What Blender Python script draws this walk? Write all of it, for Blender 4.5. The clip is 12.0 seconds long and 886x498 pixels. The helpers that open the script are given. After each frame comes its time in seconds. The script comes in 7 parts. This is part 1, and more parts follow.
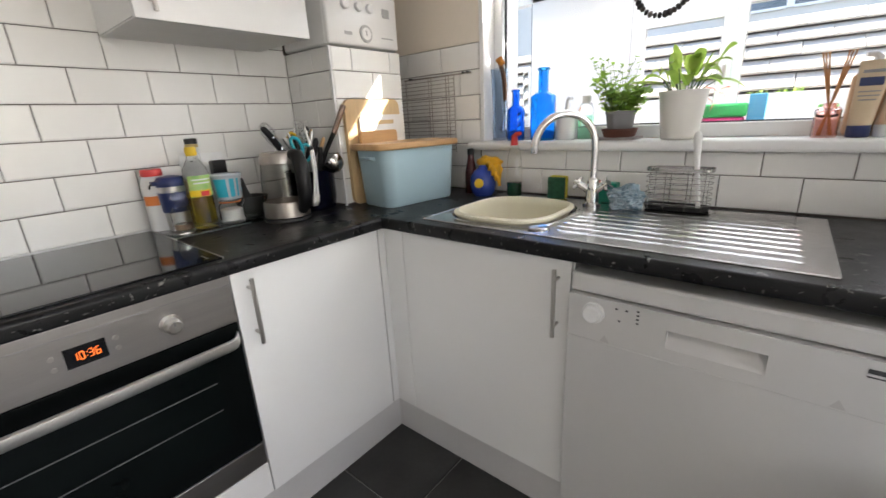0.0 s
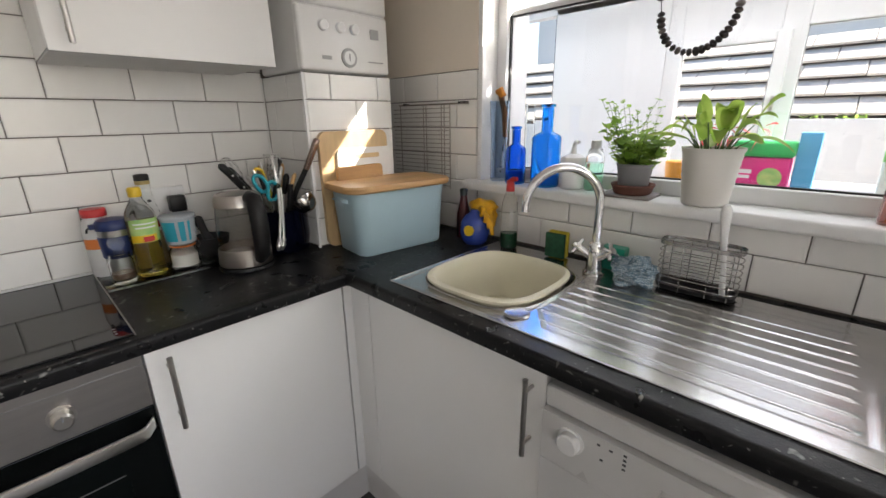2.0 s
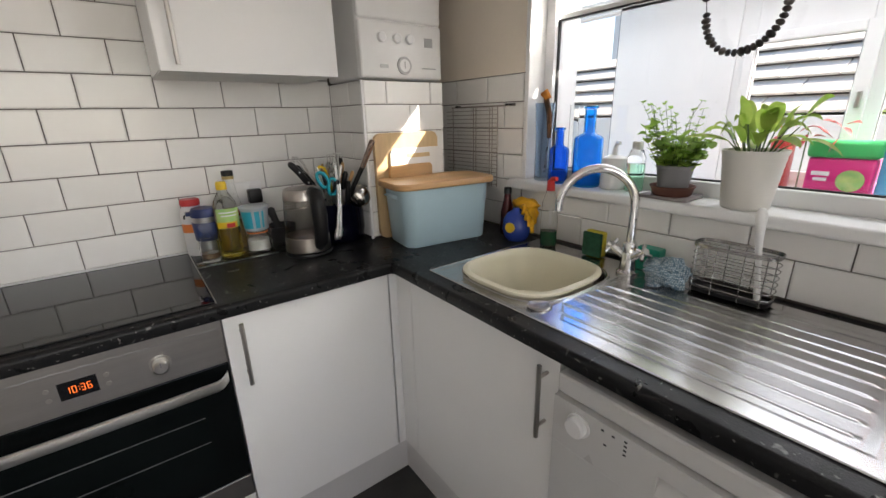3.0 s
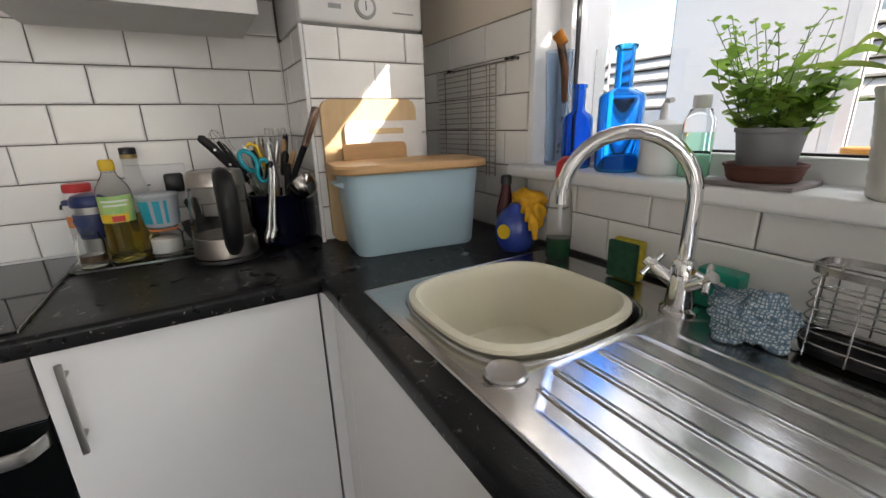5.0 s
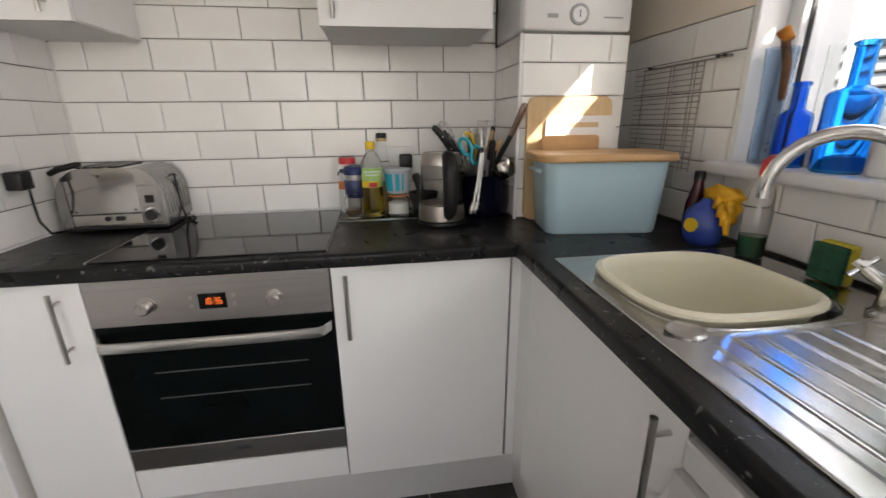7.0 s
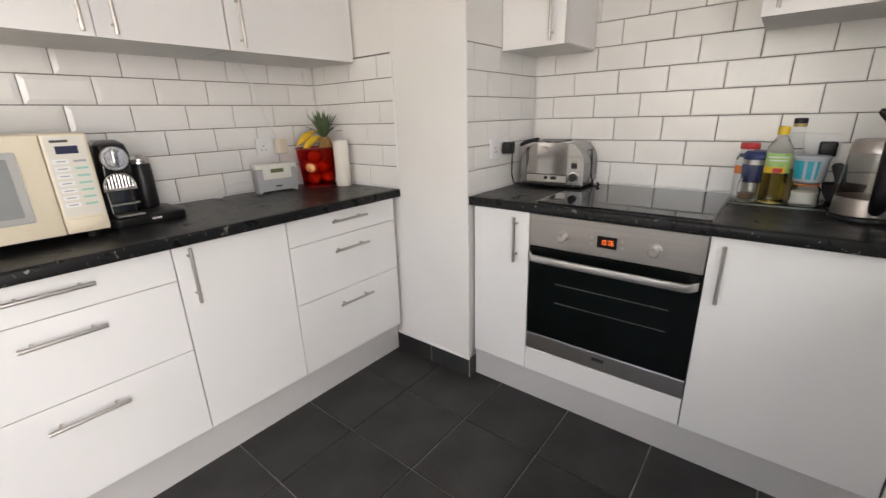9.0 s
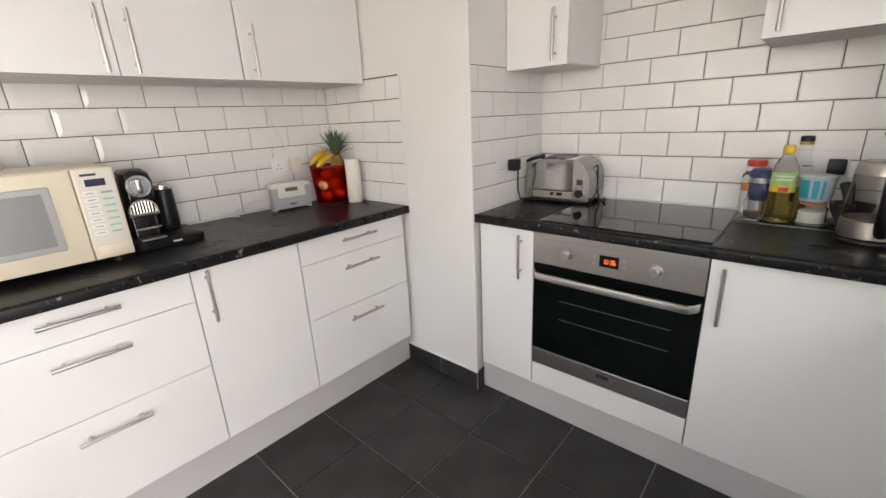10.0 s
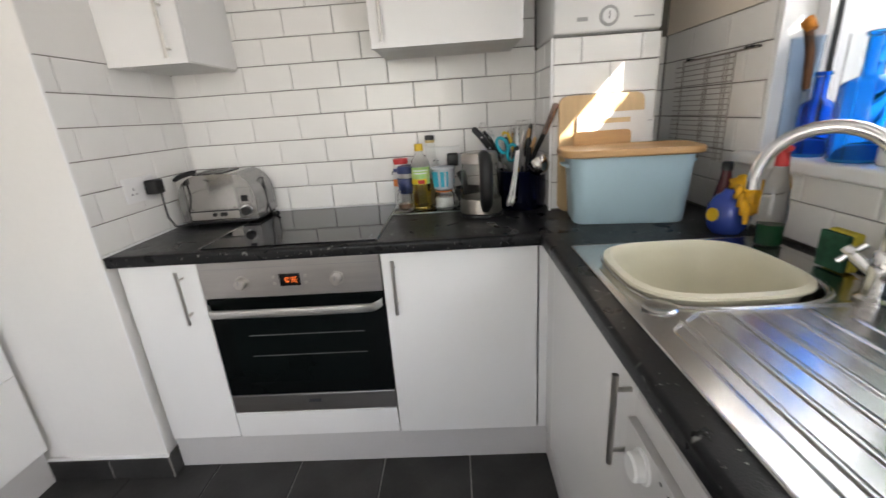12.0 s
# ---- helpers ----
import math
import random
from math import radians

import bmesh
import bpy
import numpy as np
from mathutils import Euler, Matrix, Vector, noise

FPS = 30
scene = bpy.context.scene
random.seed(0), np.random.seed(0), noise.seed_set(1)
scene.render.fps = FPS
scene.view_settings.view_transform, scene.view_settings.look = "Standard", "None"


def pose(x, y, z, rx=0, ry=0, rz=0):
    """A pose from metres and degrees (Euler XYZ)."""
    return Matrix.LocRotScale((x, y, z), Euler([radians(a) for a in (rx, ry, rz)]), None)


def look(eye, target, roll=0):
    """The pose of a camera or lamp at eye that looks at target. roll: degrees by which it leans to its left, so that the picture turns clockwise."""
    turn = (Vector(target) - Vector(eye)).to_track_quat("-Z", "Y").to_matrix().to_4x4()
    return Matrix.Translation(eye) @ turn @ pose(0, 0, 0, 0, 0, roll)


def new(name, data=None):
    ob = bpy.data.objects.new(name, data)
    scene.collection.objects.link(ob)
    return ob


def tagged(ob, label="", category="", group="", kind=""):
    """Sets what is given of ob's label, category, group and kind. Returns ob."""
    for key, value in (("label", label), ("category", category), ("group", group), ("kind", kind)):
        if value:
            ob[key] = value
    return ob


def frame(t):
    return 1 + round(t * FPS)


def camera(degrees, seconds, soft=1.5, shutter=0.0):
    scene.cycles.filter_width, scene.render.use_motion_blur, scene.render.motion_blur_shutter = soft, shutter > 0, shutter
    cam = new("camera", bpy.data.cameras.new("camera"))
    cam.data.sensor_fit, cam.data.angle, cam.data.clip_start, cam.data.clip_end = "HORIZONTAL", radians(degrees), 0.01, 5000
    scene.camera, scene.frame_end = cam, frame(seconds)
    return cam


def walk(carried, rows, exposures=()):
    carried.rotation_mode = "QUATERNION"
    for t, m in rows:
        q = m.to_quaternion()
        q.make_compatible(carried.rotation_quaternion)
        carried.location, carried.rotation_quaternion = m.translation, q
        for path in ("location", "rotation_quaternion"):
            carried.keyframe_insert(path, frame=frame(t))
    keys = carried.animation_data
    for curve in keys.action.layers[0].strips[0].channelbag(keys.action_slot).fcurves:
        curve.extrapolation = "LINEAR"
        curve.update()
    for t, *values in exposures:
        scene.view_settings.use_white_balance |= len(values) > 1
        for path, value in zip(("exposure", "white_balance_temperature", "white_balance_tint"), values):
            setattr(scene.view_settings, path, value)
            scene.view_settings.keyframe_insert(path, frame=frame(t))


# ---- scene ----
cam = camera(94.0, 12.0, shutter=0.2)
PATH = [
    (0, (1.633, -1.52, 1.201), (0.411, -0.058, 0.605), -2.9),
    (0.5, (1.609, -1.45, 1.249), (0.57, 0.147, 0.653), -2.0),
    (1, (1.607, -1.294, 1.277), (0.558, 0.296, 0.681), -1.3),
    (1.5, (1.599, -1.202, 1.285), (0.419, 0.293, 0.687), -0.9),
    (2, (1.598, -1.221, 1.332), (0.279, 0.151, 0.727), -0.8),
    (2.5, (1.663, -1.255, 1.349), (0.228, -0.007, 0.739), -1.1),
    (3, (1.723, -1.222, 1.348), (0.198, -0.086, 0.737), -1.4),
    (3.5, (1.648, -1.052, 1.31), (0.066, 0.007, 0.705), -1.5),
    (3.7, (1.595, -0.945, 1.287), (-0.006, 0.087, 0.685), -1.5),
    (5.3, (1.498, -0.79, 1.22), (-0.166, 0.149, 0.628), -1.5),
    (5.5, (1.516, -0.815, 1.243), (-0.156, 0.1, 0.639), -1.4),
    (6, (1.575, -0.901, 1.267), (-0.147, -0.085, 0.66), -1.2),
    (6.5, (1.642, -0.988, 1.246), (-0.161, -0.374, 0.636), -0.9),
    (7, (1.653, -0.953, 1.228), (-0.234, -0.676, 0.627), -0.7),
    (7.5, (1.689, -0.995, 1.212), (-0.208, -1.178, 0.606), -0.4),
    (7.7, (1.74, -1.042, 1.201), (-0.134, -1.395, 0.597), -0.1),
    (9.3, (2.046, -0.973, 1.23), (0.629, -2.249, 0.626), -2.2),
    (9.5, (2.046, -0.968, 1.241), (0.643, -2.262, 0.642), -2.4),
    (10, (2.005, -0.922, 1.299), (0.587, -2.197, 0.694), -2.8),
    (10.5, (1.97, -0.89, 1.297), (0.461, -2.052, 0.687), -3.2),
    (11, (1.86, -0.917, 1.276), (0.206, -1.858, 0.659), -3.6),
    (11.5, (1.77, -0.874, 1.252), (-0.037, -1.464, 0.631), -3.9),
    (12, (1.826, -0.846, 1.267), (-0.071, -0.926, 0.641), -3.9),
]
walk(cam, [(t, look(eye, target, roll)) for t, eye, target, roll in PATH],
     exposures=[(0, 2.32, 6500, 12), (0.7, 2.06, 6500, 12), (1.6, 1.93, 6550, 13), (3.7, 1.84, 6600, 13), (5.5, 1.76, 6550, 13), (7.5, 1.98, 6700, 14), (9.5, 2.12, 6650, 14), (11, 2.19, 6650, 14), (12, 2.18, 6450, 12)])

# ---- world, sun and light ----
SUN_EL, SUN_AZ = radians(34.5), radians(50)
world = bpy.data.worlds.new("sky")
scene.world = world
world.use_nodes = True
wn = world.node_tree.nodes
sky = wn.new("ShaderNodeTexSky")
sky.sky_type = "NISHITA"
sky.sun_disc = False
sky.sun_elevation = SUN_EL
sky.sun_rotation = SUN_AZ
world.node_tree.links.new(sky.outputs[0], wn["Background"].inputs[0])
wn["Background"].inputs[1].default_value = 0.125

sun_from = Vector((math.sin(SUN_AZ) * math.cos(SUN_EL), math.cos(SUN_AZ) * math.cos(SUN_EL), math.sin(SUN_EL)))
sun = new("sun", bpy.data.lights.new("sun", "SUN"))
sun.data.energy = 5.0
sun.data.angle = radians(0.53)
sun.data.color = (1.0, 0.94, 0.84)
sun.matrix_world = look((4, 4, 5), Vector((4, 4, 5)) - sun_from)


def window_light(name, x, y, z, target, w, h, watts, colour=(1, 1, 1)):
    lamp = new(name, bpy.data.lights.new(name, "AREA"))
    lamp.data.shape = "RECTANGLE"
    lamp.data.size, lamp.data.size_y = w, h
    lamp.data.energy = watts
    lamp.data.color = colour
    lamp.matrix_world = look((x, y, z), target)
    return lamp


# area lamps for daylight: kitchen window, garden door and an added unseen window behind
window_light("daylight_lean_to", 1.3, 0.80, 2.17, (1.3, 0.20, 1.1), 3.4, 0.85, 8, (0.95, 0.98, 1.0))
window_light("daylight_garden_door", 2.42, 0.12, 1.15, (1.3, -2.2, 1.0), 0.8, 1.9, 10.2, (1.0, 0.97, 0.93))
# fill light for the room, set in an added window out of view
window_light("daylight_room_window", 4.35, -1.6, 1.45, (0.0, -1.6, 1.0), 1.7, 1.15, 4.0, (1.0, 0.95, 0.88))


# ---- materials ----
def mat(name, colour, rough=0.5, metal=0.0, vary=0.0, scale=8.0, fine=0.0, fine_scale=120.0, bump=0.0, bump_scale=60.0,
        rough_vary=0.0, stretch=(1, 1, 1), each=0.0, second=None, coat=0.0, ior=1.5, emit=None, alpha=1.0, trans=0.0, spec=0.5):
    m = bpy.data.materials.new(name)
    m.use_nodes = True
    nt = m.node_tree
    b = nt.nodes["Principled BSDF"]
    b.inputs["Base Color"].default_value = (*colour, 1)
    b.inputs["Roughness"].default_value = rough
    b.inputs["Metallic"].default_value = metal
    b.inputs["IOR"].default_value = ior
    b.inputs["Coat Weight"].default_value = coat
    b.inputs["Coat Roughness"].default_value = 0.05
    b.inputs["Transmission Weight"].default_value = trans
    b.inputs["Specular IOR Level"].default_value = spec
    if emit:
        b.inputs["Emission Color"].default_value = (*emit[0], 1)
        b.inputs["Emission Strength"].default_value = emit[1]
    tc = nt.nodes.new("ShaderNodeTexCoord")
    mp = nt.nodes.new("ShaderNodeMapping")
    mp.inputs["Scale"].default_value = stretch
    nt.links.new(tc.outputs["Object"], mp.inputs[0])
    if vary or fine or second:
        n1 = nt.nodes.new("ShaderNodeTexNoise")
        n1.inputs["Scale"].default_value = scale
        n1.inputs["Detail"].default_value = 5
        n2 = nt.nodes.new("ShaderNodeTexNoise")
        n2.inputs["Scale"].default_value = fine_scale
        n2.inputs["Detail"].default_value = 3
        nt.links.new(mp.outputs[0], n1.inputs[0])
        nt.links.new(mp.outputs[0], n2.inputs[0])
        mix = nt.nodes.new("ShaderNodeMix")
        mix.data_type = "RGBA"
        ramp = nt.nodes.new("ShaderNodeMapRange")
        ramp.inputs[1].default_value, ramp.inputs[2].default_value = 0.35, 0.68
        nt.links.new(n1.outputs[0], ramp.inputs[0])
        nt.links.new(ramp.outputs[0], mix.inputs[0])
        other = second or tuple(c * (1 - vary) for c in colour)
        mix.inputs[6].default_value = (*colour, 1)
        mix.inputs[7].default_value = (*other, 1)
        hsv = nt.nodes.new("ShaderNodeHueSaturation")
        val = nt.nodes.new("ShaderNodeMapRange")
        val.inputs[3].default_value, val.inputs[4].default_value = 1 - fine, 1 + fine
        nt.links.new(n2.outputs[0], val.inputs[0])
        nt.links.new(mix.outputs[2], hsv.inputs["Color"])
        if each:
            info = nt.nodes.new("ShaderNodeObjectInfo")
            r = nt.nodes.new("ShaderNodeMapRange")
            r.inputs[3].default_value, r.inputs[4].default_value = 1 - each, 1 + each
            nt.links.new(info.outputs["Random"], r.inputs[0])
            mul = nt.nodes.new("ShaderNodeMath")
            mul.operation = "MULTIPLY"
            nt.links.new(val.outputs[0], mul.inputs[0])
            nt.links.new(r.outputs[0], mul.inputs[1])
            nt.links.new(mul.outputs[0], hsv.inputs["Value"])
        else:
            nt.links.new(val.outputs[0], hsv.inputs["Value"])
        nt.links.new(hsv.outputs[0], b.inputs["Base Color"])
        if rough_vary:
            rr = nt.nodes.new("ShaderNodeMapRange")
            rr.inputs[3].default_value, rr.inputs[4].default_value = max(0.02, rough - rough_vary), rough + rough_vary
            nt.links.new(n1.outputs[0], rr.inputs[0])
            nt.links.new(rr.outputs[0], b.inputs["Roughness"])
    if bump:
        nb = nt.nodes.new("ShaderNodeTexNoise")
        nb.inputs["Scale"].default_value = bump_scale
        nb.inputs["Detail"].default_value = 4
        nt.links.new(mp.outputs[0], nb.inputs[0])
        bm_ = nt.nodes.new("ShaderNodeBump")
        bm_.inputs["Strength"].default_value = bump
        bm_.inputs["Distance"].default_value = 0.004
        nt.links.new(nb.outputs[0], bm_.inputs["Height"])
        nt.links.new(bm_.outputs[0], b.inputs["Normal"])
    return m


def worktop_material():
    """Near-black laminate with scattered pale flecks."""
    m = mat("black_flecked_laminate", (0.010, 0.010, 0.011), 0.3, spec=0.22, vary=0.35, scale=14, fine=0.25, fine_scale=260, bump=0.12, bump_scale=320, rough_vary=0.1)
    nt = m.node_tree
    b = nt.nodes["Principled BSDF"]
    base = b.inputs["Base Color"].links[0].from_socket
    tc = nt.nodes.new("ShaderNodeTexCoord")
    mask = None
    for s, cut, soft in ((42, 0.685, 0.09), (85, 0.69, 0.07)):
        n = nt.nodes.new("ShaderNodeTexNoise")
        n.inputs["Scale"].default_value = s
        n.inputs["Detail"].default_value = 1.5
        n.inputs["Distortion"].default_value = 0.6
        nt.links.new(tc.outputs["Object"], n.inputs[0])
        r = nt.nodes.new("ShaderNodeMapRange")
        r.inputs[1].default_value, r.inputs[2].default_value = cut, cut + soft
        nt.links.new(n.outputs[0], r.inputs[0])
        if mask is None:
            mask = r.outputs[0]
        else:
            mx = nt.nodes.new("ShaderNodeMath")
            mx.operation = "MAXIMUM"
            nt.links.new(mask, mx.inputs[0])
            nt.links.new(r.outputs[0], mx.inputs[1])
            mask = mx.outputs[0]
    mix = nt.nodes.new("ShaderNodeMix")
    mix.data_type = "RGBA"
    nt.links.new(mask, mix.inputs[0])
    nt.links.new(base, mix.inputs[6])
    mix.inputs[7].default_value = (0.19, 0.19, 0.18, 1)
    nt.links.new(mix.outputs[2], b.inputs["Base Color"])
    return m


def glass(name, colour=(1, 1, 1), rough=0.0, ior=1.45):
    m = bpy.data.materials.new(name)
    m.use_nodes = True
    nt = m.node_tree
    b = nt.nodes["Principled BSDF"]
    b.inputs["Base Color"].default_value = (*colour, 1)
    b.inputs["Roughness"].default_value = rough
    b.inputs["Transmission Weight"].default_value = 1.0
    b.inputs["IOR"].default_value = ior
    return m


TILE = mat("white_glazed_tile", (0.80, 0.79, 0.77), 0.2, vary=0.04, scale=5, fine=0.015, fine_scale=30, bump=0.03, bump_scale=18, each=0.018, rough_vary=0.05)
GLOSSTILE = mat("bevelled_gloss_tile", (0.80, 0.79, 0.77), 0.09, vary=0.04, scale=5, fine=0.015, fine_scale=30, bump=0.03, bump_scale=18, each=0.018, rough_vary=0.04)
GROUT = mat("dark_grey_grout", (0.145, 0.13, 0.115), 0.9, vary=0.4, scale=6, fine=0.2, fine_scale=300, bump=0.3, bump_scale=300)
PAINT = mat("white_emulsion", (0.78, 0.765, 0.74), 0.75, vary=0.05, scale=1.6, fine=0.02, fine_scale=60, bump=0.08, bump_scale=220)
CEIL = mat("white_ceiling_paint", (0.80, 0.79, 0.77), 0.85, vary=0.03, scale=2, fine=0.02, fine_scale=80, bump=0.06, bump_scale=200)
DOOR = mat("white_gloss_laminate", (0.79, 0.785, 0.775), 0.24, vary=0.025, scale=2.5, fine=0.008, fine_scale=50, bump=0.01, bump_scale=30, rough_vary=0.05)
CARC = mat("white_carcass_board", (0.70, 0.69, 0.68), 0.5, vary=0.05, scale=5, fine=0.02, fine_scale=90)
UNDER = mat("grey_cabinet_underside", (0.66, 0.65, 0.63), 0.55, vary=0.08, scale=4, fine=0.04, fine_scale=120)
PLINTH = mat("pale_grey_plinth_board", (0.54, 0.53, 0.525), 0.42, vary=0.06, scale=3, fine=0.03, fine_scale=80)
WORKTOP = worktop_material()
SLATE = mat("dark_slate_floor_tile", (0.040, 0.039, 0.038), 0.42, spec=0.35, vary=0.45, scale=5, fine=0.18, fine_scale=70, bump=0.22, bump_scale=40, each=0.12, rough_vary=0.1)
FGROUT = mat("grey_floor_grout", (0.36, 0.35, 0.33), 0.9, vary=0.3, scale=12, fine=0.2, fine_scale=200)
STEEL = mat("brushed_steel", (0.60, 0.59, 0.57), 0.28, 1.0, vary=0.08, scale=6, fine=0.06, fine_scale=60, bump=0.04, bump_scale=90, stretch=(1, 14, 14), rough_vary=0.07)
OVENSTEEL = mat("brushed_oven_steel", (0.42, 0.40, 0.385), 0.32, 1.0, vary=0.06, scale=5, fine=0.06, fine_scale=60, bump=0.03, bump_scale=90, stretch=(14, 1, 14), rough_vary=0.06)
SINKSTEEL = mat("worn_sink_steel", (0.58, 0.57, 0.565), 0.23, 1.0, vary=0.1, scale=9, fine=0.08, fine_scale=200, bump=0.012, bump_scale=30, rough_vary=0.05)
HANDLE = mat("satin_nickel", (0.52, 0.50, 0.47), 0.28, 1.0, vary=0.06, scale=12, fine=0.05, fine_scale=200)
SATIN = mat("satin_steel", (0.66, 0.65, 0.63), 0.3, 1.0, vary=0.05, scale=10, fine=0.03, fine_scale=90, rough_vary=0.05)
CHROME = mat("chrome", (0.78, 0.78, 0.78), 0.07, 1.0, vary=0.08, scale=14, rough_vary=0.04)
BLACKGLASS = mat("black_ceramic_glass", (0.006, 0.006, 0.007), 0.05, spec=0.36, vary=0.3, scale=6, fine=0.1, rough_vary=0.03)
OVENGLASS = mat("dark_oven_glass", (0.004, 0.005, 0.005), 0.09, vary=0.3, scale=5, spec=0.1)
BLACK = mat("black_plastic", (0.009, 0.009, 0.010), 0.38, spec=0.35, vary=0.3, scale=12, fine=0.1, fine_scale=200, bump=0.03)
DKRUB = mat("black_rubber", (0.012, 0.012, 0.013), 0.6, vary=0.3, scale=20)
WHITEPL = mat("white_plastic", (0.74, 0.74, 0.74), 0.35, vary=0.03, scale=6, fine=0.015, fine_scale=100)
BENAMEL = mat("white_boiler_enamel", (0.76, 0.755, 0.745), 0.22, vary=0.03, scale=3, fine=0.01, fine_scale=60, rough_vary=0.04)
# warm bounce light is mixed into this wall paint's colour
BOUNCEPAINT = mat("bounce_toned_wall_paint", (0.80, 0.72, 0.62), 0.7, vary=0.06, scale=2, fine=0.02, fine_scale=60, bump=0.08, bump_scale=200)
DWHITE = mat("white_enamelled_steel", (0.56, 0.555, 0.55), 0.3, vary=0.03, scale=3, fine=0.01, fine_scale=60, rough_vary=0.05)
UPVC = mat("white_upvc", (0.78, 0.78, 0.78), 0.3, vary=0.03, scale=4, fine=0.015, fine_scale=60)
GREYMARK = mat("grey_print", (0.30, 0.30, 0.31), 0.6)
PALEMARK = mat("pale_grey_print", (0.46, 0.45, 0.45), 0.5)
DARKMARK = mat("dark_print", (0.035, 0.035, 0.04), 0.6)
PANE = glass("clear_glass")


# ---- mesh helpers ----
PLACE = {}


def thing(name, label, category, at=(0, 0, 0), rz=0.0, group="", kind=""):
    ob = new(name)
    m = pose(*at, 0, 0, rz)
    ob.matrix_world = m
    PLACE[ob] = m
    return tagged(ob, label, category, group, kind)


def part(name, bm, material, parent, label="", local=False, smooth=None, kind=""):
    """One mesh under a thing. Geometry in world metres, or in the thing's own where local."""
    top = PLACE[parent]
    if not local:
        bm.transform(top.inverted())
    me = bpy.data.meshes.new(name)
    bmesh.ops.recalc_face_normals(bm, faces=bm.faces[:])
    bm.to_mesh(me)
    bm.free()
    me.materials.append(material)
    if smooth:
        me.polygons.foreach_set("use_smooth", [True] * len(me.polygons))
        me.set_sharp_from_angle(angle=radians(smooth))
    ob = new(name, me)
    ob.parent = parent
    PLACE[ob] = top
    return tagged(ob, label, "", "", kind)


def alone(name, bm, material, label, category, kind="", smooth=None):
    """A thing that is one mesh."""
    me = bpy.data.meshes.new(name)
    bmesh.ops.recalc_face_normals(bm, faces=bm.faces[:])
    lo = [min(v.co[n] for v in bm.verts) for n in range(3)]
    hi = [max(v.co[n] for v in bm.verts) for n in range(3)]
    base = Vector(((lo[0] + hi[0]) / 2, (lo[1] + hi[1]) / 2, lo[2]))
    bm.transform(Matrix.Translation(-base))
    bm.to_mesh(me)
    bm.free()
    me.materials.append(material)
    if smooth:
        me.polygons.foreach_set("use_smooth", [True] * len(me.polygons))
        me.set_sharp_from_angle(angle=radians(smooth))
    ob = new(name, me)
    ob.matrix_world = Matrix.Translation(base)
    PLACE[ob] = Matrix.Translation(base)
    return tagged(ob, label, category, "", kind)


def B():
    return bmesh.new()


def box(bm, x0, y0, z0, x1, y1, z1, bevel=0.0, seg=2):
    x0, x1 = sorted((x0, x1))
    y0, y1 = sorted((y0, y1))
    z0, z1 = sorted((z0, z1))
    vs = [bm.verts.new((x, y, z)) for z in (z0, z1) for x, y in ((x0, y0), (x1, y0), (x1, y1), (x0, y1))]
    fs = [bm.faces.new([vs[i] for i in f]) for f in ((3, 2, 1, 0), (4, 5, 6, 7), (0, 1, 5, 4), (1, 2, 6, 5), (2, 3, 7, 6), (3, 0, 4, 7))]
    if bevel:
        es = {e for f in fs for e in f.edges}
        bmesh.ops.bevel(bm, geom=list(es), offset=bevel, segments=seg, profile=0.5, affect="EDGES")
    return bm


def bx(*a, **k):
    return box(B(), *a, **k)


def loft(bm, rings, cap0=True, cap1=True, closed=True):
    """Skin over rings of equal counts."""
    vr = [[bm.verts.new(p) for p in r] for r in rings]
    n = len(rings[0])
    for a, b in zip(vr, vr[1:]):
        for i in range(n if closed else n - 1):
            j = (i + 1) % n
            bm.faces.new((a[i], a[j], b[j], b[i]))
    if cap0:
        bm.faces.new(vr[0][::-1])
    if cap1:
        bm.faces.new(vr[-1])
    return bm


def lathe(bm, profile, x=0.0, y=0.0, z=0.0, seg=24, cap0=True, cap1=True):
    rings = [[(x + r * math.cos(2 * math.pi * i / seg), y + r * math.sin(2 * math.pi * i / seg), z + h) for i in range(seg)] for r, h in profile]
    return loft(bm, rings, cap0, cap1)


def tube(bm, pts, r, seg=8, closed=False):
    """A round bar along points; r a number or one for each point."""
    pts = [Vector(p) for p in pts]
    n = len(pts)
    rings, up = [], None
    for i, p in enumerate(pts):
        if closed:
            d = pts[(i + 1) % n] - pts[i - 1]
        else:
            d = pts[min(i + 1, n - 1)] - pts[max(i - 1, 0)]
        d.normalize()
        if up is None:
            up = d.orthogonal().normalized()
        up = (up - d * up.dot(d)).normalized()
        side = d.cross(up)
        rad = r[i] if isinstance(r, (list, tuple)) else r
        rings.append([p + rad * (math.cos(2 * math.pi * k / seg) * up + math.sin(2 * math.pi * k / seg) * side) for k in range(seg)])
    if closed:
        rings.append(rings[0])
        loft(bm, rings, False, False)
        bmesh.ops.remove_doubles(bm, verts=bm.verts[:], dist=1e-6)
        return bm
    return loft(bm, rings)


def rod(bm, a, b, r, seg=10):
    return tube(bm, [a, b], r, seg)


def rloop(cx, cy, hw, hh, r, z, k=6):
    """A rounded rectangle as a ring of points."""
    pts = []
    for qx, qy, a0 in ((1, 1, 0), (-1, 1, 90), (-1, -1, 180), (1, -1, 270)):
        for i in range(k + 1):
            a = radians(a0 + 90 * i / k)
            pts.append((cx + qx * (hw - r) + r * math.cos(a), cy + qy * (hh - r) + r * math.sin(a), z))
    return pts


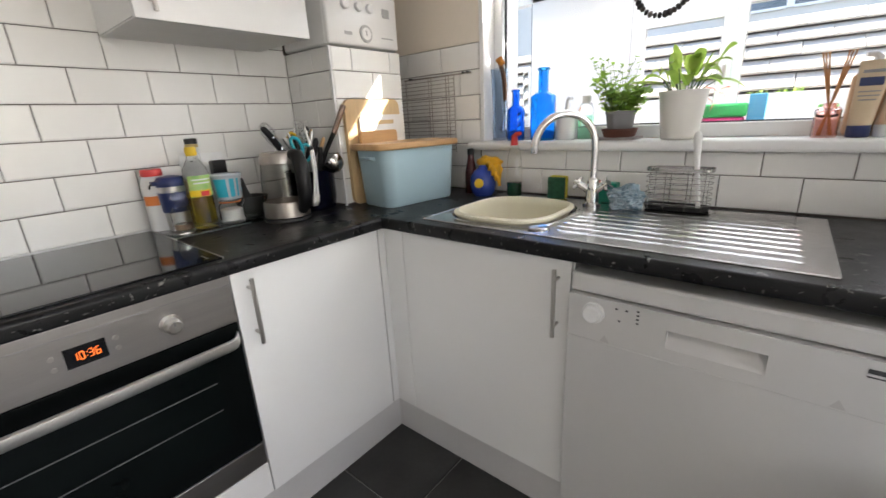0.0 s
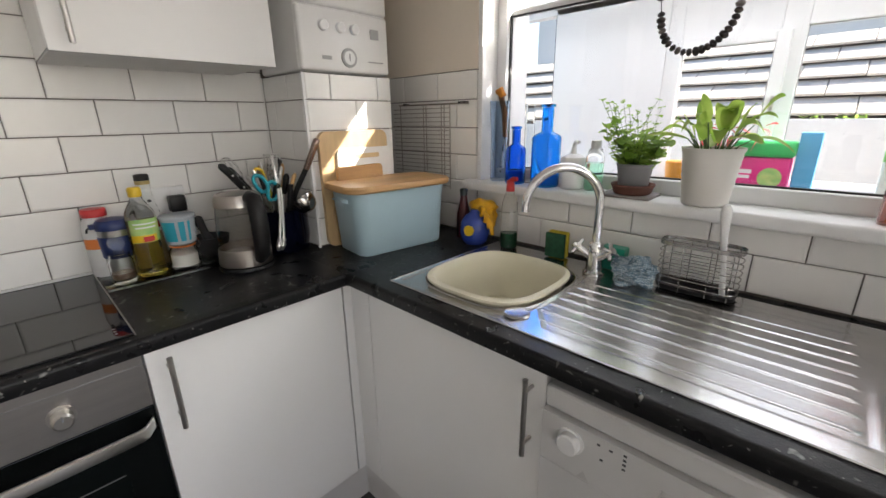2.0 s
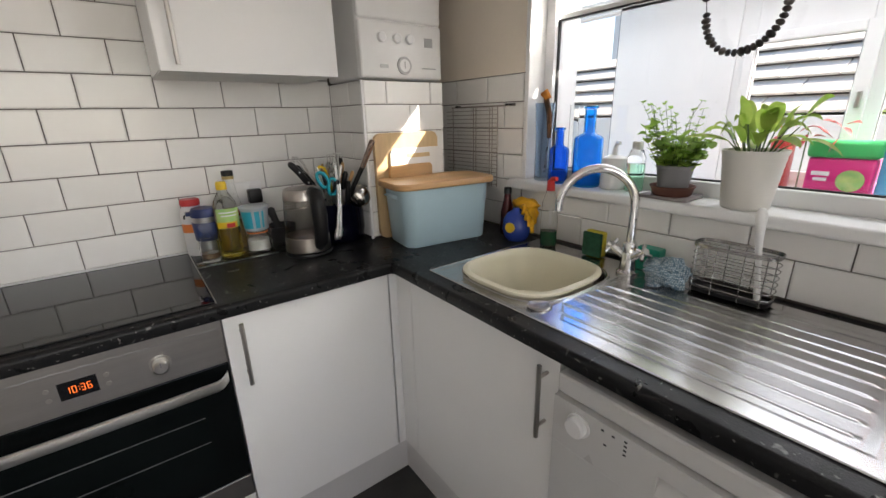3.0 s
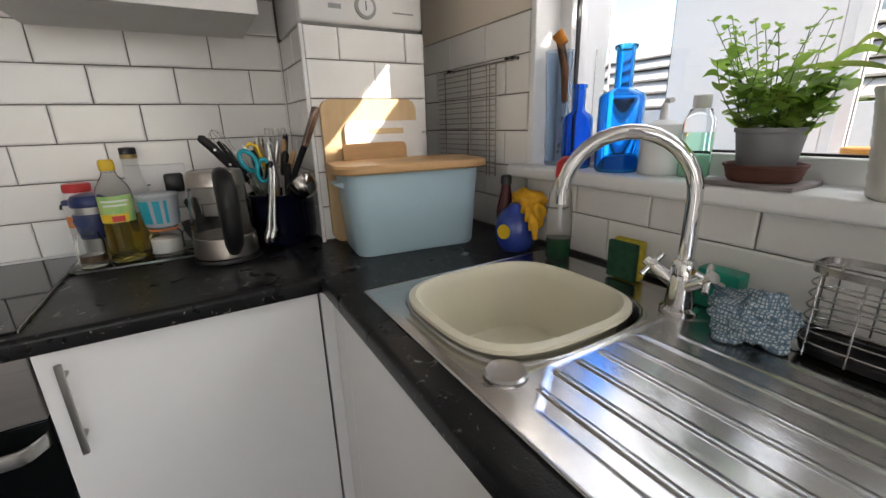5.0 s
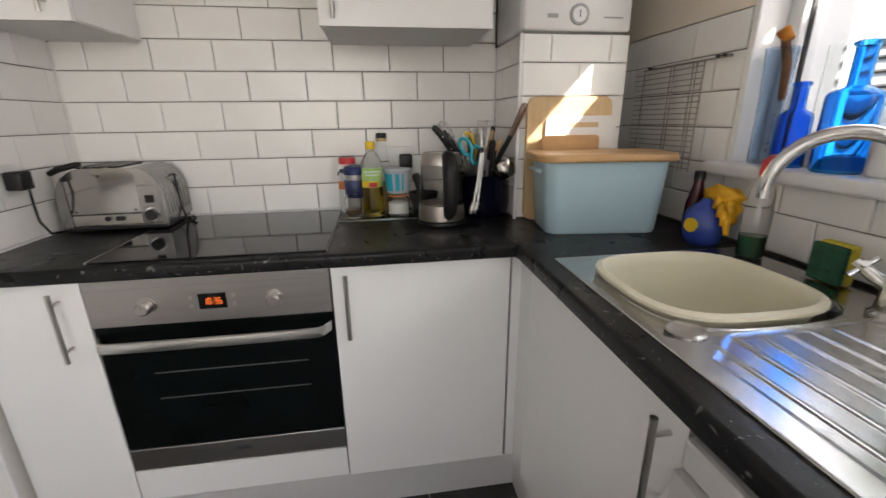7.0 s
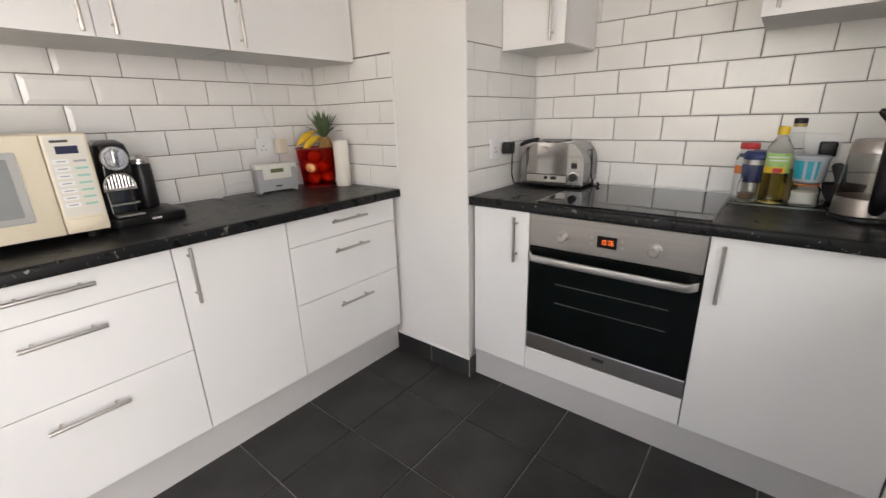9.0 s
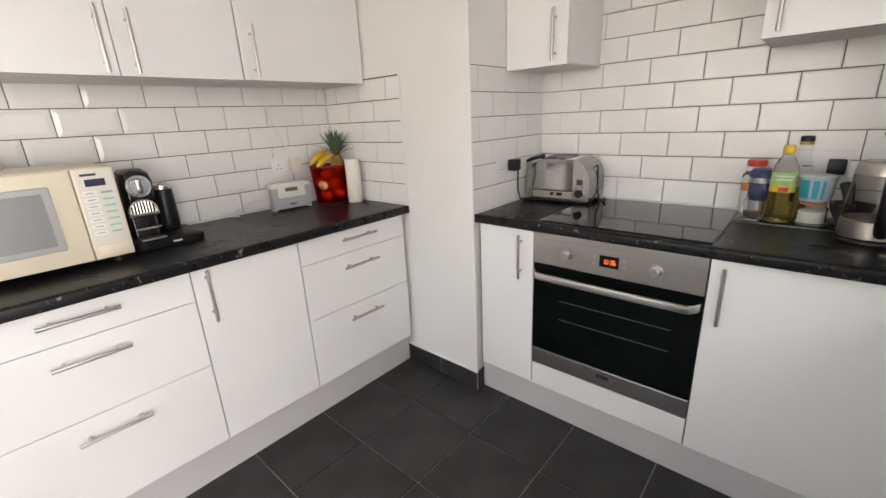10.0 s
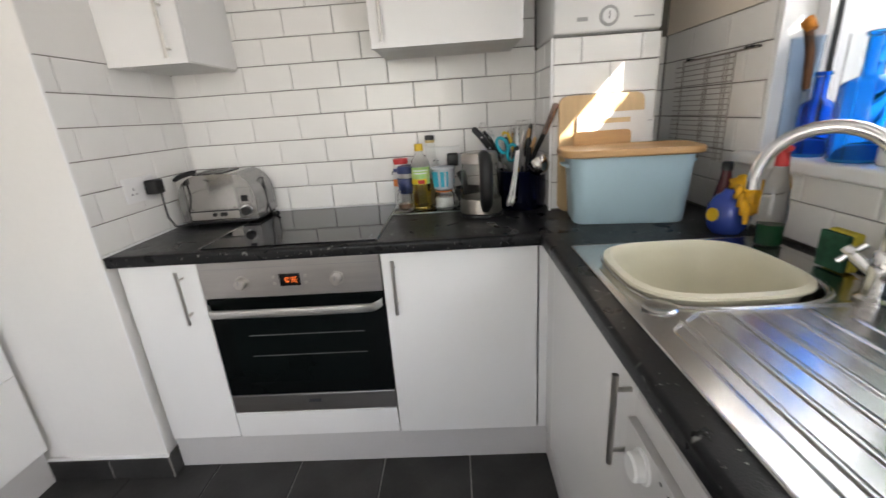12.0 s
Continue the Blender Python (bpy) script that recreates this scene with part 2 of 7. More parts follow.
def disc(bm, c, axis, r, depth, seg=20, bevel=0.0):
    """A short cylinder from c along axis."""
    c, axis = Vector(c), Vector(axis).normalized()
    u = axis.orthogonal().normalized()
    v = axis.cross(u)
    prof = [(r, 0), (r, depth - bevel), (r - bevel, depth)] if bevel else [(r, 0), (r, depth)]
    rings = [[c + axis * h + q * (math.cos(2 * math.pi * i / seg) * u + math.sin(2 * math.pi * i / seg) * v) for i in range(seg)] for q, h in prof]
    return loft(bm, rings)


def plane_x(x, sign=1):
    """Axes of a wall facing +x (u runs along +y) or -x."""
    return Matrix(((0, 0, sign, x), (sign, 0, 0, 0), (0, 1, 0, 0), (0, 0, 0, 1)))


def plane_y(y, sign=-1):
    """Axes of a wall facing -y (u runs along +x) or +y (u runs along -x)."""
    s = 1 if sign < 0 else -1
    return Matrix(((s, 0, 0, 0), (0, 0, sign, y), (0, 1, 0, 0), (0, 0, 0, 1)))


# ---- the large structure ----
TOP = 0.89           # worktop height
H = 2.38             # ceiling height
WX0, WX1 = 0.615, 1.895   # window opening
WZ0, WZ1 = 1.105, 2.06
XE, YM, YP = 4.4, -3.0, -2.0   # far end of the room, back wall, hob end of the pier
PX = 0.598                     # face of the pier

floor = alone("floor", bx(-0.1, -3.15, -0.12, XE, 0.3, -0.006), FGROUT, "floor of dark slate tiles with grey grout", "floor", "structure")
alone("ceiling", bx(-0.1, -3.15, H, XE, 0.3, H + 0.1), CEIL, "plain white painted ceiling", "ceiling", "structure")
wall_hob = thing("wall_west", "wall of white bevelled metro tiles above a black worktop", "wall", (0, -1.0, 0), kind="structure")
part("plaster", bx(-0.15, YM - 0.15, 0, -0.009, 0.3, H), GROUT, wall_hob)
wall_back = thing("wall_south", "white tiled wall between black worktop and cupboards", "wall", (2.0, YM, 0), kind="structure")
part("plaster", bx(-0.009, YM - 0.15, 0, XE, YM - 0.009, 0.885), PAINT, wall_back)
part("tile_bed", bx(-0.009, YM - 0.15, 0.885, 3.2, YM - 0.009, 1.52), GROUT, wall_back)
part("upper_plaster", bx(-0.009, YM - 0.15, 1.52, 3.2, YM - 0.009, H), PAINT, wall_back)
part("end_plaster", bx(3.2, YM - 0.15, 0.885, XE, YM - 0.009, H), PAINT, wall_back)
pier = thing("wall_pier", "white painted wall pier, tiled beside both worktops", "wall", (0.3, -2.4, 0), kind="structure")
part("plaster", bx(-0.009, YM - 0.009, 0, PX - 0.008, YP - 0.008, H), PAINT, pier)
part("paint_front", bx(PX - 0.008, -2.405, 0.0, PX, YP, H, 0.003), PAINT, pier)
part("paint_upper_front", bx(PX - 0.008, -2.99, 1.50, PX - 0.001, -2.4052, H), PAINT, pier)
part("paint_side", bx(0.0, YP - 0.008, 1.497, PX - 0.0085, YP - 0.001, H), PAINT, pier)
part("tile_bed_side", bx(-0.009, YP - 0.008, 0.88, PX - 0.0085, YP - 0.004, 1.497), GROUT, pier)
part("tile_bed_front", bx(PX - 0.008, YM - 0.009, 0.88, PX - 0.004, -2.4055, 1.50), GROUT, pier)
part("edge_trim", bx(PX - 0.004, -2.412, 0.89, PX + 0.004, -2.403, 1.50, 0.001), UPVC, pier, "white tile edge trim")
part("edge_bead", bx(PX - 0.003, YP - 0.003, 0.098, PX + 0.002, YP + 0.0022, 0.848), UPVC, pier, "white sealant bead")
part("corner_trim", bx(PX - 0.004, YP - 0.006, 0.89, PX + 0.002, YP + 0.002, 1.495, 0.001), UPVC, pier, "white tile edge trim")
for y0, y1 in ((-2.47, -2.232), (-2.229, -1.999)):
    part("skirting_tile", bx(PX, y0, 0, PX + 0.012, y1, 0.092, 0.001), SLATE, pier, "dark slate skirting tile")
part("skirting_tile", bx(0.54, YP - 0.001, 0, PX + 0.012, YP + 0.011, 0.092, 0.001), SLATE, pier, "dark slate skirting tile")
part("skirting_joint", bx(PX, -2.2318, 0, PX + 0.0114, -2.2292, 0.0915), FGROUT, pier, "pale grout joint")
part("skirting_joint", bx(PX + 0.0095, YP + 0.0085, 0, PX + 0.0135, YP + 0.0125, 0.092), FGROUT, pier, "pale grout joint")
part("skirting_joint", bx(0.547, YP + 0.0085, 0, 0.5505, YP + 0.0125, 0.092), UPVC, pier, "white sealant bead")
part("skirting_sealant", bx(PX, -2.47, 0.0925, PX + 0.011, YP + 0.008, 0.098), UPVC, pier, "white sealant bead")

WY = 0.016
wall_win = thing("wall_north", "white tiled wall round the window, warm bounce light in its upper paint", "wall", (1.2, 0.1, 0), kind="structure")
part("wall_left", bx(-0.009, WY + 0.009, 0, WX0 - 0.02, 0.30, H), GROUT, wall_win)
part("wall_below", bx(WX0 - 0.02, WY + 0.009, 0, 1.905, 0.30, WZ0 - 0.04), GROUT, wall_win)
part("wall_above", bx(WX0 - 0.02, WY + 0.004, WZ1, 1.905, 0.30, H), PAINT, wall_win)
part("reveal_left", bx(WX0 - 0.02, WY - 0.002, WZ0 - 0.04, WX0, 0.30, WZ1, 0.003), UPVC, wall_win, "white plastic window reveal")
part("reveal_right", bx(WX1, WY + 0.004, WZ0 - 0.04, 1.905, 0.30, WZ1, 0.003), UPVC, wall_win, "white plastic window reveal")
part("door_head", bx(1.905, WY + 0.004, 2.08, 2.85, 0.30, H), PAINT, wall_win)
part("wall_right", bx(2.85, WY + 0.004, 0, XE, 0.30, H), PAINT, wall_win)
# closing wall out of view; its window is added to hold the fill light
wall_e = thing("wall_east", "plain white closing wall out of view, with an added window", "wall", (XE, -1.6, 0), kind="structure")
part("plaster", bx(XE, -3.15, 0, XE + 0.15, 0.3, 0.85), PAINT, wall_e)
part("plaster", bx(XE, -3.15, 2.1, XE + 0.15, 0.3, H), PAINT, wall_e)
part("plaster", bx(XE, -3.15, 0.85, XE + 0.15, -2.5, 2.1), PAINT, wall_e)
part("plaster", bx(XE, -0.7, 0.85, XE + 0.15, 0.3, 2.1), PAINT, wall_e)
win2 = thing("added_window", "added white framed window out of view, holding a fill light", "window", (XE + 0.05, -1.6, 0.85), kind="structure")
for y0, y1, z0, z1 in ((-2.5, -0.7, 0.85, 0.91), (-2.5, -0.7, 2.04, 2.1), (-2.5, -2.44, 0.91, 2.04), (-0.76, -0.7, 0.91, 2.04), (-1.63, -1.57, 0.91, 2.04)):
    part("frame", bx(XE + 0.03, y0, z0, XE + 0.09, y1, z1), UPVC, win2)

# boxing under the boiler
chimney = thing("wall_boxing", "tiled boxed-in column under the boiler", "wall", (0.14, -0.32, 0), kind="structure")
part("board", bx(-0.008, -0.492, 0.0, 0.281, -0.145, 1.478), GROUT, chimney)
part("corner_trim", bx(0.283, -0.503, TOP, 0.292, -0.494, 1.478, 0.001), UPVC, chimney, "white tile edge trim")


# ---- worktops ----
def front_profile(u, z, r=0.011):
    """Rounded front edge: points from the back top over the front to the back bottom."""
    pts = []
    for i in range(7):
        a = radians(90 - 15 * i)
        pts.append((u - r + r * math.cos(a), z - r + r * math.sin(a)))
    for i in range(5):
        a = radians(-22.5 * i)
        pts.append((u - 0.006 + 0.006 * math.cos(a), z - 0.032 + 0.006 * math.sin(a)))
    return pts


def worktop_run(bm, axis, back, front, a0, a1):
    """A slab with a rounded front, its section swept along x or y."""
    sgn = 1 if front > back else -1
    sec = [(back, TOP)] + [(front + sgn * u, z) for u, z in front_profile(0.0, TOP)] + [(back, TOP - 0.038)]
    rings = []
    for a in (a0, a1):
        rings.append([(u, a, z) if axis == "y" else (a, u, z) for u, z in sec])
    return loft(bm, rings)


worktop_hob = thing("worktop", "black flecked laminate worktop with the hob let into it", "worktop", (0.3, -1.3, TOP - 0.038))
part("front_edge", worktop_run(B(), "y", 0.545, 0.59, YP + 0.001, -0.5905), WORKTOP, worktop_hob, smooth=40)
part("slab", bx(0.0, YP + 0.001, TOP - 0.038, 0.545, -0.5905, TOP), WORKTOP, worktop_hob)
worktop_sink = thing("worktop", "black flecked laminate worktop holding the steel sink", "worktop", (1.2, -0.3, TOP - 0.038))
part("front_edge", worktop_run(B(), "x", -0.495, -0.59, 0.592, 1.925), WORKTOP, worktop_sink, smooth=40)
for x0, y0, x1, y1 in ((0.001, -0.59, 0.592, WY), (0.592, -0.495, 0.755, WY), (1.155, -0.495, 1.925, WY), (0.755, -0.105, 1.155, WY)):
    part("slab", bx(x0, y0, TOP - 0.038, x1, y1, TOP), WORKTOP, worktop_sink)
worktop_back = thing("worktop", "black flecked laminate worktop along the back wall", "worktop", (1.85, -2.7, TOP - 0.038))
part("front_edge", worktop_run(B(), "x", -2.445, -2.40, PX + 0.001, 3.1), WORKTOP, worktop_back, smooth=40)
part("slab", bx(PX + 0.001, YM, TOP - 0.038, 3.1, -2.445, TOP), WORKTOP, worktop_back)


# ---- kitchen units ----
def bar_handle(parent, c, axis, out, length, name="handle"):
    """A T-bar handle centred at c."""
    c, axis, out = Vector(c), Vector(axis), Vector(out)
    bm = B()
    off = out * 0.03
    tube(bm, [c + off - axis * length / 2, c + off + axis * length / 2], 0.006, 10)
    for s in (-1, 1):
        tube(bm, [c + axis * s * (length / 2 - 0.03) - out * 0.002, c + off + axis * s * (length / 2 - 0.03)], 0.0045, 8)
    return part(name, bm, HANDLE, parent, "brushed nickel bar handle", smooth=40)


G_UNITS = "white kitchen units"
u1 = thing("base_cabinet", "narrow white gloss base cabinet beside the oven", "cabinet", (0.3, -1.865, 0.14), group=G_UNITS)
part("body", bx(0.02, YP + 0.005, 0.14, 0.543, -1.722, 0.851), CARC, u1)
d = part("door", bx(0.545, YP + 0.012, 0.138, 0.563, -1.722, 0.848, 0.0015), DOOR, u1)
bar_handle(d, (0.563, -1.776, 0.732), (0, 0, 1), (1, 0, 0), 0.19)
u2 = thing("base_cabinet", "white gloss base cabinet in the corner by the sink", "cabinet", (0.3, -0.85, 0.14), group=G_UNITS)
part("body", bx(0.02, -1.105, 0.14, 0.543, -0.60, 0.851), CARC, u2)
d = part("door", bx(0.545, -1.1045, 0.133, 0.563, -0.5955, 0.848, 0.0015), DOOR, u2)
bar_handle(d, (0.563, -1.064, 0.733), (0, 0, 1), (1, 0, 0), 0.19)
u3 = thing("sink_cabinet", "white gloss cabinet under the sink", "cabinet", (0.92, -0.3, 0.14), group=G_UNITS)
for a in ((0.655, -0.543, 0.14, 0.673, -0.02, 0.84), (1.237, -0.543, 0.14, 1.255, -0.02, 0.84), (0.673, -0.543, 0.14, 1.237, -0.02, 0.158), (0.673, -0.035, 0.16, 1.237, -0.02, 0.6)):
    part("board", bx(*a), CARC, u3)
part("corner_post", bx(0.5635, -0.5625, 0.133, 0.652, -0.545, 0.848, 0.001), DOOR, u3, "narrow white corner post")
part("corner_post", bx(0.545, -0.5895, 0.133, 0.5622, -0.546, 0.848, 0.001), DOOR, u3, "narrow white corner post")
d = part("door", bx(0.655, -0.563, 0.133, 1.252, -0.545, 0.848, 0.0015), DOOR, u3)
bar_handle(d, (1.22, -0.563, 0.73), (0, 0, 1), (0, -1, 0), 0.19)
bm = B()
box(bm, 0.535, YP + 0.013, 0.0, 0.555, -0.5555, 0.131)
plinth1 = alone("plinth", bm, PLINTH, "pale grey plinth board under the oven run", "plinth", "structure")
alone("plinth", bx(0.5355, -0.555, 0.0, 1.262, -0.535, 0.131), PLINTH, "pale grey plinth board under the sink unit", "plinth", "structure")
alone("plinth", bx(PX + 0.013, -2.488, 0.0, 2.203, -2.468, 0.15), PLINTH, "pale grey plinth board under the drawers", "plinth", "structure")

FY = -2.44


def drawer_unit(x0, x1, label):
    u = thing("drawer_unit", label, "drawers", ((x0 + x1) / 2, -2.7, 0.15), group=G_UNITS)
    part("body", bx(x0 + 0.001, YM + 0.02, 0.152, x1 - 0.001, FY - 0.02, 0.851), CARC, u)
    for z0, z1, hz in ((0.737, 0.848, 0.806), (0.484, 0.7345, 0.676), (0.156, 0.4815, 0.420)):
        dr = part("drawer_front", bx(x0 + 0.0015, FY - 0.018, z0, x1 - 0.0015, FY, z1, 0.0015), DOOR, u)
        cx = (x0 + x1) / 2
        bar_handle(dr, (cx, FY, hz), (1, 0, 0), (0, 1, 0), 0.19)
    return u


drawer_unit(PX + 0.014, 1.198, "white gloss three-drawer unit beside the wall pier")
u = thing("base_cabinet", "white gloss base cabinet between two drawer units", "cabinet", (1.4, -2.7, 0.15), group=G_UNITS)
part("body", bx(1.2, YM + 0.02, 0.152, 1.6, FY - 0.02, 0.851), CARC, u)
d = part("door", bx(1.2015, FY - 0.018, 0.156, 1.5985, FY, 0.848, 0.0015), DOOR, u)
bar_handle(d, (1.556, FY, 0.745), (0, 0, 1), (0, 1, 0), 0.19)
drawer_unit(1.601, 2.2, "white gloss three-drawer unit below the microwave")
u = thing("undercounter_appliance", "dark glass-fronted appliance under the end of the worktop", "appliance", (2.6, -2.7, 0.02))
part("body", bx(2.206, YM + 0.02, 0.02, 2.80, FY - 0.03, 0.845), BLACK, u)
part("door", bx(2.210, FY - 0.028, 0.10, 2.796, FY - 0.006, 0.842, 0.004), BLACKGLASS, u, "dark glass door")
part("kick_plate", bx(2.212, FY - 0.06, 0.02, 2.794, FY - 0.045, 0.095), BLACK, u)
for x in (2.25, 2.75):
    for y in (-2.92, -2.52):
        part("foot", disc(B(), (x, y, 0.0), (0, 0, 1), 0.018, 0.021, 12), BLACK, u)
u = thing("base_cabinet", "white gloss base cabinet at the end of the run", "cabinet", (2.95, -2.7, 0.15), group=G_UNITS)
part("body", bx(2.802, YM + 0.02, 0.152, 3.098, FY - 0.02, 0.851), CARC, u)
part("door", bx(2.8035, FY - 0.018, 0.156, 3.0965, FY, 0.848, 0.0015), DOOR, u)


def wall_unit(label, x0, y0, x1, y1, z0, z1, doors, face):
    """A wall cupboard; doors as (a0, a1, handle place) along its front."""
    u = thing("wall_cabinet", label, "cabinet", ((x0 + x1) / 2, (y0 + y1) / 2, z0), group=G_UNITS)
    bm = B()
    if face == "x":
        box(bm, x0, y0 + 0.001, z0 + 0.004, x1 - 0.02, y1 - 0.001, z1)
        part("body", bm, DOOR, u)
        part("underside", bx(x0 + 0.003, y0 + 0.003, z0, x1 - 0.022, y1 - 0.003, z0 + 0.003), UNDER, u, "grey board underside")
    else:
        box(bm, x0 + 0.001, y0, z0 + 0.004, x1 - 0.001, y1 - 0.02, z1)
        part("body", bm, DOOR, u)
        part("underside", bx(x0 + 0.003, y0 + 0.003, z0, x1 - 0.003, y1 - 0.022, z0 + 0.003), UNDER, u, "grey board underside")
    for fx in (0.12, 0.88):
        for fy in (0.2, 0.8):
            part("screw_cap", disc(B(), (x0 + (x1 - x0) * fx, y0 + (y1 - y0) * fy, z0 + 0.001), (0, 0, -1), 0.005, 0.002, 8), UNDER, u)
    for a0, a1, h in doors:
        if face == "x":
            d = part("door", bx(x1 - 0.018, a0 + 0.0015, z0 - 0.002, x1, a1 - 0.0015, z1, 0.0015), DOOR, u)
            bar_handle(d, (x1, h, z0 + 0.107), (0, 0, 1), (1, 0, 0), 0.19)
        else:
            d = part("door", bx(a0 + 0.0015, y1 - 0.018, z0 - 0.002, a1 - 0.0015, y1, z1, 0.0015), DOOR, u)
            bar_handle(d, (h, y1, z0 + 0.101), (0, 0, 1), (0, 1, 0), 0.19)
    return u


wall_unit("narrow white wall cupboard beside the pier", 0.001, -1.998, 0.335, -1.715, 1.482, 2.2, ((-1.998, -1.715, -1.768),), "x")
wall_unit("white wall cupboard beside the boiler", 0.001, -1.102, 0.33, -0.60, 1.482, 2.2, ((-1.102, -0.60, -1.06),), "x")
wall_unit("white wall cupboard in the corner of the back wall", PX + 0.002, YM + 0.001, 1.194, -2.65, 1.478, 2.2, ((PX + 0.01, 1.194, 1.148),), "y")
wall_unit("white double wall cupboard on the back wall", 1.197, YM + 0.001, 1.995, -2.65, 1.478, 2.2, ((1.197, 1.5965, 1.549), (1.5965, 1.995, 1.632)), "y")
wall_unit("white double wall cupboard above the microwave", 1.998, YM + 0.001, 2.79, -2.65, 1.478, 2.2, ((1.998, 2.394, 2.34), (2.394, 2.79, 2.44)), "y")

# ---- cooker ----
oven = thing("oven", "built-in stainless steel oven with a dark glass door", "oven", (0.3, -1.413, 0.145))
OY0, OY1 = -1.7185, -1.1085
part("body", bx(0.03, OY0 + 0.004, 0.25, 0.54, OY1 - 0.004, 0.845), BLACK, oven)
panel = part("control_panel", bx(0.541, OY0, 0.716, 0.566, OY1, 0.846, 0.002), OVENSTEEL, oven, "brushed steel control panel")
for y in (-1.576, -1.256):
    k = part("knob", disc(disc(B(), (0.566, y, 0.771), (1, 0, 0), 0.024, 0.003, 24), (0.568, y, 0.771), (1, 0, 0), 0.018, 0.026, 24, 0.004), HANDLE, panel, "round metal knob", smooth=35)
    part("pointer", bx(0.594, y - 0.0015, 0.774, 0.5953, y + 0.0015, 0.787), GREYMARK, panel)
disp = part("display", bx(0.5655, -1.449, 0.752, 0.5675, -1.379, 0.796, 0.0005), BLACKGLASS, panel, "black display with an orange clock")
CLOCK = mat("orange_clock_light", (0.9, 0.25, 0.03), 0.5, emit=((1.0, 0.13, 0.015), 0.4))
for y in (-1.468, -1.361):
    for z in (0.762, 0.786):
        part("button", disc(B(), (0.566, y, z), (1, 0, 0), 0.0055, 0.002, 12), HANDLE, panel)


SEGMENTS = {"1": "bc", "0": "abcdef", "3": "abgcd", "6": "afgedc"}
bm = B()
for n, ch in enumerate("1036"):
    y0 = -1.437 + n * 0.0115 + (0.004 if n > 1 else 0.0)
    for sg in SEGMENTS[ch]:
        a = {"a": (0.001, 0.0165, 0.007, 0.018), "g": (0.001, 0.0083, 0.007, 0.0097), "d": (0.001, 0.0, 0.007, 0.0015), "f": (0.0, 0.0095, 0.0014, 0.017),
             "e": (0.0, 0.001, 0.0014, 0.0085), "b": (0.0066, 0.0095, 0.008, 0.017), "c": (0.0066, 0.001, 0.008, 0.0085)}[sg]
        box(bm, 0.5675, y0 + a[0], 0.765 + a[1], 0.5679, y0 + a[2], 0.765 + a[3])
for z in (0.769, 0.777):
    box(bm, 0.5675, -1.4135, z, 0.5679, -1.4120, z + 0.0016)
part("clock_digits", bm, CLOCK, panel, "glowing orange clock digits")
part("panel_groove", bx(0.5655, OY0 + 0.001, 0.8215, 0.5664, OY1 - 0.001, 0.823), GREYMARK, panel)
odoor = part("oven_door", bx(0.541, OY0, 0.322, 0.561, OY1, 0.712, 0.002), OVENGLASS, oven, "black glass oven door")
SHELFBAR = mat("dim_shelf_bar", (0.12, 0.12, 0.12), 0.5)
INNER = mat("oven_window_glass", (0.004, 0.006, 0.006), 0.06, vary=0.4, scale=4, spec=0.13)
part("window", bx(0.561, OY0 + 0.065, 0.375, 0.5618, OY1 - 0.075, 0.64), INNER, odoor, "dark green-grey oven window")
for z in (0.567, 0.485):
    part("shelf_bar", bx(0.5618, -1.60, z, 0.5624, -1.19, z + 0.0028), SHELFBAR, odoor)
bm = B()
rings = []
for y, x in ((OY0 + 0.006, 0.562), (OY0 + 0.008, 0.574), (OY0 + 0.026, 0.602), (OY0 + 0.040, 0.609), (-1.55, 0.611), (-1.4135, 0.612), (-1.28, 0.611), (OY1 - 0.040, 0.609), (OY1 - 0.026, 0.602), (OY1 - 0.008, 0.574), (OY1 - 0.006, 0.562)):
    rings.append([(x - 0.010, y, 0.664), (x - 0.002, y, 0.661), (x + 0.003, y, 0.664), (x + 0.005, y, 0.676), (x + 0.003, y, 0.688), (x - 0.002, y, 0.691), (x - 0.010, y, 0.688)])
part("door_handle", loft(bm, rings), SATIN, odoor, "wide flat brushed steel handle", smooth=35)
strip = part("lower_trim", bx(0.541, OY0, 0.245, 0.561, OY1, 0.3185, 0.002), OVENSTEEL, oven, "brushed steel lower strip")
part("badge", bx(0.561, -1.432, 0.282, 0.5617, -1.385, 0.296), DARKMARK, strip)
part("filler_panel", bx(0.545, OY0, 0.136, 0.563, OY1, 0.2425, 0.0015), DOOR, oven, "white filler panel below the oven")

hob = thing("hob", "black ceramic glass hob set in the worktop", "hob", (0.3, -1.4, TOP))
part("glass_top", bx(0.035, -1.695, TOP + 0.0005, 0.56, -1.11, TOP + 0.006, 0.0015), BLACKGLASS, hob)
for x in (0.505, 0.520, 0.535):
    part("touch_mark", disc(B(), (x, -1.137, TOP + 0.006), (0, 0, 1), 0.003, 0.0004, 10), GREYMARK, hob)
part("edge_strip", bx(0.035, -1.109, TOP + 0.0005, 0.56, -1.107, TOP + 0.0062, 0.0005), HANDLE, hob, "thin metal side strip")
part("edge_strip", bx(0.035, -1.698, TOP + 0.0005, 0.56, -1.696, TOP + 0.0062, 0.0005), HANDLE, hob, "thin metal side strip")
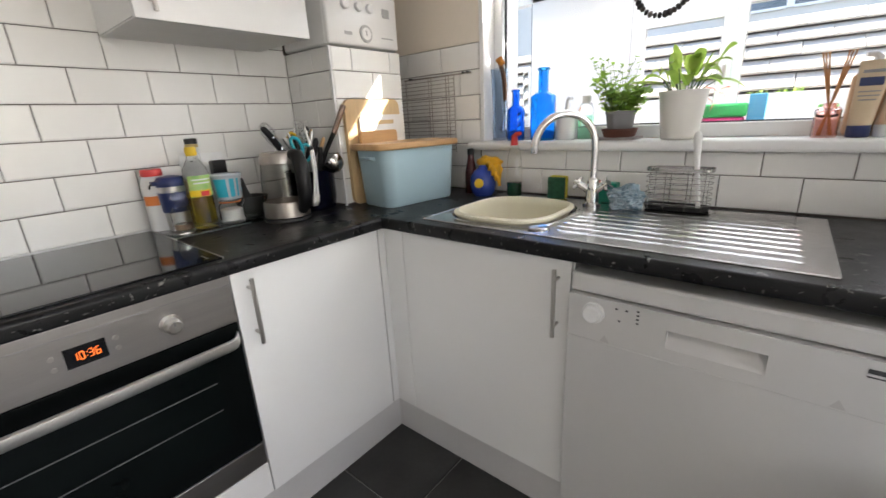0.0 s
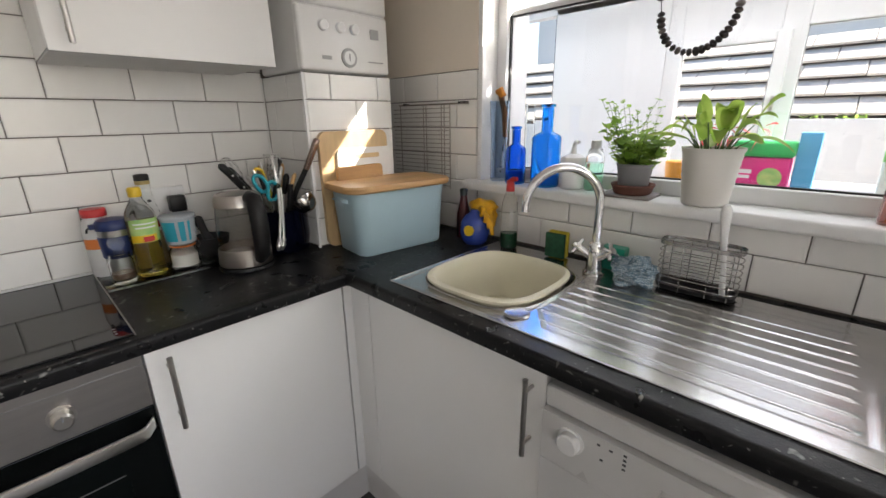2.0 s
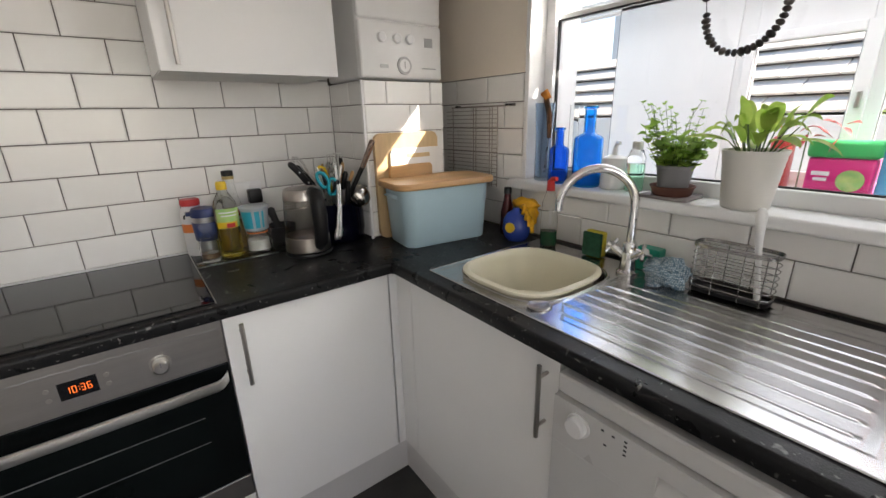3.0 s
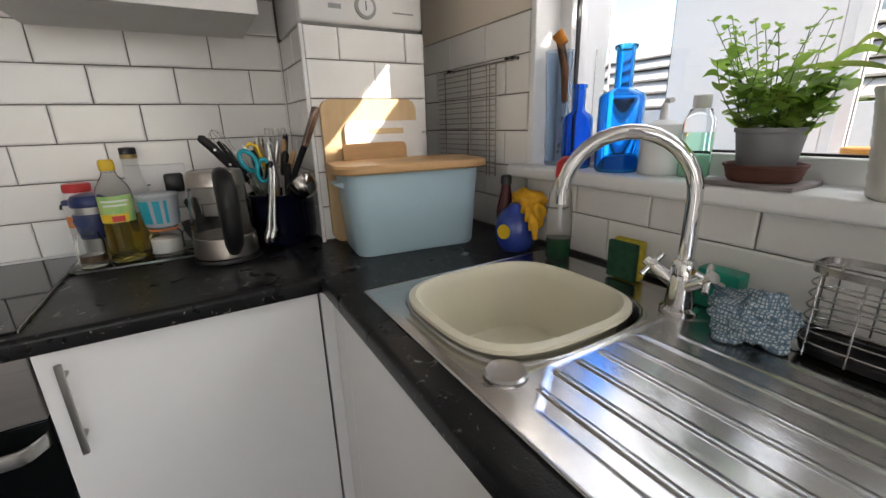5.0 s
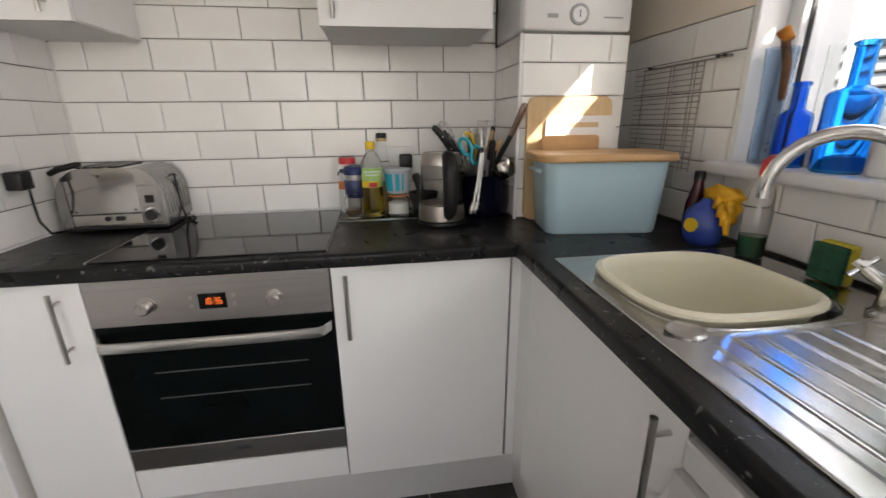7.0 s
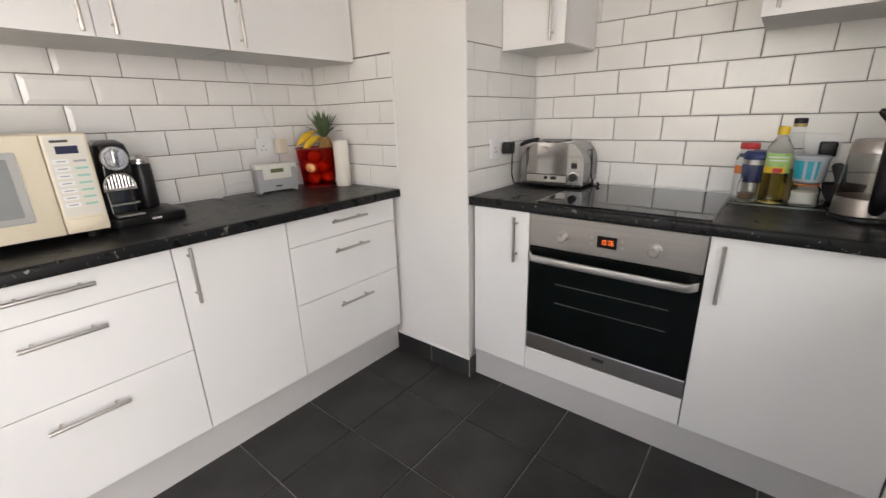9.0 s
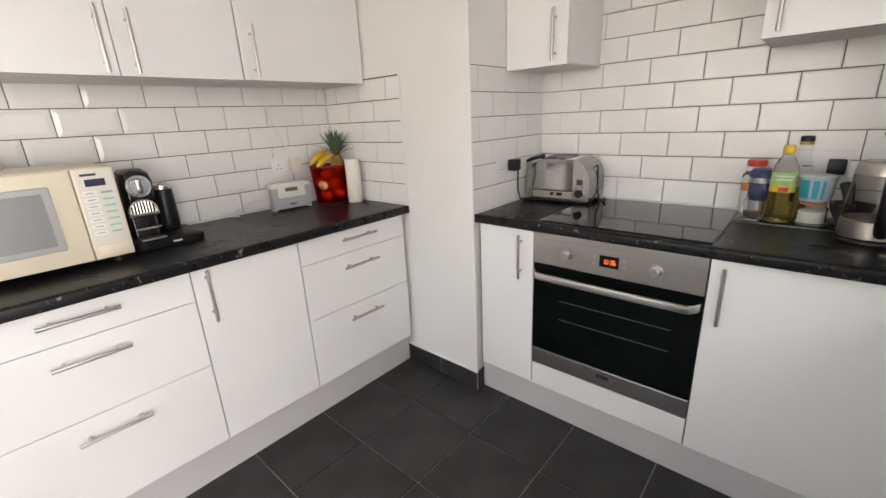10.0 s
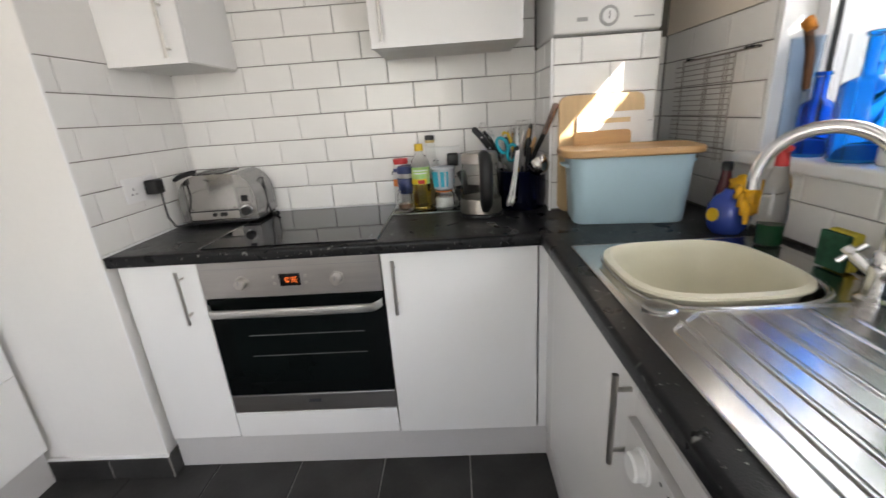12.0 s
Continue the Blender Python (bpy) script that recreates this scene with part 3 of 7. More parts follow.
# ---- dishwasher ----
dw = thing("dishwasher", "white freestanding dishwasher under the worktop", "dishwasher", (1.57, -0.3, 0.0))
DX0, DX1, DY = 1.2565, 1.876, -0.583
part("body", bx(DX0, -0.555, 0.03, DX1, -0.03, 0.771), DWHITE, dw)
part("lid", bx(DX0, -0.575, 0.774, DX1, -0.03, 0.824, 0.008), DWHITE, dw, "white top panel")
bm = B()
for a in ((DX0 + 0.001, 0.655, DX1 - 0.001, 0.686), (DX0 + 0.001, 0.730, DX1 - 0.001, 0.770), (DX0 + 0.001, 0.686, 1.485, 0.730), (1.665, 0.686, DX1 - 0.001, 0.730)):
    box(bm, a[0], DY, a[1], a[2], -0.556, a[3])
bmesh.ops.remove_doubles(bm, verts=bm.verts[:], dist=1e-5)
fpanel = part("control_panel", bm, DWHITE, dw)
part("grip_recess", loft(B(), [[(1.485, DY + 0.0005, 0.686), (1.665, DY + 0.0005, 0.686), (1.665, DY + 0.024, 0.730), (1.485, DY + 0.024, 0.730)], [(1.485, DY + 0.0265, 0.686), (1.665, DY + 0.0265, 0.686), (1.665, DY + 0.0265, 0.730), (1.485, DY + 0.0265, 0.730)]]), DWHITE, fpanel, "slanted grip recess")
part("dial", disc(disc(B(), (1.322, DY, 0.731), (0, -1, 0), 0.027, 0.004, 24), (1.322, DY - 0.003, 0.731), (0, -1, 0), 0.022, 0.018, 24, 0.003), WHITEPL, fpanel, "white programme dial", smooth=35)
for x, z in ((1.372, 0.752), (1.395, 0.752), (1.38, 0.722), (1.42, 0.757), (1.42, 0.747), (1.42, 0.737), (1.42, 0.727)):
    part("indicator", bx(x, DY - 0.0008, z, x + 0.006, DY + 0.001, z + 0.004), DARKMARK, fpanel)
part("badge", bx(1.80, DY - 0.0009, 0.744, 1.838, DY + 0.001, 0.753), DARKMARK, fpanel, "small dark maker's badge")
part("badge_line", bx(1.80, DY - 0.0009, 0.736, 1.838, DY + 0.001, 0.7385), DARKMARK, fpanel)
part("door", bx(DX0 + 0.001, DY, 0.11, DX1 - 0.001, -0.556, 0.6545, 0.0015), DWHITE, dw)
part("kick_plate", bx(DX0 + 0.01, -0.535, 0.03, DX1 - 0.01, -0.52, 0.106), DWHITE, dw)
for x in (1.352, 1.775):
    bm = B()
    vs = [bm.verts.new(p) for p in ((x - 0.012, DY - 0.0008, 0.658), (x + 0.012, DY - 0.0008, 0.658), (x, DY - 0.0008, 0.678))]
    bm.faces.new(vs)
    part("sticker_mark", bm, PALEMARK, fpanel)
for x in (1.29, 1.85):
    for y in (-0.5, -0.08):
        part("foot", disc(B(), (x, y, 0.0), (0, 0, 1), 0.018, 0.031, 12), BLACK, dw)
alone("end_panel", bx(1.878, -0.585, 0.0, 1.896, -0.02, 0.851, 0.001), DOOR, "white end panel beside the dishwasher", "panel")

# ---- sink ----
sink = thing("sink", "stainless steel inset sink with ribbed drainer", "sink", (1.24, -0.28, TOP))
SX0, SX1, SY0, SY1 = 0.733, 1.742, -0.536, -0.028
BCX, BCY = 0.945, -0.305
SZ = TOP + 0.004


def bowl_ring(s, z, k=40):
    """Bowl outline: a square with bowed sides."""
    pts = []
    for i in range(k):
        a = 2 * math.pi * i / k + math.pi / 4
        n = 3.4
        c, sn = math.cos(a), math.sin(a)
        r = (abs(c) ** n + abs(sn) ** n) ** (-1 / n)
        pts.append((BCX + 0.182 * s * r * c, BCY + 0.188 * s * r * sn, z))
    return pts


def smooth_step(d, w):
    f = min(1.0, max(0.0, d / w))
    return f * f * (3 - 2 * f)


RIBS = [(-0.462 + 0.0465 * i, 1.148 + (0.022 if i == 0 else 0.0) + 0.035 * max(0, i - 5)) for i in range(9)]


def deck_height(x, y):
    """Pressed sheet: raised flange, sunk drainer, narrow rounded ribs."""
    left = 1.132 + 0.75 * max(0.0, -0.41 - y) + 0.9 * max(0.0, y + 0.15)
    z = SZ - 0.0022 * smooth_step(min(x - left, 1.712 - x, y + 0.497, -0.062 - y), 0.009)
    z -= 0.0016 * smooth_step(min(1.132 - x, x - 0.750, y + 0.522, -0.042 - y), 0.008)
    for ry, rx in RIBS:
        d = max(abs(y - ry) / 0.0058, (rx - x) / 0.006 + 1, (x - 1.690) / 0.006 + 1)
        if d < 1:
            z += 0.0020 * math.sqrt(1 - d * d)
    return z


NX, NY = 210, 254
gx = [SX0 + (SX1 - SX0) * i / NX for i in range(NX + 1)]
gy = [SY0 + (SY1 - SY0) * j / NY for j in range(NY + 1)]
cols = [(x, y, deck_height(x, y)) for x in gx for y in gy]
quads = []
for i in range(NX):
    for j in range(NY):
        cx_, cy_ = (gx[i] + gx[i + 1]) / 2, (gy[j] + gy[j + 1]) / 2
        if (abs(cx_ - BCX) / 0.182) ** 3.4 + (abs(cy_ - BCY) / 0.188) ** 3.4 > 1.06:
            a = i * (NY + 1) + j
            quads.append((a, a + NY + 1, a + NY + 2, a + 1))
me = bpy.data.meshes.new("deck")
me.from_pydata([PLACE[sink].inverted() @ Vector(p) for p in cols], [], quads)
me.polygons.foreach_set("use_smooth", [True] * len(me.polygons))
me.materials.append(SINKSTEEL)
deck = new("deck", me)
deck.parent = sink
PLACE[deck] = PLACE[sink]
tagged(deck, "pressed steel deck with a ribbed drainer")
part("bowl", loft(B(), [bowl_ring(0.90, 0.752), bowl_ring(0.93, 0.765), bowl_ring(0.965, SZ - 0.02), bowl_ring(0.985, SZ - 0.004), bowl_ring(1.0, SZ + 0.0005), bowl_ring(1.02, SZ + 0.0015), bowl_ring(1.035, SZ + 0.001), bowl_ring(1.05, SZ - 0.0018)], True, False), SINKSTEEL, sink, "deep steel bowl", smooth=60)
for c0, c1 in (((SX0, SY0), (SX1, SY0)), ((SX1, SY0), (SX1, SY1)), ((SX1, SY1), (SX0, SY1)), ((SX0, SY1), (SX0, SY0))):
    part("rim", tube(B(), [(*c0, SZ - 0.0022), (*c1, SZ - 0.0022)], 0.0032, 8), SINKSTEEL, sink, "rolled steel rim", smooth=60)
part("waste_knob", lathe(B(), [(0.030, 0), (0.031, 0.003), (0.027, 0.0055), (0.024, 0.005), (0.002, 0.0045)], 1.118, -0.478, SZ, 32), SINKSTEEL, sink, "round chrome waste knob", smooth=35)

CREAM = mat("cream_plastic", (0.72, 0.68, 0.53), 0.38, vary=0.05, scale=6, fine=0.02, fine_scale=80, bump=0.02)
bm = B()


def basin_ring(s, z, n=3.2, k=56):
    pts = []
    for i in range(k):
        a = 2 * math.pi * i / k
        c, sn = math.cos(a), math.sin(a)
        r = (abs(c) ** n + abs(sn) ** n) ** (-1 / n)
        pts.append((BCX + 0.003 + 0.175 * s * r * c, -0.318 + 0.183 * s * r * sn, z))
    return pts


loft(bm, [basin_ring(0.78, 0.767), basin_ring(0.91, 0.885), basin_ring(0.975, 0.899), basin_ring(1.0, 0.903), basin_ring(0.995, 0.909), basin_ring(0.93, 0.913), basin_ring(0.90, 0.908), basin_ring(0.875, 0.885), basin_ring(0.765, 0.79), basin_ring(0.72, 0.773)], True, True)
alone("washing_up_bowl", bm, CREAM, "cream plastic washing-up bowl sitting in the sink", "bowl", smooth=50)

tap = thing("mixer_tap", "chrome swan-neck mixer tap with crosshead handles", "tap", (1.132, -0.1, TOP))
TX, TY = 1.132, -0.103
part("base", lathe(B(), [(0.031, 0.0), (0.031, 0.006), (0.024, 0.012), (0.021, 0.05), (0.021, 0.085), (0.016, 0.095)], TX, TY, SZ, 28), CHROME, tap, smooth=35)
pts = [(TX, TY, 0.97), (TX, TY, 1.04), (TX, TY, 1.092)]
for i in range(1, 17):
    a = math.pi * i / 16 * 1.04
    q = 0.104 * (1 - math.cos(a))
    pts.append((TX - 0.707 * q, TY - 0.707 * q, 1.094 + 0.106 * math.sin(a)))
part("spout", tube(B(), pts, 0.0125, 16), CHROME, tap, "curved chrome spout", smooth=60)
for s in (-1, 1):
    ax = Vector((0.75 * s, -0.25, 0.55)).normalized()
    c = Vector((TX, TY, 0.935))
    arm = part("valve", tube(B(), [c, c + ax * 0.055], [0.012, 0.012], 14), CHROME, tap, smooth=50)
    e = c + ax * 0.062
    u = ax.orthogonal().normalized()
    v = ax.cross(u)
    bm = B()
    tube(bm, [c + ax * 0.05, c + ax * 0.075], 0.010, 12)
    for w in (u, v):
        tube(bm, [e - w * 0.026, e + w * 0.026], 0.0055, 10)
    part("crosshead", bm, CHROME, arm, "chrome crosshead handle", smooth=50)

# ---- boiler ----
boiler = thing("boiler", "white wall-hung gas boiler with round dial", "boiler", (0.15, -0.32, 1.482))
BX = 0.292
part("casing", bx(0.0, -0.50, 1.482, BX - 0.012, -0.137, 2.2, 0.012, 3), BENAMEL, boiler, smooth=40)
flap = part("lower_fascia", bx(BX - 0.03, -0.497, 1.485, BX, -0.14, 1.676, 0.010, 3), BENAMEL, boiler, "white control fascia", smooth=40)
part("upper_fascia", bx(BX - 0.03, -0.497, 1.680, BX - 0.002, -0.14, 2.195, 0.010, 3), BENAMEL, boiler, smooth=40)
BGREY = mat("mid_grey_plastic", (0.36, 0.36, 0.36), 0.45, vary=0.08, scale=10)
dial = part("dial", disc(B(), (BX - 0.001, -0.316, 1.532), (1, 0, 0), 0.031, 0.005, 32, 0.001), BGREY, flap, "grey ring pressure dial", smooth=35)
part("dial_face", disc(B(), (BX + 0.0042, -0.316, 1.532), (1, 0, 0), 0.022, 0.0012, 32), WHITEPL, flap)
part("needle", bx(BX + 0.0055, -0.3175, 1.523, BX + 0.0062, -0.3145, 1.545), DARKMARK, flap)
for y in (-0.41, -0.345, -0.29):
    part("knob", disc(B(), (BX - 0.001, y, 1.622), (1, 0, 0), 0.017, 0.014, 24, 0.003), WHITEPL, flap, "white round knob", smooth=35)
part("display", bx(BX - 0.001, -0.222, 1.600, BX + 0.0012, -0.185, 1.632), BGREY, flap, "grey display")
part("badge", bx(BX - 0.001, -0.42, 1.521, BX + 0.001, -0.385, 1.533), BGREY, flap)
part("badge", bx(BX - 0.001, -0.235, 1.523, BX + 0.0006, -0.17, 1.527), GREYMARK, flap)

# ---- kitchen window ----
sill = alone("sill", box(B(), WX0 - 0.065, -0.024, WZ0 - 0.036, 1.912, 0.105, WZ0, 0.010, 3), UPVC, "white plastic window sill crowded with bottles and plants", "sill", "structure", 40)
win = thing("window_1", "white framed kitchen window onto a lean-to", "window", (1.25, 0.13, WZ0), kind="structure")
GY = 0.128
# top light above the transom is unseen; both are sized to pass the sun streak
for nm, a in (("frame_bottom", (WX0, 0.098, WZ0, WX1, 0.165, 1.150)), ("frame_left", (WX0, 0.098, 1.150, 0.655, 0.165, 1.84)), ("frame_right", (1.815, 0.098, 1.150, WX1, 0.165, 1.84)),
              ("frame_top", (WX0, 0.098, 1.84, WX1, 0.165, WZ1)), ("transom", (0.655, 0.1285, 1.666, 1.815, 0.165, 1.685))):
    part(nm, bx(*a, 0.004), UPVC, win)
for a in ((0.655, GY - 0.012, 1.150, 1.815, GY, 1.1545), (0.655, GY - 0.012, 1.6615, 1.815, GY, 1.666), (0.655, GY - 0.012, 1.1545, 0.6595, GY, 1.6615), (1.8105, GY - 0.012, 1.1545, 1.815, GY, 1.6615)):
    part("gasket", bx(*a), DKRUB, win, "black rubber gasket")
for a in ((0.656, GY, 1.151, 1.814, GY + 0.006, 1.665), (0.656, GY + 0.012, 1.686, 1.814, GY + 0.018, 1.839)):
    p = part("pane", bx(*a), PANE, win, "clear glass pane")
    p.visible_shadow = False

# open garden door beside the window
leaf = thing("door_1", "open white plastic garden door with a glazed panel", "door", (1.94, 0.0, 0.0), kind="structure")
LX0, LX1 = 1.928, 1.975
for a in ((LX0, -0.26, 0.02, LX1, 0.012, 2.06), (LX0, -0.86, 0.02, LX1, -0.74, 2.06), (LX0, -0.74, 0.02, LX1, -0.26, 0.565), (LX0, -0.74, 1.93, LX1, -0.26, 2.06)):
    part("stile", bx(*a, 0.003), UPVC, leaf)
for a in ((LX0 + 0.004, -0.74, 0.565, LX1 - 0.004, -0.26, 0.573), (LX0 + 0.004, -0.268, 0.573, LX1 - 0.004, -0.26, 1.93), (LX0 + 0.004, -0.74, 0.573, LX1 - 0.004, -0.732, 1.93)):
    part("gasket", bx(*a), DKRUB, leaf, "black rubber gasket")
p = part("pane", bx(LX0 + 0.02, -0.732, 0.573, LX0 + 0.026, -0.268, 1.93), PANE, leaf)
p.visible_shadow = False
for z in (0.35, 1.28, 1.85):
    part("hinge", tube(B(), [(1.918, 0.006, z - 0.05), (1.918, 0.006, z + 0.05)], 0.008, 10), UPVC, leaf, "white hinge", smooth=50)

# ---- lean-to and what lies beyond ----
lean = thing("lean_to", "white lean-to with wide windows outside the kitchen", "lean-to", (1.3, 0.9, 0), kind="structure")
LY = 1.38
part("floor", bx(-1.2, 0.302, -0.12, 3.6, LY + 0.1, -0.01), FGROUT, lean)
part("wall_low", bx(0.12, LY, -0.01, 3.6, LY + 0.08, 0.94), UPVC, lean)
part("wall_panel", bx(0.12, LY, 0.94, 0.785, LY + 0.08, 2.10), UPVC, lean)
part("far_sill", bx(0.12, LY - 0.22, 0.94, 3.6, LY, 0.975, 0.004), UPVC, lean)
part("wall_head", bx(-1.2, LY, 1.93, 3.6, LY + 0.08, 2.10), UPVC, lean)
part("side_wall", bx(-1.28, 0.302, 0, -1.2, LY + 0.08, 2.1), UPVC, lean)
part("side_wall", bx(3.6, 0.302, 0, 3.68, LY + 0.08, 2.1), UPVC, lean)
for a in ((0.785, LY + 0.005, 0.976, 0.860, LY + 0.07, 1.93), (1.272, LY + 0.005, 0.976, 1.366, LY + 0.07, 1.93), (2.03, LY + 0.005, 0.976, 2.10, LY + 0.07, 1.93), (2.8, LY + 0.005, 0.976, 2.87, LY + 0.07, 1.93),
          (0.860, LY + 0.005, 0.976, 1.272, LY + 0.07, 1.03), (0.860, LY + 0.005, 1.67, 1.272, LY + 0.07, 1.93), (1.366, LY + 0.005, 0.976, 2.03, LY + 0.07, 1.02), (1.366, LY + 0.005, 1.705, 2.03, LY + 0.07, 1.93)):
    part("window_frame", bx(*a, 0.004), UPVC, lean)
# opening sash of the narrow light, proud of its frame
for a in ((0.828, 1.012, 0.871, 1.695), (1.262, 1.012, 1.318, 1.695), (0.871, 1.012, 1.262, 1.055), (0.871, 1.652, 1.262, 1.695)):
    part("sash", bx(a[0], LY - 0.018, a[1], a[2], LY + 0.004, a[3], 0.005), UPVC, lean)
for a in ((0.872, 1.056, 0.876, 1.651), (1.257, 1.056, 1.261, 1.651), (0.876, 1.056, 1.257, 1.060), (0.876, 1.647, 1.257, 1.651)):
    part("gasket", bx(a[0], LY - 0.006, a[1], a[2], LY + 0.003, a[3]), BGREY, lean, "grey rubber gasket")
for a in ((1.3665, 1.021, 1.371, 1.704), (1.371, 1.700, 2.029, 1.704)):
    part("gasket", bx(a[0], LY + 0.012, a[1], a[2], LY + 0.02, a[3]), BGREY, lean, "grey rubber gasket")
part("window_handle", bx(1.286, LY - 0.04, 1.34, 1.302, LY - 0.0185, 1.41, 0.003), HANDLE, lean, "grey window handle")
for a in ((0.110, LY + 0.01, 0.2, 0.1195, LY + 0.05, 1.93),):
    part("gasket", bx(*a), DKRUB, lean, "black rubber gasket")
part("door_post", bx(-0.36, LY, -0.01, -0.31, LY + 0.08, 1.93), UPVC, lean)
# unseen panels added overhead: their edges and gaps cut the sun into streaks
for a in ((-1.28, 0.845, 3.7, 0.935), (-1.28, 0.9352, 1.63, 0.985), (1.72, 0.9352, 3.7, 0.985), (-1.28, 0.9852, 3.7, 1.6), (1.70, 0.30, 3.7, 0.843)):
    part("roof_panel", bx(a[0], a[1], 2.37, a[2], a[3], 2.40), UPVC, lean, "unseen white panel added to mask the sun")
for x in (-1.2, 0.0, 1.2, 2.4, 3.6):
    part("rafter", bx(x - 0.03, 0.302, 2.25, x + 0.03, LY + 0.08, 2.368), UPVC, lean)

SOIL = mat("garden_paving", (0.34, 0.32, 0.29), 0.85, vary=0.3, scale=1.5, fine=0.2, fine_scale=30, bump=0.3)
alone("ground", bx(-60, LY + 0.1, -0.3, 60, 120, -0.12), SOIL, "pale garden paving outside", "ground", "structure")
PAINTED = mat("white_garden_wall_paint", (0.62, 0.61, 0.59), 0.8, vary=0.12, scale=1.2, fine=0.06, fine_scale=30, bump=0.2)
alone("garden_wall", bx(-5, 3.2, -0.12, 8, 3.35, 1.285, 0.01), PAINTED, "white painted garden wall below a tiled roof", "wall", "structure")
shed = thing("outbuilding_roof", "low roof of weathered pale tiles behind the wall", "roof", (1.0, 3.6, 1.38), kind="structure")
# deck's brown stands in for the shade under the tile laps
RDECK = mat("brown_lap_shade", (0.16, 0.13, 0.11), 0.9, vary=0.3, scale=5)
SHT = mat("weathered_roof_tile", (0.62, 0.55, 0.46), 0.85, vary=0.18, scale=4, fine=0.2, fine_scale=40, bump=0.4, bump_scale=30, each=0.1)
part("roof_deck", loft(B(), [[(-5, 3.36, 1.22), (8, 3.36, 1.22), (8, 4.6, 1.96), (-5, 4.6, 1.96)], [(-5, 3.36, 1.28), (8, 3.36, 1.28), (8, 4.6, 2.02), (-5, 4.6, 2.02)]]), RDECK, shed)
tile_me = {}
for row in range(5):
    y = 3.28 + row * 0.25
    z = 1.305 + row * 0.152
    x = -4.8 + (0.21 if row % 2 else 0)
    while x < 5.6:
        w = 0.42
        if "rt" not in tile_me:
            bm = box(B(), 0, 0, 0, w, 0.33, 0.022, 0.005, 1)
            me = bpy.data.meshes.new("roof_tile")
            bm.to_mesh(me)
            bm.free()
            me.materials.append(SHT)
            tile_me["rt"] = me
        ob = new("roof_tile", tile_me["rt"])
        ob.parent = shed
        ob.matrix_basis = PLACE[shed].inverted() @ pose(x, y, z + random.uniform(-0.003, 0.003), 22, 0, random.uniform(-0.4, 0.4))
        x += w + 0.006

house = thing("neighbour_house", "white rendered house with a row of dark windows", "house", (1.5, 8.2, -0.12), kind="structure")
NGLASS = mat("dull_blue_window", (0.13, 0.16, 0.20), 0.12, vary=0.3, scale=2)
part("wall", bx(-4.1, 8.0, -0.12, 12, 8.4, 2.68), PAINTED, house)
part("upper_wall", bx(-4.1, 8.0, 3.45, 12, 8.4, 4.3), PAINTED, house)
part("eaves", bx(-4.3, 7.8, 4.3, 12.2, 8.5, 4.42, 0.01), UPVC, house)
part("end_wall", bx(-4.1, 8.0, 2.68, 0.25, 8.4, 3.45), PAINTED, house)
x = 0.3
while x < 11.0:
    part("mullion", bx(x - 0.05, 7.97, 2.68, x + 0.05, 8.1, 3.45), UPVC, house)
    w = part("window", bx(x + 0.05, 8.05, 2.68, x + 0.95, 8.08, 3.45), NGLASS, house)
    part("sill", bx(x + 0.05, 7.95, 2.66, x + 0.95, 8.05, 2.70), UPVC, w)
    x += 1.0

# ---- things on the worktop by the oven ----
def simple(name, label, category, bm, material, smooth=40):
    return alone(name, bm, material, label, category, smooth=smooth)


GREENGLASS = glass("pale_green_glass", (0.80, 0.93, 0.88))
CLEAR = glass("clear_jar_glass", (0.97, 0.98, 0.97), 0.0, 1.16)
OIL = glass("cooking_oil", (0.80, 0.62, 0.10))
NAVY = mat("navy_plastic", (0.016, 0.03, 0.12), 0.35, vary=0.2, scale=10)
REDPL = mat("red_plastic", (0.55, 0.03, 0.03), 0.35, vary=0.15, scale=10)
YELLOWPL = mat("yellow_plastic", (0.75, 0.50, 0.02), 0.35, vary=0.1, scale=10)
GREENLBL = mat("green_label", (0.22, 0.48, 0.14), 0.5, vary=0.3, scale=25, second=(0.50, 0.60, 0.22))
TEALLBL = mat("teal_label", (0.02, 0.36, 0.48), 0.45, vary=0.1, scale=10)
SALT = mat("white_salt", (0.82, 0.81, 0.78), 0.9, vary=0.05, scale=80, bump=0.3, bump_scale=400)
BRASS = mat("gold_foil", (0.55, 0.42, 0.18), 0.35, 0.8, vary=0.1, scale=20)
CORAL = mat("orange_print", (0.75, 0.22, 0.05), 0.5)
WOOD = mat("beech_wood", (0.56, 0.33, 0.14), 0.42, vary=0.25, scale=3, fine=0.10, fine_scale=40, stretch=(6, 1, 12), bump=0.08, bump_scale=60)
PALEWOOD = mat("pale_bamboo", (0.60, 0.42, 0.22), 0.5, vary=0.2, scale=3, fine=0.08, fine_scale=50, stretch=(10, 10, 1), bump=0.06)
TEALPL = mat("turquoise_plastic", (0.01, 0.34, 0.42), 0.35, vary=0.1, scale=8)

simple("glass_worktop_saver", "thin clear glass board lying under the bottles", "glass board", box(B(), 0.03, -1.105, TOP + 0.0005, 0.225, -0.815, TOP + 0.007, 0.002), GREENGLASS)
GZ = TOP + 0.0072



def arc_label(x, y, z, r0, r1, a0, a1, h0, h1):
    """A paper label wrapped round part of a bottle."""
    rings = [[(x + r * math.cos(radians(a)), y + r * math.sin(radians(a)), z + h) for a in [a0 + (a1 - a0) * i / 14 for i in range(15)]] for r, h in ((r0, h0), (r1, h1))]
    return loft(B(), rings, False, False, closed=False)


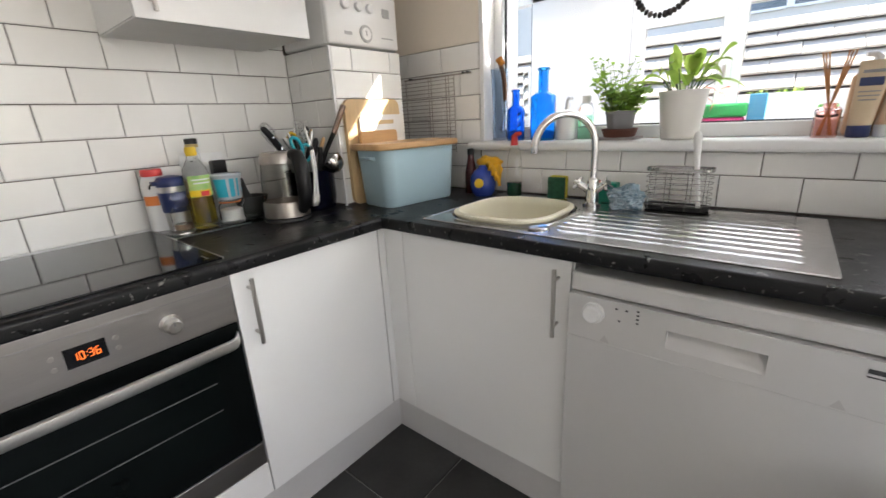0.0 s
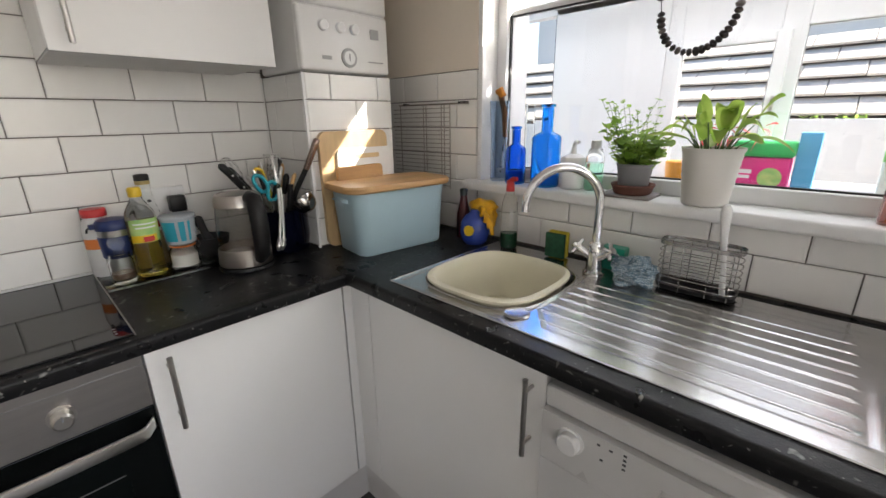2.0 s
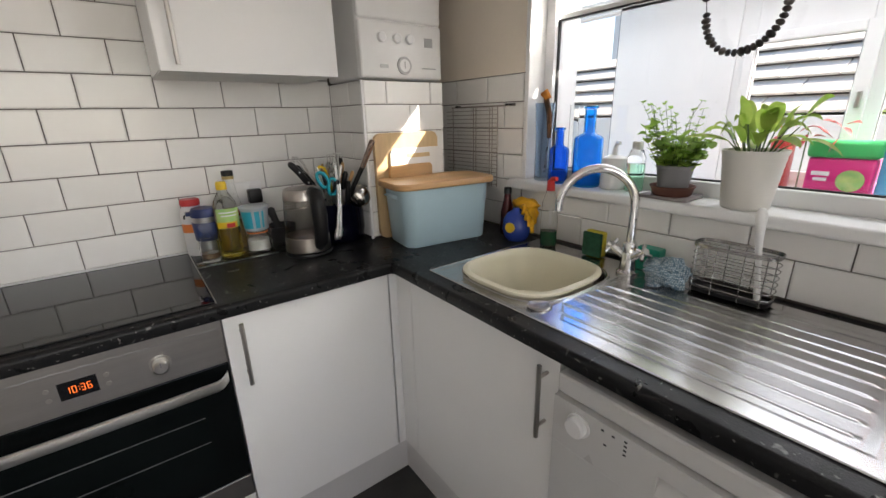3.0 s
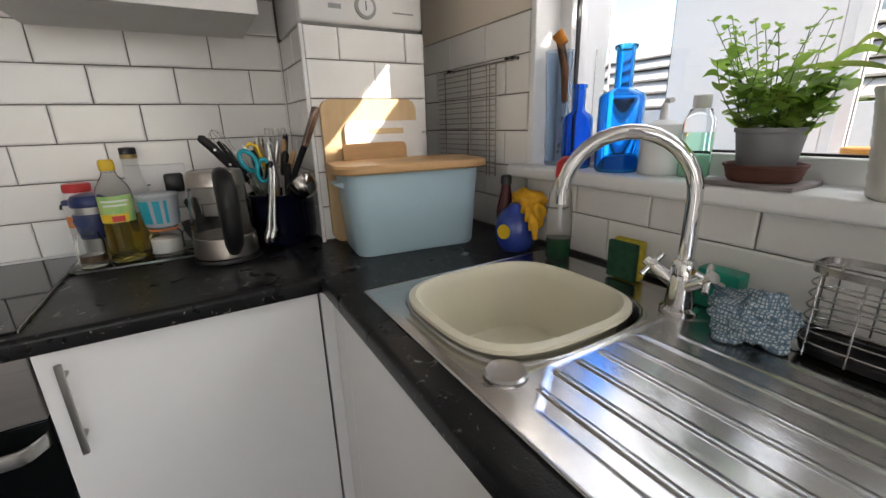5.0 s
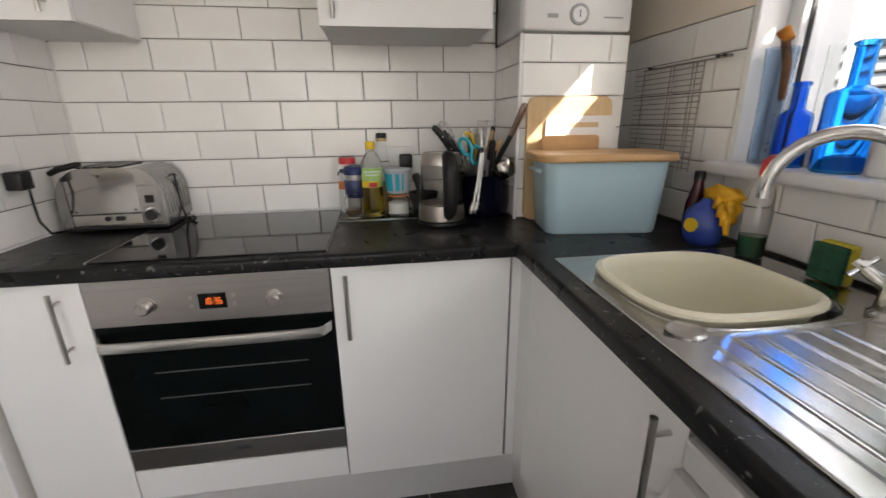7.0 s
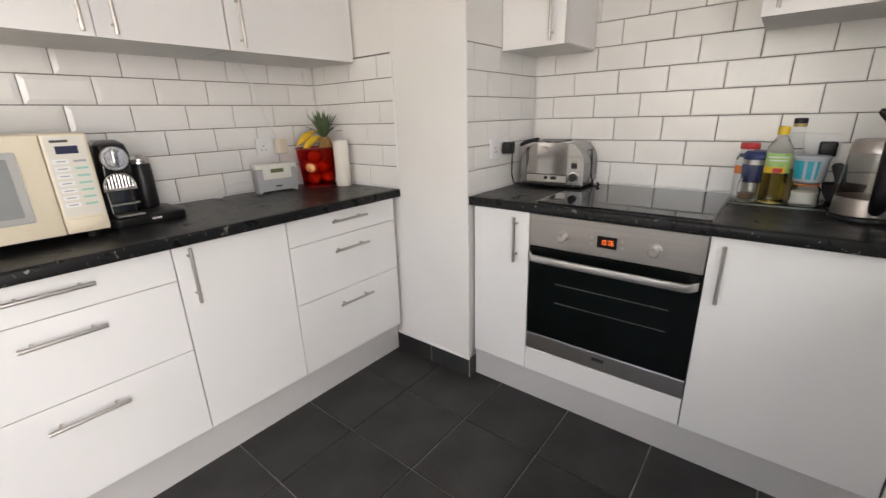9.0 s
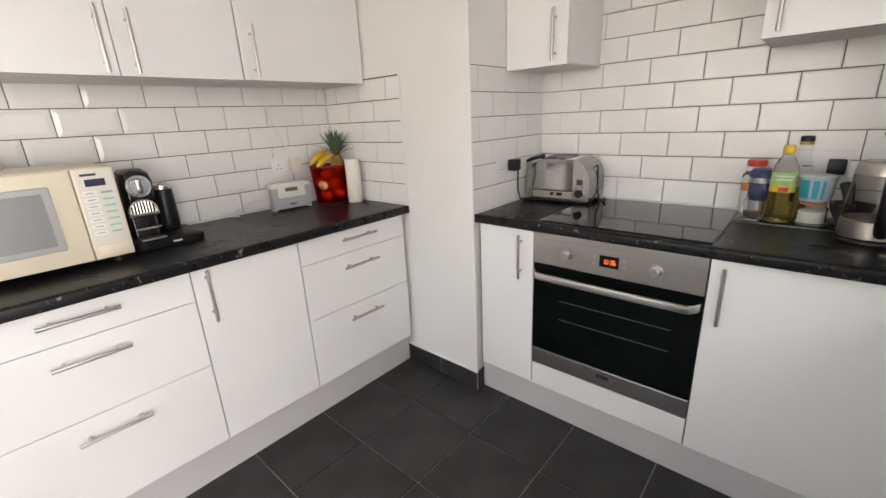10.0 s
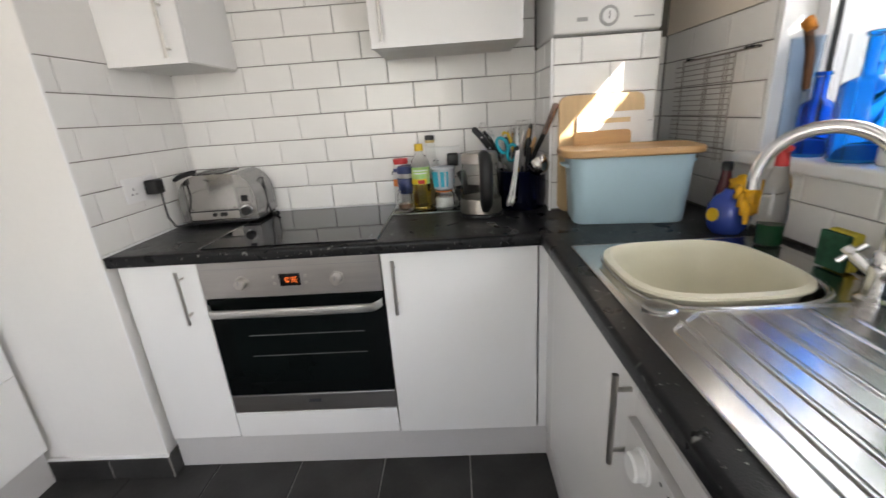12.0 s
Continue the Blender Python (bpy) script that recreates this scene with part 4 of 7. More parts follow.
t = thing("bottle", "white bottle with a red screw lid", "bottle", (0.055, -1.075, GZ))
part("body", lathe(B(), [(0.034, 0), (0.037, 0.006), (0.037, 0.140), (0.033, 0.160), (0.028, 0.172), (0.027, 0.176)], 0.055, -1.075, GZ), WHITEPL, t, smooth=40)
part("label", arc_label(0.055, -1.075, GZ, 0.0375, 0.0375, -85, -10, 0.085, 0.115), CORAL, t, "orange-red paper label", smooth=40)
part("lid", lathe(B(), [(0.030, 0.176), (0.031, 0.178), (0.031, 0.194), (0.028, 0.198)], 0.055, -1.075, GZ), REDPL, t, "red plastic lid", smooth=40)

t = thing("travel_mug", "navy and steel travel mug with a flip lid", "mug", (0.115, -1.045, GZ))
part("cup", lathe(B(), [(0.028, 0), (0.033, 0.005), (0.041, 0.150)], 0.115, -1.045, GZ, 32), SATIN, t, smooth=40)
part("sleeve", lathe(B(), [(0.0372, 0.062), (0.0392, 0.065), (0.0424, 0.122), (0.0410, 0.126)], 0.115, -1.045, GZ, 32, cap0=False, cap1=False), NAVY, t, "navy grip sleeve", smooth=40)
part("lid", lathe(B(), [(0.042, 0.144), (0.0435, 0.150), (0.043, 0.162), (0.036, 0.172), (0.012, 0.177)], 0.115, -1.045, GZ, 32), NAVY, t, "navy plastic lid", smooth=40)
part("spout_flap", box(B(), 0.103, -1.100, GZ + 0.150, 0.127, -1.078, GZ + 0.163, 0.003), NAVY, t)
part("flap_hinge", tube(B(), [(0.112, -1.092, GZ + 0.158), (0.112, -1.104, GZ + 0.150), (0.112, -1.106, GZ + 0.140)], 0.0028, 8), BLACK, t, smooth=60)


def glass_jar(x, y, z, r, h):
    return lathe(B(), [(r * 0.92, 0), (r, 0.006), (r, h * 0.75), (r * 0.8, h * 0.9), (r * 0.84, h), (r * 0.74, h), (r * 0.7, h * 0.9), (r * 0.92, h * 0.74), (r * 0.92, 0.012), (r * 0.5, 0.008)], x, y, z, 28)


t = thing("oil_cruet", "small clear glass cruet with a ball stopper", "cruet", (0.180, -1.056, GZ))
part("jar", glass_jar(0.180, -1.056, GZ, 0.030, 0.085), CLEAR, t, smooth=50)
part("stopper", lathe(B(), [(0.012, 0.080), (0.012, 0.092), (0.008, 0.096), (0.019, 0.108), (0.021, 0.116), (0.016, 0.126), (0.005, 0.13)], 0.180, -1.056, GZ), CLEAR, t, "glass ball stopper", smooth=50)
DARKOIL = mat("dark_vinegar", (0.16, 0.10, 0.06), 0.3, vary=0.3, scale=80)
part("contents", lathe(B(), [(0.022, 0.010), (0.0265, 0.014), (0.0265, 0.030)], 0.180, -1.056, GZ), DARKOIL, t, smooth=40)

t = thing("oil_bottle", "clear plastic bottle of sunflower oil with a yellow cap", "bottle", (0.165, -0.985, GZ))
t.scale = (1.0, 1.0, 1.08)
ridge = [(0.034, 0.0), (0.038, 0.006)]
for i in range(6):
    ridge += [(0.038, 0.012 + i * 0.014), (0.0362, 0.019 + i * 0.014)]
ridge += [(0.038, 0.10), (0.038, 0.16), (0.034, 0.178), (0.022, 0.198), (0.016, 0.206), (0.014, 0.222)]
part("body", lathe(B(), ridge, 0.165, -0.985, GZ, 32), CLEAR, t, smooth=50)
part("oil", lathe(B(), [(r - 0.002, max(h, 0.003)) for r, h in ridge[:14]] + [(0.036, 0.108)], 0.165, -0.985, GZ, 32), OIL, t, "golden oil", smooth=50)
part("label", arc_label(0.165, -0.985, GZ, 0.0386, 0.0386, -62, 72, 0.098, 0.160), GREENLBL, t, "green paper label", smooth=50)
part("label_picture", arc_label(0.165, -0.985, GZ, 0.0389, 0.0389, -62, 40, 0.099, 0.118), YELLOWPL, t, "yellow band of the label", smooth=50)
part("label_picture", arc_label(0.165, -0.985, GZ, 0.0392, 0.0392, -14, 26, 0.100, 0.114), REDPL, t, "red picture on the label", smooth=50)
for h, a0, a1 in ((0.146, -44, 50), (0.136, -36, 42)):
    part("label_print", arc_label(0.165, -0.985, GZ, 0.0389, 0.0389, a0, a1, h, h + 0.004), WHITEPL, t, smooth=50)
part("cap", lathe(B(), [(0.016, 0.216), (0.017, 0.219), (0.017, 0.236), (0.014, 0.241)], 0.165, -0.985, GZ), YELLOWPL, t, "yellow screw cap", smooth=40)

t = thing("sauce_bottle", "slim glass bottle with a dark lid behind the oil", "bottle", (0.075, -0.945, GZ))
t.scale = (1.06, 1.06, 1.13)
part("body", lathe(B(), [(0.025, 0), (0.027, 0.005), (0.027, 0.15), (0.018, 0.19), (0.0165, 0.235)], 0.075, -0.945, GZ), CLEAR, t, smooth=40)
part("contents", lathe(B(), [(0.024, 0.004), (0.0252, 0.008), (0.0252, 0.13)], 0.075, -0.945, GZ), mat("pale_sauce", (0.45, 0.36, 0.2), 0.4, vary=0.3, scale=20), t, smooth=40)
part("label", arc_label(0.075, -0.945, GZ, 0.0275, 0.0275, -20, 80, 0.10, 0.145), WHITEPL, t, "white paper label", smooth=40)
part("label_print", arc_label(0.075, -0.945, GZ, 0.0278, 0.0278, 20, 78, 0.11, 0.135), REDPL, t, smooth=40)
part("lid", lathe(B(), [(0.0185, 0.236), (0.0185, 0.25), (0.016, 0.252)], 0.075, -0.945, GZ), BLACK, t, "dark screw lid", smooth=40)
part("collar", lathe(B(), [(0.0182, 0.226), (0.0188, 0.228), (0.0188, 0.2355)], 0.075, -0.945, GZ), BRASS, t, "gold lid band", smooth=40)

t = thing("salt_jar", "clip-top glass jar of white salt", "jar", (0.165, -0.895, GZ))
part("jar", glass_jar(0.165, -0.895, GZ, 0.040, 0.075), CLEAR, t, smooth=50)
part("salt", lathe(B(), [(0.034, 0.008), (0.036, 0.012), (0.036, 0.045), (0.02, 0.05)], 0.165, -0.895, GZ), SALT, t, "white salt", smooth=40)
part("lid", lathe(B(), [(0.030, 0.0735), (0.034, 0.0745), (0.034, 0.080)], 0.165, -0.895, GZ, 28), CLEAR, t, "clear glass lid", smooth=40)
part("seal", lathe(B(), [(0.0345, 0.069), (0.0355, 0.070), (0.0355, 0.0725), (0.0345, 0.0733)], 0.165, -0.895, GZ), CORAL, t, "orange rubber seal", smooth=40)
part("clip", tube(B(), [(0.165, -0.857, GZ + 0.05), (0.168, -0.849, GZ + 0.06), (0.168, -0.850, GZ + 0.083), (0.165, -0.86, GZ + 0.088)], 0.0015, 6), CHROME, t, smooth=50)
TUBPL = mat("pale_translucent_plastic", (0.70, 0.76, 0.82), 0.25, trans=0.35, vary=0.05, scale=8)
t = thing("plastic_tub", "white and teal plastic tub standing on the salt jar", "tub", (0.155, -0.9, GZ + 0.081))
part("body", lathe(B(), [(0.039, 0), (0.041, 0.003), (0.047, 0.074), (0.048, 0.075)], 0.165, -0.895, GZ + 0.081, 32), TUBPL, t, smooth=40)
part("lid", lathe(B(), [(0.049, 0.0755), (0.0495, 0.077), (0.0495, 0.083), (0.047, 0.085)], 0.165, -0.895, GZ + 0.081, 32), TUBPL, t, "pale translucent lid", smooth=40)
part("label_spot", arc_label(0.165, -0.895, GZ + 0.081, 0.0437, 0.0449, 66, 84, 0.018, 0.036), TEALLBL, t, "teal round mark", smooth=40)
for a0, a1 in ((-75, -22), (-14, 10), (16, 26)):
    bm = B()
    rings = [[(0.165 + r * math.cos(radians(a)), -0.895 + r * math.sin(radians(a)), GZ + 0.081 + h) for a in range(a0, a1 + 1, 5)] for r, h in ((0.0424, 0.010), (0.0473, 0.070))]
    loft(bm, rings, False, False, closed=False)
    part("label", bm, TEALLBL, t, "teal label")

simple("glass_dish", "tiny round glass dish of salt by the jar", "dish", lathe(B(), [(0.016, 0), (0.020, 0.004), (0.022, 0.022), (0.020, 0.022), (0.018, 0.006), (0.004, 0.004)], 0.185, -0.838, GZ, 24), CLEAR)

mortar = thing("mortar_and_pestle", "black stone mortar with its pestle", "mortar", (0.12, -0.80, TOP))
STONE = mat("black_stone", (0.022, 0.022, 0.024), 0.6, vary=0.35, scale=30, bump=0.25, bump_scale=200)
part("mortar", lathe(B(), [(0.036, 0), (0.04, 0.008), (0.034, 0.016), (0.05, 0.05), (0.056, 0.078), (0.049, 0.078), (0.03, 0.035), (0.01, 0.028)], 0.12, -0.80, TOP + 0.0005, 28), STONE, mortar, smooth=45)
part("pestle", tube(B(), [(0.125, -0.80, TOP + 0.04), (0.112, -0.815, TOP + 0.10), (0.103, -0.825, TOP + 0.138), (0.102, -0.827, TOP + 0.145)], [0.017, 0.012, 0.016, 0.008], 14), STONE, mortar, smooth=60)


def socket(name, label, m, plug=None):
    """A double switched socket plate; x across, y up, z out."""
    s = thing(name, label, "socket", m.translation)
    PLACE[s] = m
    s.matrix_world = m
    part("plate", box(B(), -0.073, -0.043, 0.0, 0.073, 0.043, 0.009, 0.003), WHITEPL, s, local=True, smooth=40)
    for x in (-0.036, 0.036):
        part("switch", box(B(), x - 0.006, 0.016, 0.009, x + 0.006, 0.032, 0.012, 0.001), WHITEPL, s, local=True)
        for dx, dy, w, hh in ((0, 0.004, 0.002, 0.004), (-0.011, -0.014, 0.004, 0.0018), (0.011, -0.014, 0.004, 0.0018)):
            part("pin_hole", box(B(), x + dx - w, dy - hh, 0.0089, x + dx + w, dy + hh, 0.0093), DARKMARK, s, local=True)
    return s


def plug(label, m, material, depth=0.04):
    p = thing("plug", label, "plug", m.translation)
    PLACE[p] = m
    p.matrix_world = m
    part("body", box(B(), -0.024, -0.026, 0.0, 0.024, 0.026, depth, 0.006, 3), material, p, local=True, smooth=40)
    return p


socket("double_socket", "white double wall socket behind the bottles", plane_x(0.0015) @ pose(-0.895, 1.085, 0))
plug("black plug in the socket behind the bottles", plane_x(0.0125) @ pose(-0.855, 1.075, 0), BLACK, 0.038)
socket("double_socket", "white double wall socket on the tiled pier", plane_y(YP + 0.0015, 1) @ pose(-0.355, 1.075, 0))
plug("black toaster plug in the pier socket", plane_y(YP + 0.0125, 1) @ pose(-0.318, 1.075, 0), BLACK, 0.045)
socket("double_socket", "white double wall socket above the radio", plane_y(YM + 0.0015, 1) @ pose(-0.905, 1.10, 0))
t = thing("power_adapter", "cream power adapter plugged in above the radio", "adapter", (0.885, YM + 0.02, 1.07))
part("body", box(B(), 0.838, YM + 0.0125, 1.065, 0.890, YM + 0.065, 1.135, 0.006, 3), mat("cream_adapter_plastic", (0.68, 0.62, 0.50), 0.4, vary=0.08, scale=8), t, smooth=40)
simple("cable", "thin white cable hanging from the cupboard to the adapter", "cable", tube(B(), [(1.0, -2.985, 1.478), (0.965, -2.983, 1.40), (0.91, -2.98, 1.24), (0.88, -2.965, 1.15), (0.872, -2.95, 1.132)], 0.0042, 8), WHITEPL, 60)
simple("cable", "white radio cable trailing on the worktop", "cable", tube(B(), [(1.045, -2.955, 0.945), (1.10, -2.965, 0.95), (1.19, -2.97, 0.925), (1.235, -2.955, 0.897), (1.20, -2.94, 0.894)], 0.003, 8), WHITEPL, 60)
simple("cable", "black toaster lead hanging from the plug", "cable", tube(B(), [(0.318, -1.945, 1.055), (0.322, -1.943, 1.01), (0.31, -1.95, 0.955), (0.26, -1.965, 0.905), (0.2, -1.962, 0.897)], 0.0035, 8), BLACK, 60)

# kettle
KX, KY = 0.284, -0.755
KSTEEL = mat("brushed_kettle_steel", (0.40, 0.365, 0.335), 0.30, 1.0, vary=0.06, scale=8, fine=0.05, fine_scale=80, bump=0.02, bump_scale=90, stretch=(1, 1, 12))
kettle = thing("kettle", "glass and steel kettle with a black handle", "kettle", (KX, KY, TOP))
part("power_base", lathe(B(), [(0.080, 0), (0.082, 0.004), (0.080, 0.012), (0.06, 0.014)], KX, KY, TOP + 0.0005, 40), BLACK, kettle, "black round power base", smooth=22)
part("steel_base", lathe(B(), [(0.077, 0.015), (0.0785, 0.018), (0.076, 0.066), (0.0745, 0.068), (0.0725, 0.066), (0.0725, 0.046), (0.0715, 0.044)], KX, KY, TOP, 40), KSTEEL, kettle, "brushed steel base ring", smooth=22)
part("heating_plate", lathe(B(), [(0.0712, 0.036), (0.0712, 0.041), (0.03, 0.043)], KX, KY, TOP, 32), mat("brown_heating_plate", (0.26, 0.20, 0.15), 0.45, 0.7, vary=0.4, scale=30), kettle, "dark brown heating plate", smooth=22)
KGLASS = glass("clear_kettle_glass", (0.80, 0.79, 0.77), 0.0, 1.3)
part("glass_body", lathe(B(), [(0.0755, 0.068), (0.072, 0.13), (0.0665, 0.196), (0.0645, 0.196), (0.070, 0.13), (0.0735, 0.069)], KX, KY, TOP, 40, False, False), KGLASS, kettle, "clear glass body", smooth=22)
part("collar", lathe(B(), [(0.0672, 0.195), (0.0682, 0.198), (0.0655, 0.222), (0.061, 0.232), (0.055, 0.234), (0.054, 0.2315), (0.02, 0.2325)], KX, KY, TOP, 40), KSTEEL, kettle, "brushed steel collar and lid", smooth=22)
HD = Vector((0.97, 0.14, 0)).normalized()
pts = []
for d, z in ((0.052, 0.216), (0.070, 0.226), (0.090, 0.222), (0.101, 0.195), (0.105, 0.15), (0.104, 0.10), (0.097, 0.058), (0.080, 0.036)):
    pts.append((KX + HD.x * d, KY + HD.y * d, TOP + z))
part("handle", tube(B(), pts, [0.014, 0.019, 0.023, 0.025, 0.025, 0.024, 0.022, 0.015], 16), BLACK, kettle, "chunky black handle", smooth=60)
part("spout", loft(B(), [[(KX - HD.x * 0.060, KY - HD.y * 0.060 + s * 0.016, TOP + z) for s, z in ((-1, 0.195), (1, 0.195), (1, 0.226), (-1, 0.226))], [(KX - HD.x * 0.082, KY - HD.y * 0.082 + s * 0.006, TOP + z) for s, z in ((-1, 0.216), (1, 0.216), (1, 0.228), (-1, 0.228))]]), STEEL, kettle)

# utensil pot
UX, UY = 0.195, -0.592
pot = thing("utensil_pot", "dark navy glazed pot full of kitchen utensils", "pot", (UX, UY, TOP))
NAVYGL = mat("navy_glaze", (0.002, 0.0025, 0.012), 0.12, spec=0.25, vary=0.3, scale=10)
part("pot", lathe(B(), [(0.078, 0), (0.086, 0.006), (0.092, 0.05), (0.091, 0.140), (0.094, 0.145), (0.094, 0.150), (0.086, 0.150), (0.084, 0.05), (0.066, 0.012)], UX, UY + 0.005, TOP + 0.0005, 36), NAVYGL, pot, smooth=40)
Z0 = TOP + 0.03


def utensil(name, label, category, pieces):
    t = thing(name, label, category, (UX, UY, TOP + 0.02))
    for nm, bm, m, *lab in pieces:
        part(nm, bm, m, t, lab[0] if lab else "", smooth=45)
    return t


utensil("kitchen_knife", "riveted black-handled knife leaning out of the pot", "knife", [
    ("shank", tube(B(), [(UX, UY + 0.02, Z0), (0.215, -0.675, 1.085)], 0.005, 8), STEEL),
    ("handle", tube(B(), [(0.215, -0.675, 1.083), (0.222, -0.70, 1.115), (0.232, -0.745, 1.175), (0.236, -0.768, 1.200), (0.236, -0.775, 1.203)], [0.010, 0.012, 0.012, 0.011, 0.006], 10), BLACK, "black riveted handle"),
    ("rivet", disc(B(), (0.235, -0.712, 1.130), (1, 0, 0.2), 0.0035, 0.003, 8), CHROME), ("rivet", disc(B(), (0.241, -0.742, 1.170), (1, 0, 0.2), 0.0035, 0.003, 8), CHROME)])
whisk = thing("whisk", "wire balloon whisk in the utensil pot", "whisk", (UX, UY, TOP + 0.02))
part("handle", tube(B(), [(UX - 0.01, UY, Z0), (0.175, -0.685, 1.12)], 0.006, 8), STEEL, whisk, smooth=50)
for i in range(5):
    a = math.pi * i / 5
    c = Vector((0.175, -0.685, 1.12))
    d = Vector((0.005, -0.055, 0.100))
    sd = Vector((math.cos(a), math.sin(a) * 0.85, 0.45 * math.sin(a))) * 0.023
    pts = [c + d * f + sd * w for f, w in ((0, 0.1), (0.35, 0.75), (0.7, 1.0), (0.95, 0.6), (1.0, 0.0), (0.95, -0.6), (0.7, -1.0), (0.35, -0.75), (0, -0.1))]
    part("wire", tube(B(), pts, 0.0012, 5), STEEL, whisk, smooth=60)
sc = thing("scissors", "turquoise-handled kitchen scissors in the pot", "scissors", (UX, UY, TOP + 0.02))
for cy, cz, tilt in ((-0.668, 1.138, 0.5), (-0.634, 1.110, -0.1)):
    c = Vector((0.262, cy, cz))
    pts = []
    for a in range(16):
        u, v = 0.017 * math.cos(a * math.pi / 8), 0.030 * math.sin(a * math.pi / 8)
        pts.append(c + Vector((0.004 * math.sin(a), u * math.cos(tilt) - v * math.sin(tilt), u * math.sin(tilt) + v * math.cos(tilt))))
    part("grip", tube(B(), pts, 0.0062, 8, closed=True), TEALPL, sc, "turquoise plastic grip", smooth=60)
    part("blade", tube(B(), [c - Vector((0, 0, 0.03)), Vector((0.23, -0.625, Z0 + 0.06)), Vector((0.205, -0.60, Z0 + 0.02))], [0.007, 0.006, 0.003], 6), STEEL, sc, smooth=40)
tg = thing("tongs", "steel serving tongs hooked over the pot's rim", "tongs", (UX, UY, TOP + 0.03))
for dy in (-0.004, 0.005):
    part("arm", tube(B(), [(0.245, -0.612, 1.185), (0.272, -0.615 + dy, 1.11), (0.292, -0.628 + dy, 1.03), (0.297, -0.640 + dy * 1.5, 0.96)], [0.0035, 0.0045, 0.005, 0.006], 8), SATIN, tg, smooth=50)
    part("scalloped_tip", tube(B(), [(0.297, -0.640 + dy * 1.5, 0.960), (0.298, -0.641 + dy * 1.5, 0.952), (0.299, -0.645 + dy * 1.5, 0.944), (0.2995, -0.646 + dy * 1.5, 0.936), (0.300, -0.650 + dy * 1.5, 0.928), (0.301, -0.652 + dy * 1.5, 0.918)], [0.006, 0.010, 0.008, 0.011, 0.008, 0.005], 10), SATIN, tg, smooth=60)
part("hinge", tube(B(), [(0.243, -0.618, 1.178), (0.240, -0.612, 1.196), (0.243, -0.604, 1.178)], 0.004, 8), SATIN, tg, smooth=60)
LADLEST = mat("polished_ladle_steel", (0.40, 0.38, 0.36), 0.14, 1.0, vary=0.1, scale=14, rough_vary=0.05)
ladle = thing("ladle", "steel ladle hanging over the edge of the pot", "ladle", (UX, UY, TOP + 0.02))
bm = lathe(B(), [(0.004, -0.036), (0.014, -0.034), (0.026, -0.027), (0.036, -0.012), (0.042, 0.010), (0.0445, 0.011), (0.044, 0.0125), (0.040, 0.011), (0.034, -0.011), (0.024, -0.025), (0.012, -0.032)], 0, 0, 0, 28)
bm.transform(pose(0.292, -0.540, 1.062, 20, -42, 0))
part("bowl", bm, LADLEST, ladle, "polished steel bowl", smooth=50)
part("shaft", tube(B(), [(0.265, -0.545, 1.075), (0.24, -0.56, 1.085), (0.20, -0.59, 1.0)], 0.005, 8), STEEL, ladle, smooth=50)
sp = thing("spatula", "steel slotted fish slice standing in the pot", "spatula", (UX, UY, TOP + 0.02))
part("shaft", tube(B(), [(UX - 0.02, UY, Z0), (0.165, -0.585, 1.145)], 0.004, 8), STEEL, sp, smooth=50)
for i in range(6):
    y = -0.604 + i * 0.011
    part("tine", tube(B(), [(0.165, y * 0.5 - 0.292, 1.148), (0.163, y, 1.168), (0.158, y + 0.003, 1.218)], 0.0026, 6), STEEL, sp, smooth=50)
part("tine_end", tube(B(), [(0.158, -0.602, 1.219), (0.158, -0.544, 1.219)], 0.0026, 6), STEEL, sp, smooth=50)
sv = thing("slotted_spoon", "steel serving fork with curved prongs in the pot", "fork", (UX, UY, TOP + 0.02))
for i in range(4):
    y = -0.63 + i * 0.010
    part("prong", tube(B(), [(0.21, -0.60, 1.10), (0.212, y, 1.15), (0.215, y, 1.182), (0.224, y, 1.195)], 0.0025, 6), STEEL, sv, smooth=60)
part("shaft", tube(B(), [(0.20, -0.59, Z0), (0.21, -0.60, 1.10)], 0.004, 8), STEEL, sv, smooth=50)
pm = thing("utensil", "long black and copper handled utensil leaning on the boxing", "utensil", (UX, UY, TOP + 0.02))
part("shaft", tube(B(), [(UX + 0.02, UY, TOP + 0.05), (0.262, -0.552, 1.10), (0.292, -0.522, 1.175)], 0.009, 10), BLACK, pm, smooth=50)
part("handle", tube(B(), [(0.292, -0.522, 1.173), (0.318, -0.496, 1.25), (0.324, -0.490, 1.268), (0.325, -0.489, 1.272)], [0.010, 0.011, 0.011, 0.006], 10), mat("copper_steel_handle", (0.34, 0.25, 0.21), 0.25, 0.9, vary=0.3, scale=20), pm, "copper-toned steel handle end", smooth=50)
ws = thing("wooden_spoon", "wooden spoon standing in the utensil pot", "spoon", (UX, UY, TOP + 0.02))
part("spoon", tube(B(), [(UX, UY + 0.02, Z0), (0.19, -0.62, 1.12), (0.19, -0.63, 1.165), (0.19, -0.634, 1.188)], [0.005, 0.006, 0.016, 0.006], 10), WOOD, ws, smooth=60)
yp = thing("vegetable_peeler", "yellow and black handled peeler in the pot", "peeler", (UX, UY, TOP + 0.02))
part("handle", tube(B(), [(UX + 0.01, UY + 0.02, Z0), (0.21, -0.625, 1.13), (0.215, -0.64, 1.175), (0.21, -0.655, 1.182), (0.21, -0.668, 1.165)], 0.0055, 8), YELLOWPL, yp, "yellow handle", smooth=60)
bp = thing("pan_brush", "black-bristled brush standing in the pot", "brush", (UX, UY, TOP + 0.02))
part("stem", tube(B(), [(UX + 0.03, UY + 0.02, Z0), (0.255, -0.575, 1.06), (0.262, -0.570, 1.125)], [0.006, 0.011, 0.009], 10), BLACK, bp, smooth=60)

